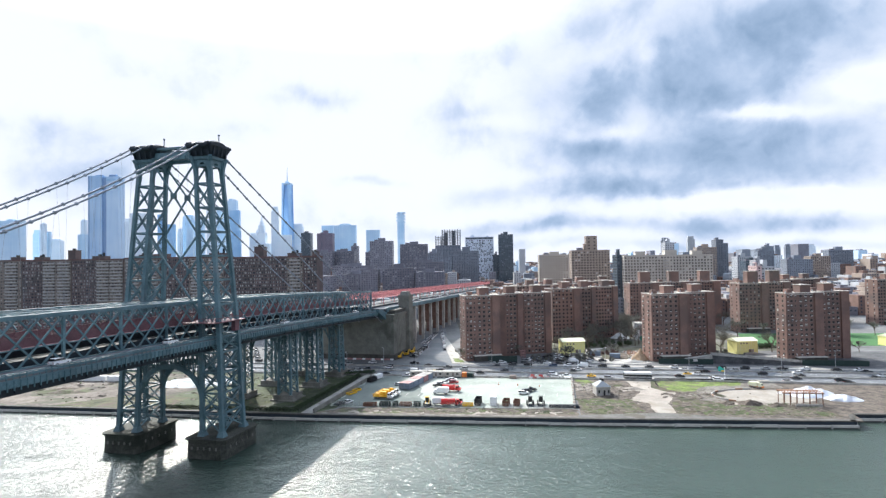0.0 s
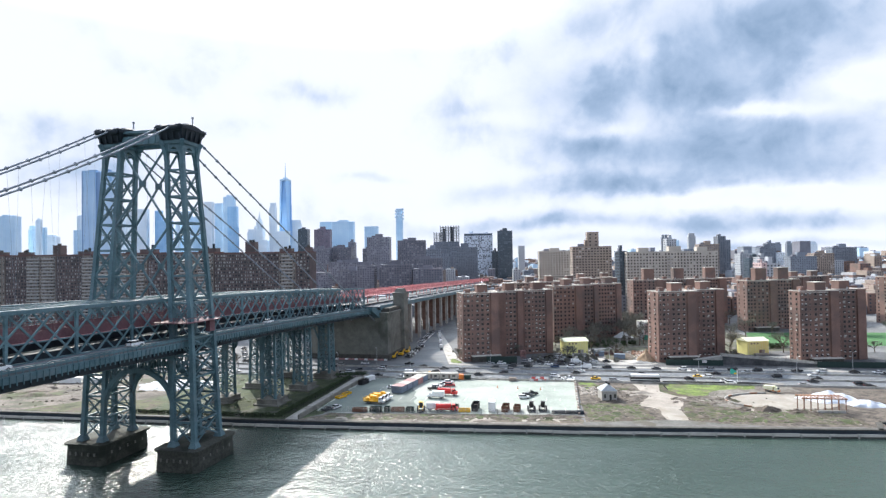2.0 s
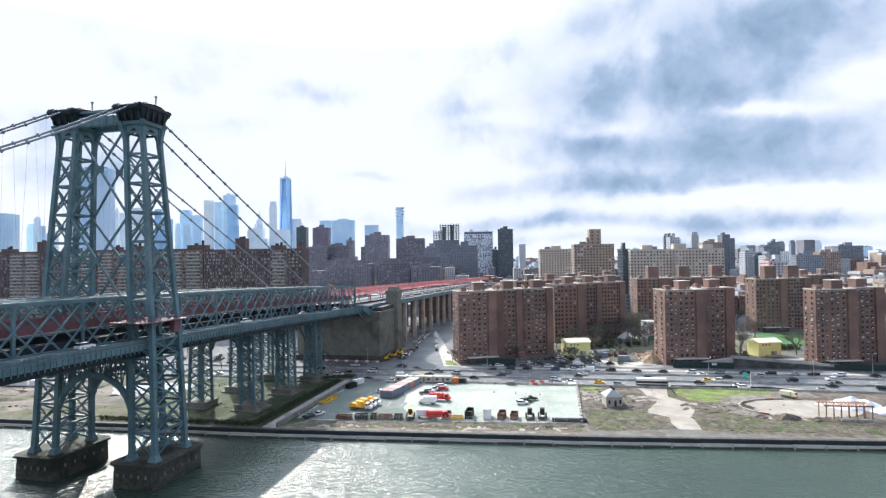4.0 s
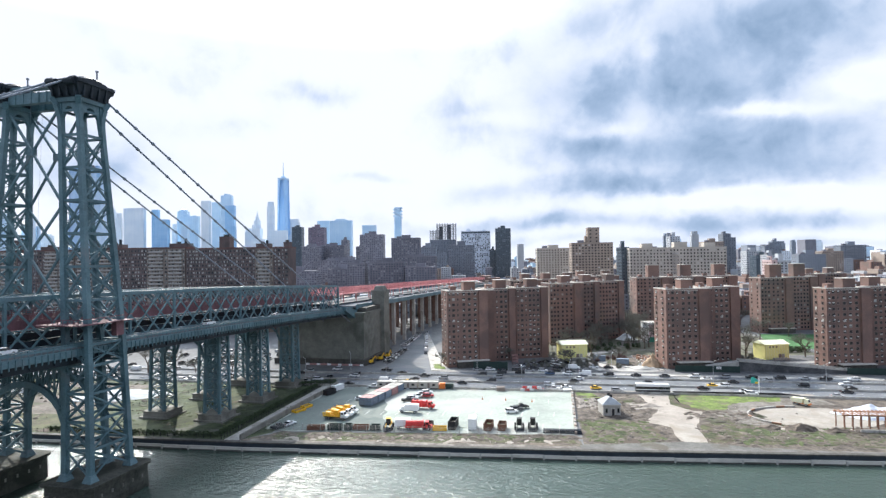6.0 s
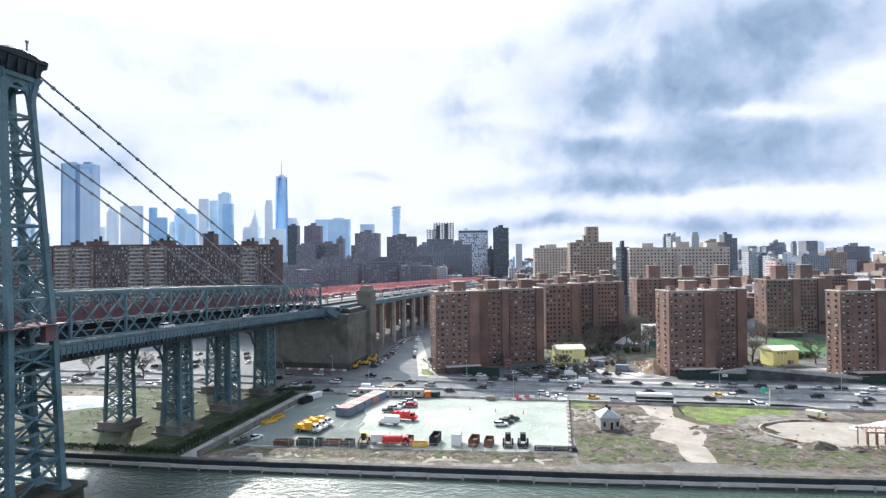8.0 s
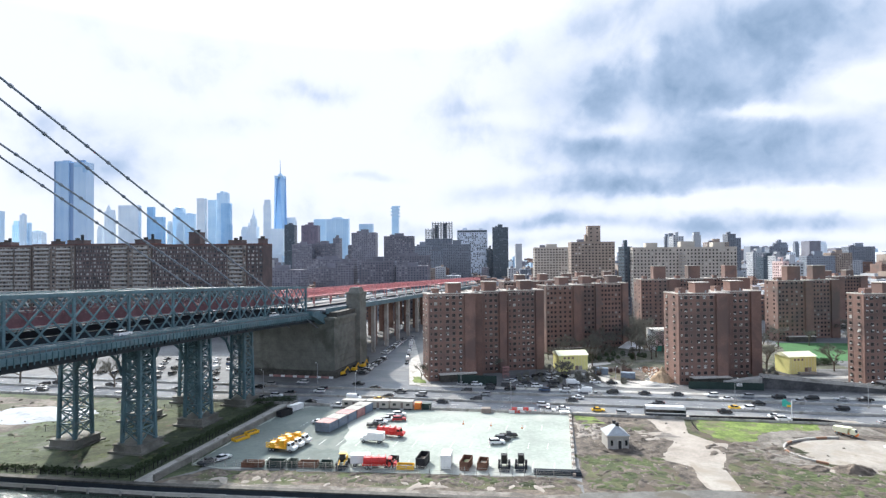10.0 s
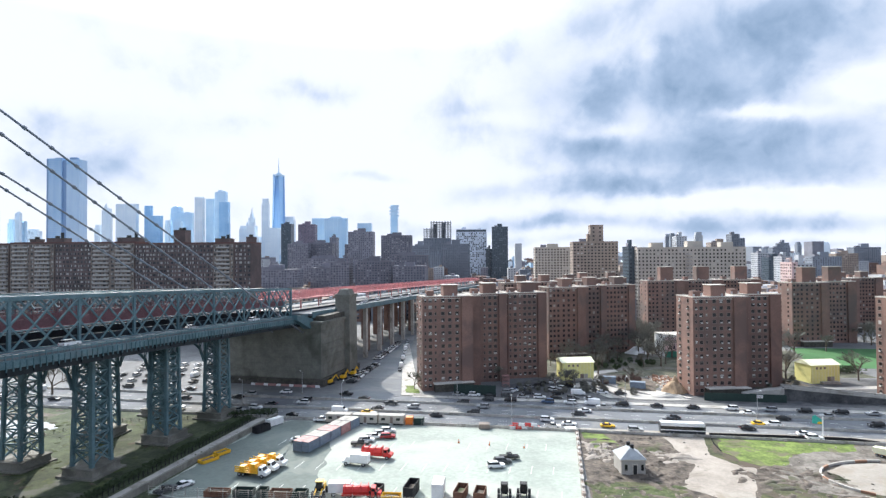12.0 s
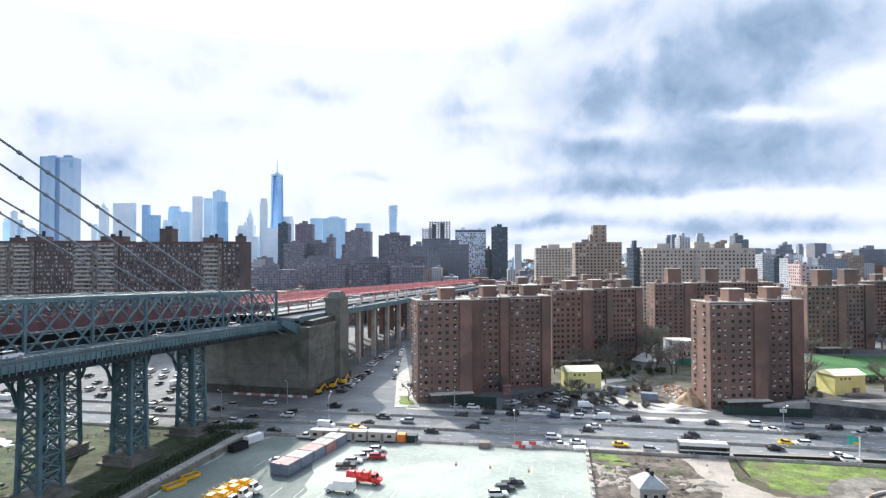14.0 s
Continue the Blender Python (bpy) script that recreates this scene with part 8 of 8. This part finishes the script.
# ---- street furniture ----
def street_lamp(x, y, rot, h=9.0, label="tall grey street lamp with a curved arm"):
    s = thing("street_lamp", pose(x, y, G, 0, 0, rot), label, "street lamp", "street lamps")
    part("pole", MB().tube((0, 0, 0), (0, 0, h), 0.14, 8, 0.09), M["metal"], s)
    mb, prev = MB(), None
    for k in range(6):
        p = Vector((0, -2.2 * math.sin(k * math.pi / 10), h + 0.9 * (1 - math.cos(k * math.pi / 10))))
        if prev:
            mb.tube(prev, p, 0.07, 6)
        prev = p
    arm = part("arm", mb, M["metal"], s)
    part("lantern", MB().box(0, -2.5, h + 0.8, 0.4, 0.9, 0.2, 0, 0, 0.7), M["white"], arm, "pale lantern head")
    part("base", MB().box(0, 0, 0, 0.5, 0.5, 0.6), M["concrete"], s)


for x, y, r_ in ((2.1, 323.3, 0), (43.2, 306.8, 160), (21.4, 293.0, 180), (105.6, 308.8, 0), (66.6, 330.5, 0), (-40, 313, 180), (150, 304, 0), (-80, 318, 0), (185, 319, 0), (-62, 334.5, 0)):
    street_lamp(x, y, r_)


def banner_post():
    s = thing("sign_post", pose(115.5, 288.6, G, 0, 0, 0) @ Matrix.Scale(0.85, 4), "white sign post with a teal and orange panel", "road sign")
    part("pole", MB().tube((0, 0, 0), (0, 0, 7.2), 0.22, 8), M["white"], s)
    part("arm", MB().beam((0, 0, 6.4), (-3.6, 0, 6.4), 0.18), M["metal"], s)
    part("panel", MB().add([(-3.6, -0.1, 5.0), (-0.3, -0.1, 4.4), (-0.3, -0.1, 6.2), (-2.6, -0.1, 7.8), (-3.6, -0.1, 7.4), (-3.6, 0.1, 5.0), (-0.3, 0.1, 4.4), (-0.3, 0.1, 6.2), (-2.6, 0.1, 7.8), (-3.6, 0.1, 7.4)],
                           [(0, 1, 2, 3, 4), (9, 8, 7, 6, 5), (0, 5, 6, 1), (1, 6, 7, 2), (2, 7, 8, 3), (3, 8, 9, 4), (4, 9, 5, 0)]), mat("teal_panel", (0.04, 0.40, 0.33), 0.6, 0, 0.15, 1, 3, 0), s, "teal panel")
    part("panel_band", MB().box(-1.1, -0.14, 4.7, 1.5, 0.06, 0.8), M["amber"], s, "orange band")


banner_post()


def scaffold():
    s = thing("scaffold_tower", pose(21.5, 352.5, G, 0, 0, 12) @ Matrix.Scale(0.75, 4), "dull red steel scaffold tower before the brick house", "scaffold")
    for x in (-1.8, 1.8):
        for y in (-1.2, 1.2):
            part("post", MB().box(x, y, 0, 0.22, 0.22, 6.5), M["dusty_red"], s)
    for k in range(3):
        part("deck", MB().box(0, 0, 1.8 + k * 2.1, 4.2, 2.9, 0.18), M["dusty_red"], s)
        part("brace", MB().beam((-1.8, -1.25, k * 2.1), (1.8, -1.25, 1.8 + k * 2.1), 0.16), M["dusty_red"], s)
        part("guard_rail", MB().beam((-1.9, -1.3, 2.8 + k * 2.1), (1.9, -1.3, 2.8 + k * 2.1), 0.14), M["dusty_red"], s)


scaffold()
container(66.5, 361.0, -14, 6.5, "bluegrey", "blue-grey container beside the yard path", 3.0, 3.0)
container(76.5, 350.5, -14, 6.0, "bluegrey", "blue-grey container by the sand heap", 3.0, 3.0)
skip(-62.6, 257.2, 62, "amber", "low yellow steel trough by the wall", 5.0, 0.8)
skip(-61.6, 263.0, 62, "amber", "low orange-yellow trough by the wall", 4.0, 0.8)
skip(-58.6, 284.0, 66, "black", "black steel skip beside the low wall", 5.5, 2.0)
container(-57.2, 291.5, 62, 5.5, "white", "white open storage rack beside the wall", 2.2, 2.2)
for k in range(9):
    tone = ("silver", "white", "black", "dark grey")[k % 4]
    car_at(2 + k * 6.4, 334.6 - k * 0.55, -5.45, "suv" if k % 2 else "sedan", tone, G + 0.04)


# pale concrete path and rubble between the sheds and the brick tower
sheet("yard_path", [(57.5, 370.5), (62.0, 372.5), (80, 352), (94, 336.0), (83, 335.8), (70, 353)], G + 0.075, M["coping"], "pale concrete path through the yard", 0.3, "path")
rubble("brick_rubble", lambda r_: (88 + r_.uniform(0, 9), 352 + r_.uniform(0, 26)), 160, "timber", "heap of broken brick and scrap boards", 61, 0.3, 1.2)
rubble("pale_rubble", lambda r_: (86 + r_.uniform(0, 10), 350 + r_.uniform(0, 26)), 130, "coping", "pale broken plaster and rubble", 62, 0.3, 1.1)
mound("white_tent", 100, 441, 6.5, 5.5, 4.6, "white", "round white tent roof among the trees", 63)

# ---- bare trees ----
def make_tree(seed, h):
    r_ = random.Random(seed)
    wood, twigs = MB(), MB()

    def grow(p, d, L, r, lvl):
        q = p + d * L
        wood.tube(p, q, r, 6 if lvl < 2 else 4, r * 0.68) if lvl < 4 else twigs.tube(p, q, max(r, 0.03), 3, 0.02)
        if lvl >= 7:
            return
        for k in range(3 if lvl < 6 else 2):
            nd = (d + Vector((r_.gauss(0, 0.48), r_.gauss(0, 0.48), r_.gauss(0.08, 0.25)))).normalized()
            grow(p + d * L * (r_.uniform(0.55, 1.0) if k else 1.0), nd, L * r_.uniform(0.62, 0.82), r * 0.62, lvl + 1)

    grow(Vector((0, 0, 0)), Vector((0.02, 0.03, 1)).normalized(), h * 0.27, h * 0.026, 0)
    t = thing("bare_tree", pose(0, 0, -500), "leafless street tree with fine grey-brown twigs", "tree", "bare winter trees")
    part("trunk", wood, M["bark"], t)
    tagged(part("crown", twigs, M["twig"], t), kind="stuff")
    return t


TREES = [make_tree(s, h) for s, h in ((1, 16), (2, 13), (5, 18), (8, 10))]
placed = set()


def tree_at(x, y, k):
    m = pose(x, y, G, 0, 0, rng.uniform(0, 360))
    if k not in placed:
        placed.add(k)
        TREES[k].matrix_basis = m
    else:
        copy_thing(TREES[k], m)


# dense twig crowns in the yards between the houses
for i in range(26):
    tree_at(rng.uniform(52, 118), rng.uniform(398, 520), rng.choice((0, 1, 2)))
for i in range(14):
    tree_at(rng.uniform(160, 300), rng.uniform(462, 540), rng.choice((0, 1, 2)))
for i in range(4):
    tree_at(rng.uniform(24, 66), rng.uniform(342, 356), 3)
for x, y, k in ((147, 372, 2), (140, 380, 0), (153, 384, 1), (101, 440, 2), (92, 452, 0), (84, 420, 1), (72, 400, 1), (50, 398, 3), (30, 392, 3), (58, 404, 0), (108, 462, 1), (112, 480, 2),
                (80, 470, 0), (20, 360, 3), (178, 372, 0), (186, 440, 2), (172, 430, 1), (160, 452, 0), (210, 452, 1), (240, 452, 2), (270, 455, 0), (-17, 344, 3), (76, 360, 3), (66, 380, 1),
                (-150, 325, 0), (-165, 328, 2), (-180, 330, 1), (-140, 328, 3), (-120, 326, 1), (-200, 332, 2), (-215, 336, 0), (120, 400, 0), (134, 410, 2), (150, 420, 1), (230, 372, 3), (300, 380, 2), (290, 450, 1),
                (46, 399, 3), (54, 402, 1), (63, 402, 1), (70, 408, 0), (78, 412, 3), (92, 398, 3), (97, 410, 1), (110, 448, 0), (90, 438, 1), (106, 432, 3), (116, 470, 0), (122, 488, 2)):
    tree_at(x, y, k)
for k in range(4):
    if k not in placed:
        tree_at(-230 - 10 * k, 335, k)


# ---- far side of the bridge ----
for k in range(4):
    container(-232 + k * 13, 286 - k * 0.6, -3, 11.5, "white", "long white site cabin on the sandy ground", 2.8)
mound("sheeted_ground", -150, 281, 20, 11, 1.5, "slate", "low row of grey sheeted stacks on the ground", 15)
mound("earth_heap", -205, 262, 14, 7, 1.6, "dirt", "broad heap of brown earth", 16)
mound("earth_heap", -238, 275, 16, 8, 1.8, "sand", "broad pale sandy heap", 17)
block("yard_building", -330, 372, 60, 20, 9, "tan", "low tan depot building", 0, "glass", (), "", 4, 4)
block("yard_building", -250, 430, 50, 18, 12, "grey_tower", "low grey depot building", 0, "glass", (), "", 4, 4)
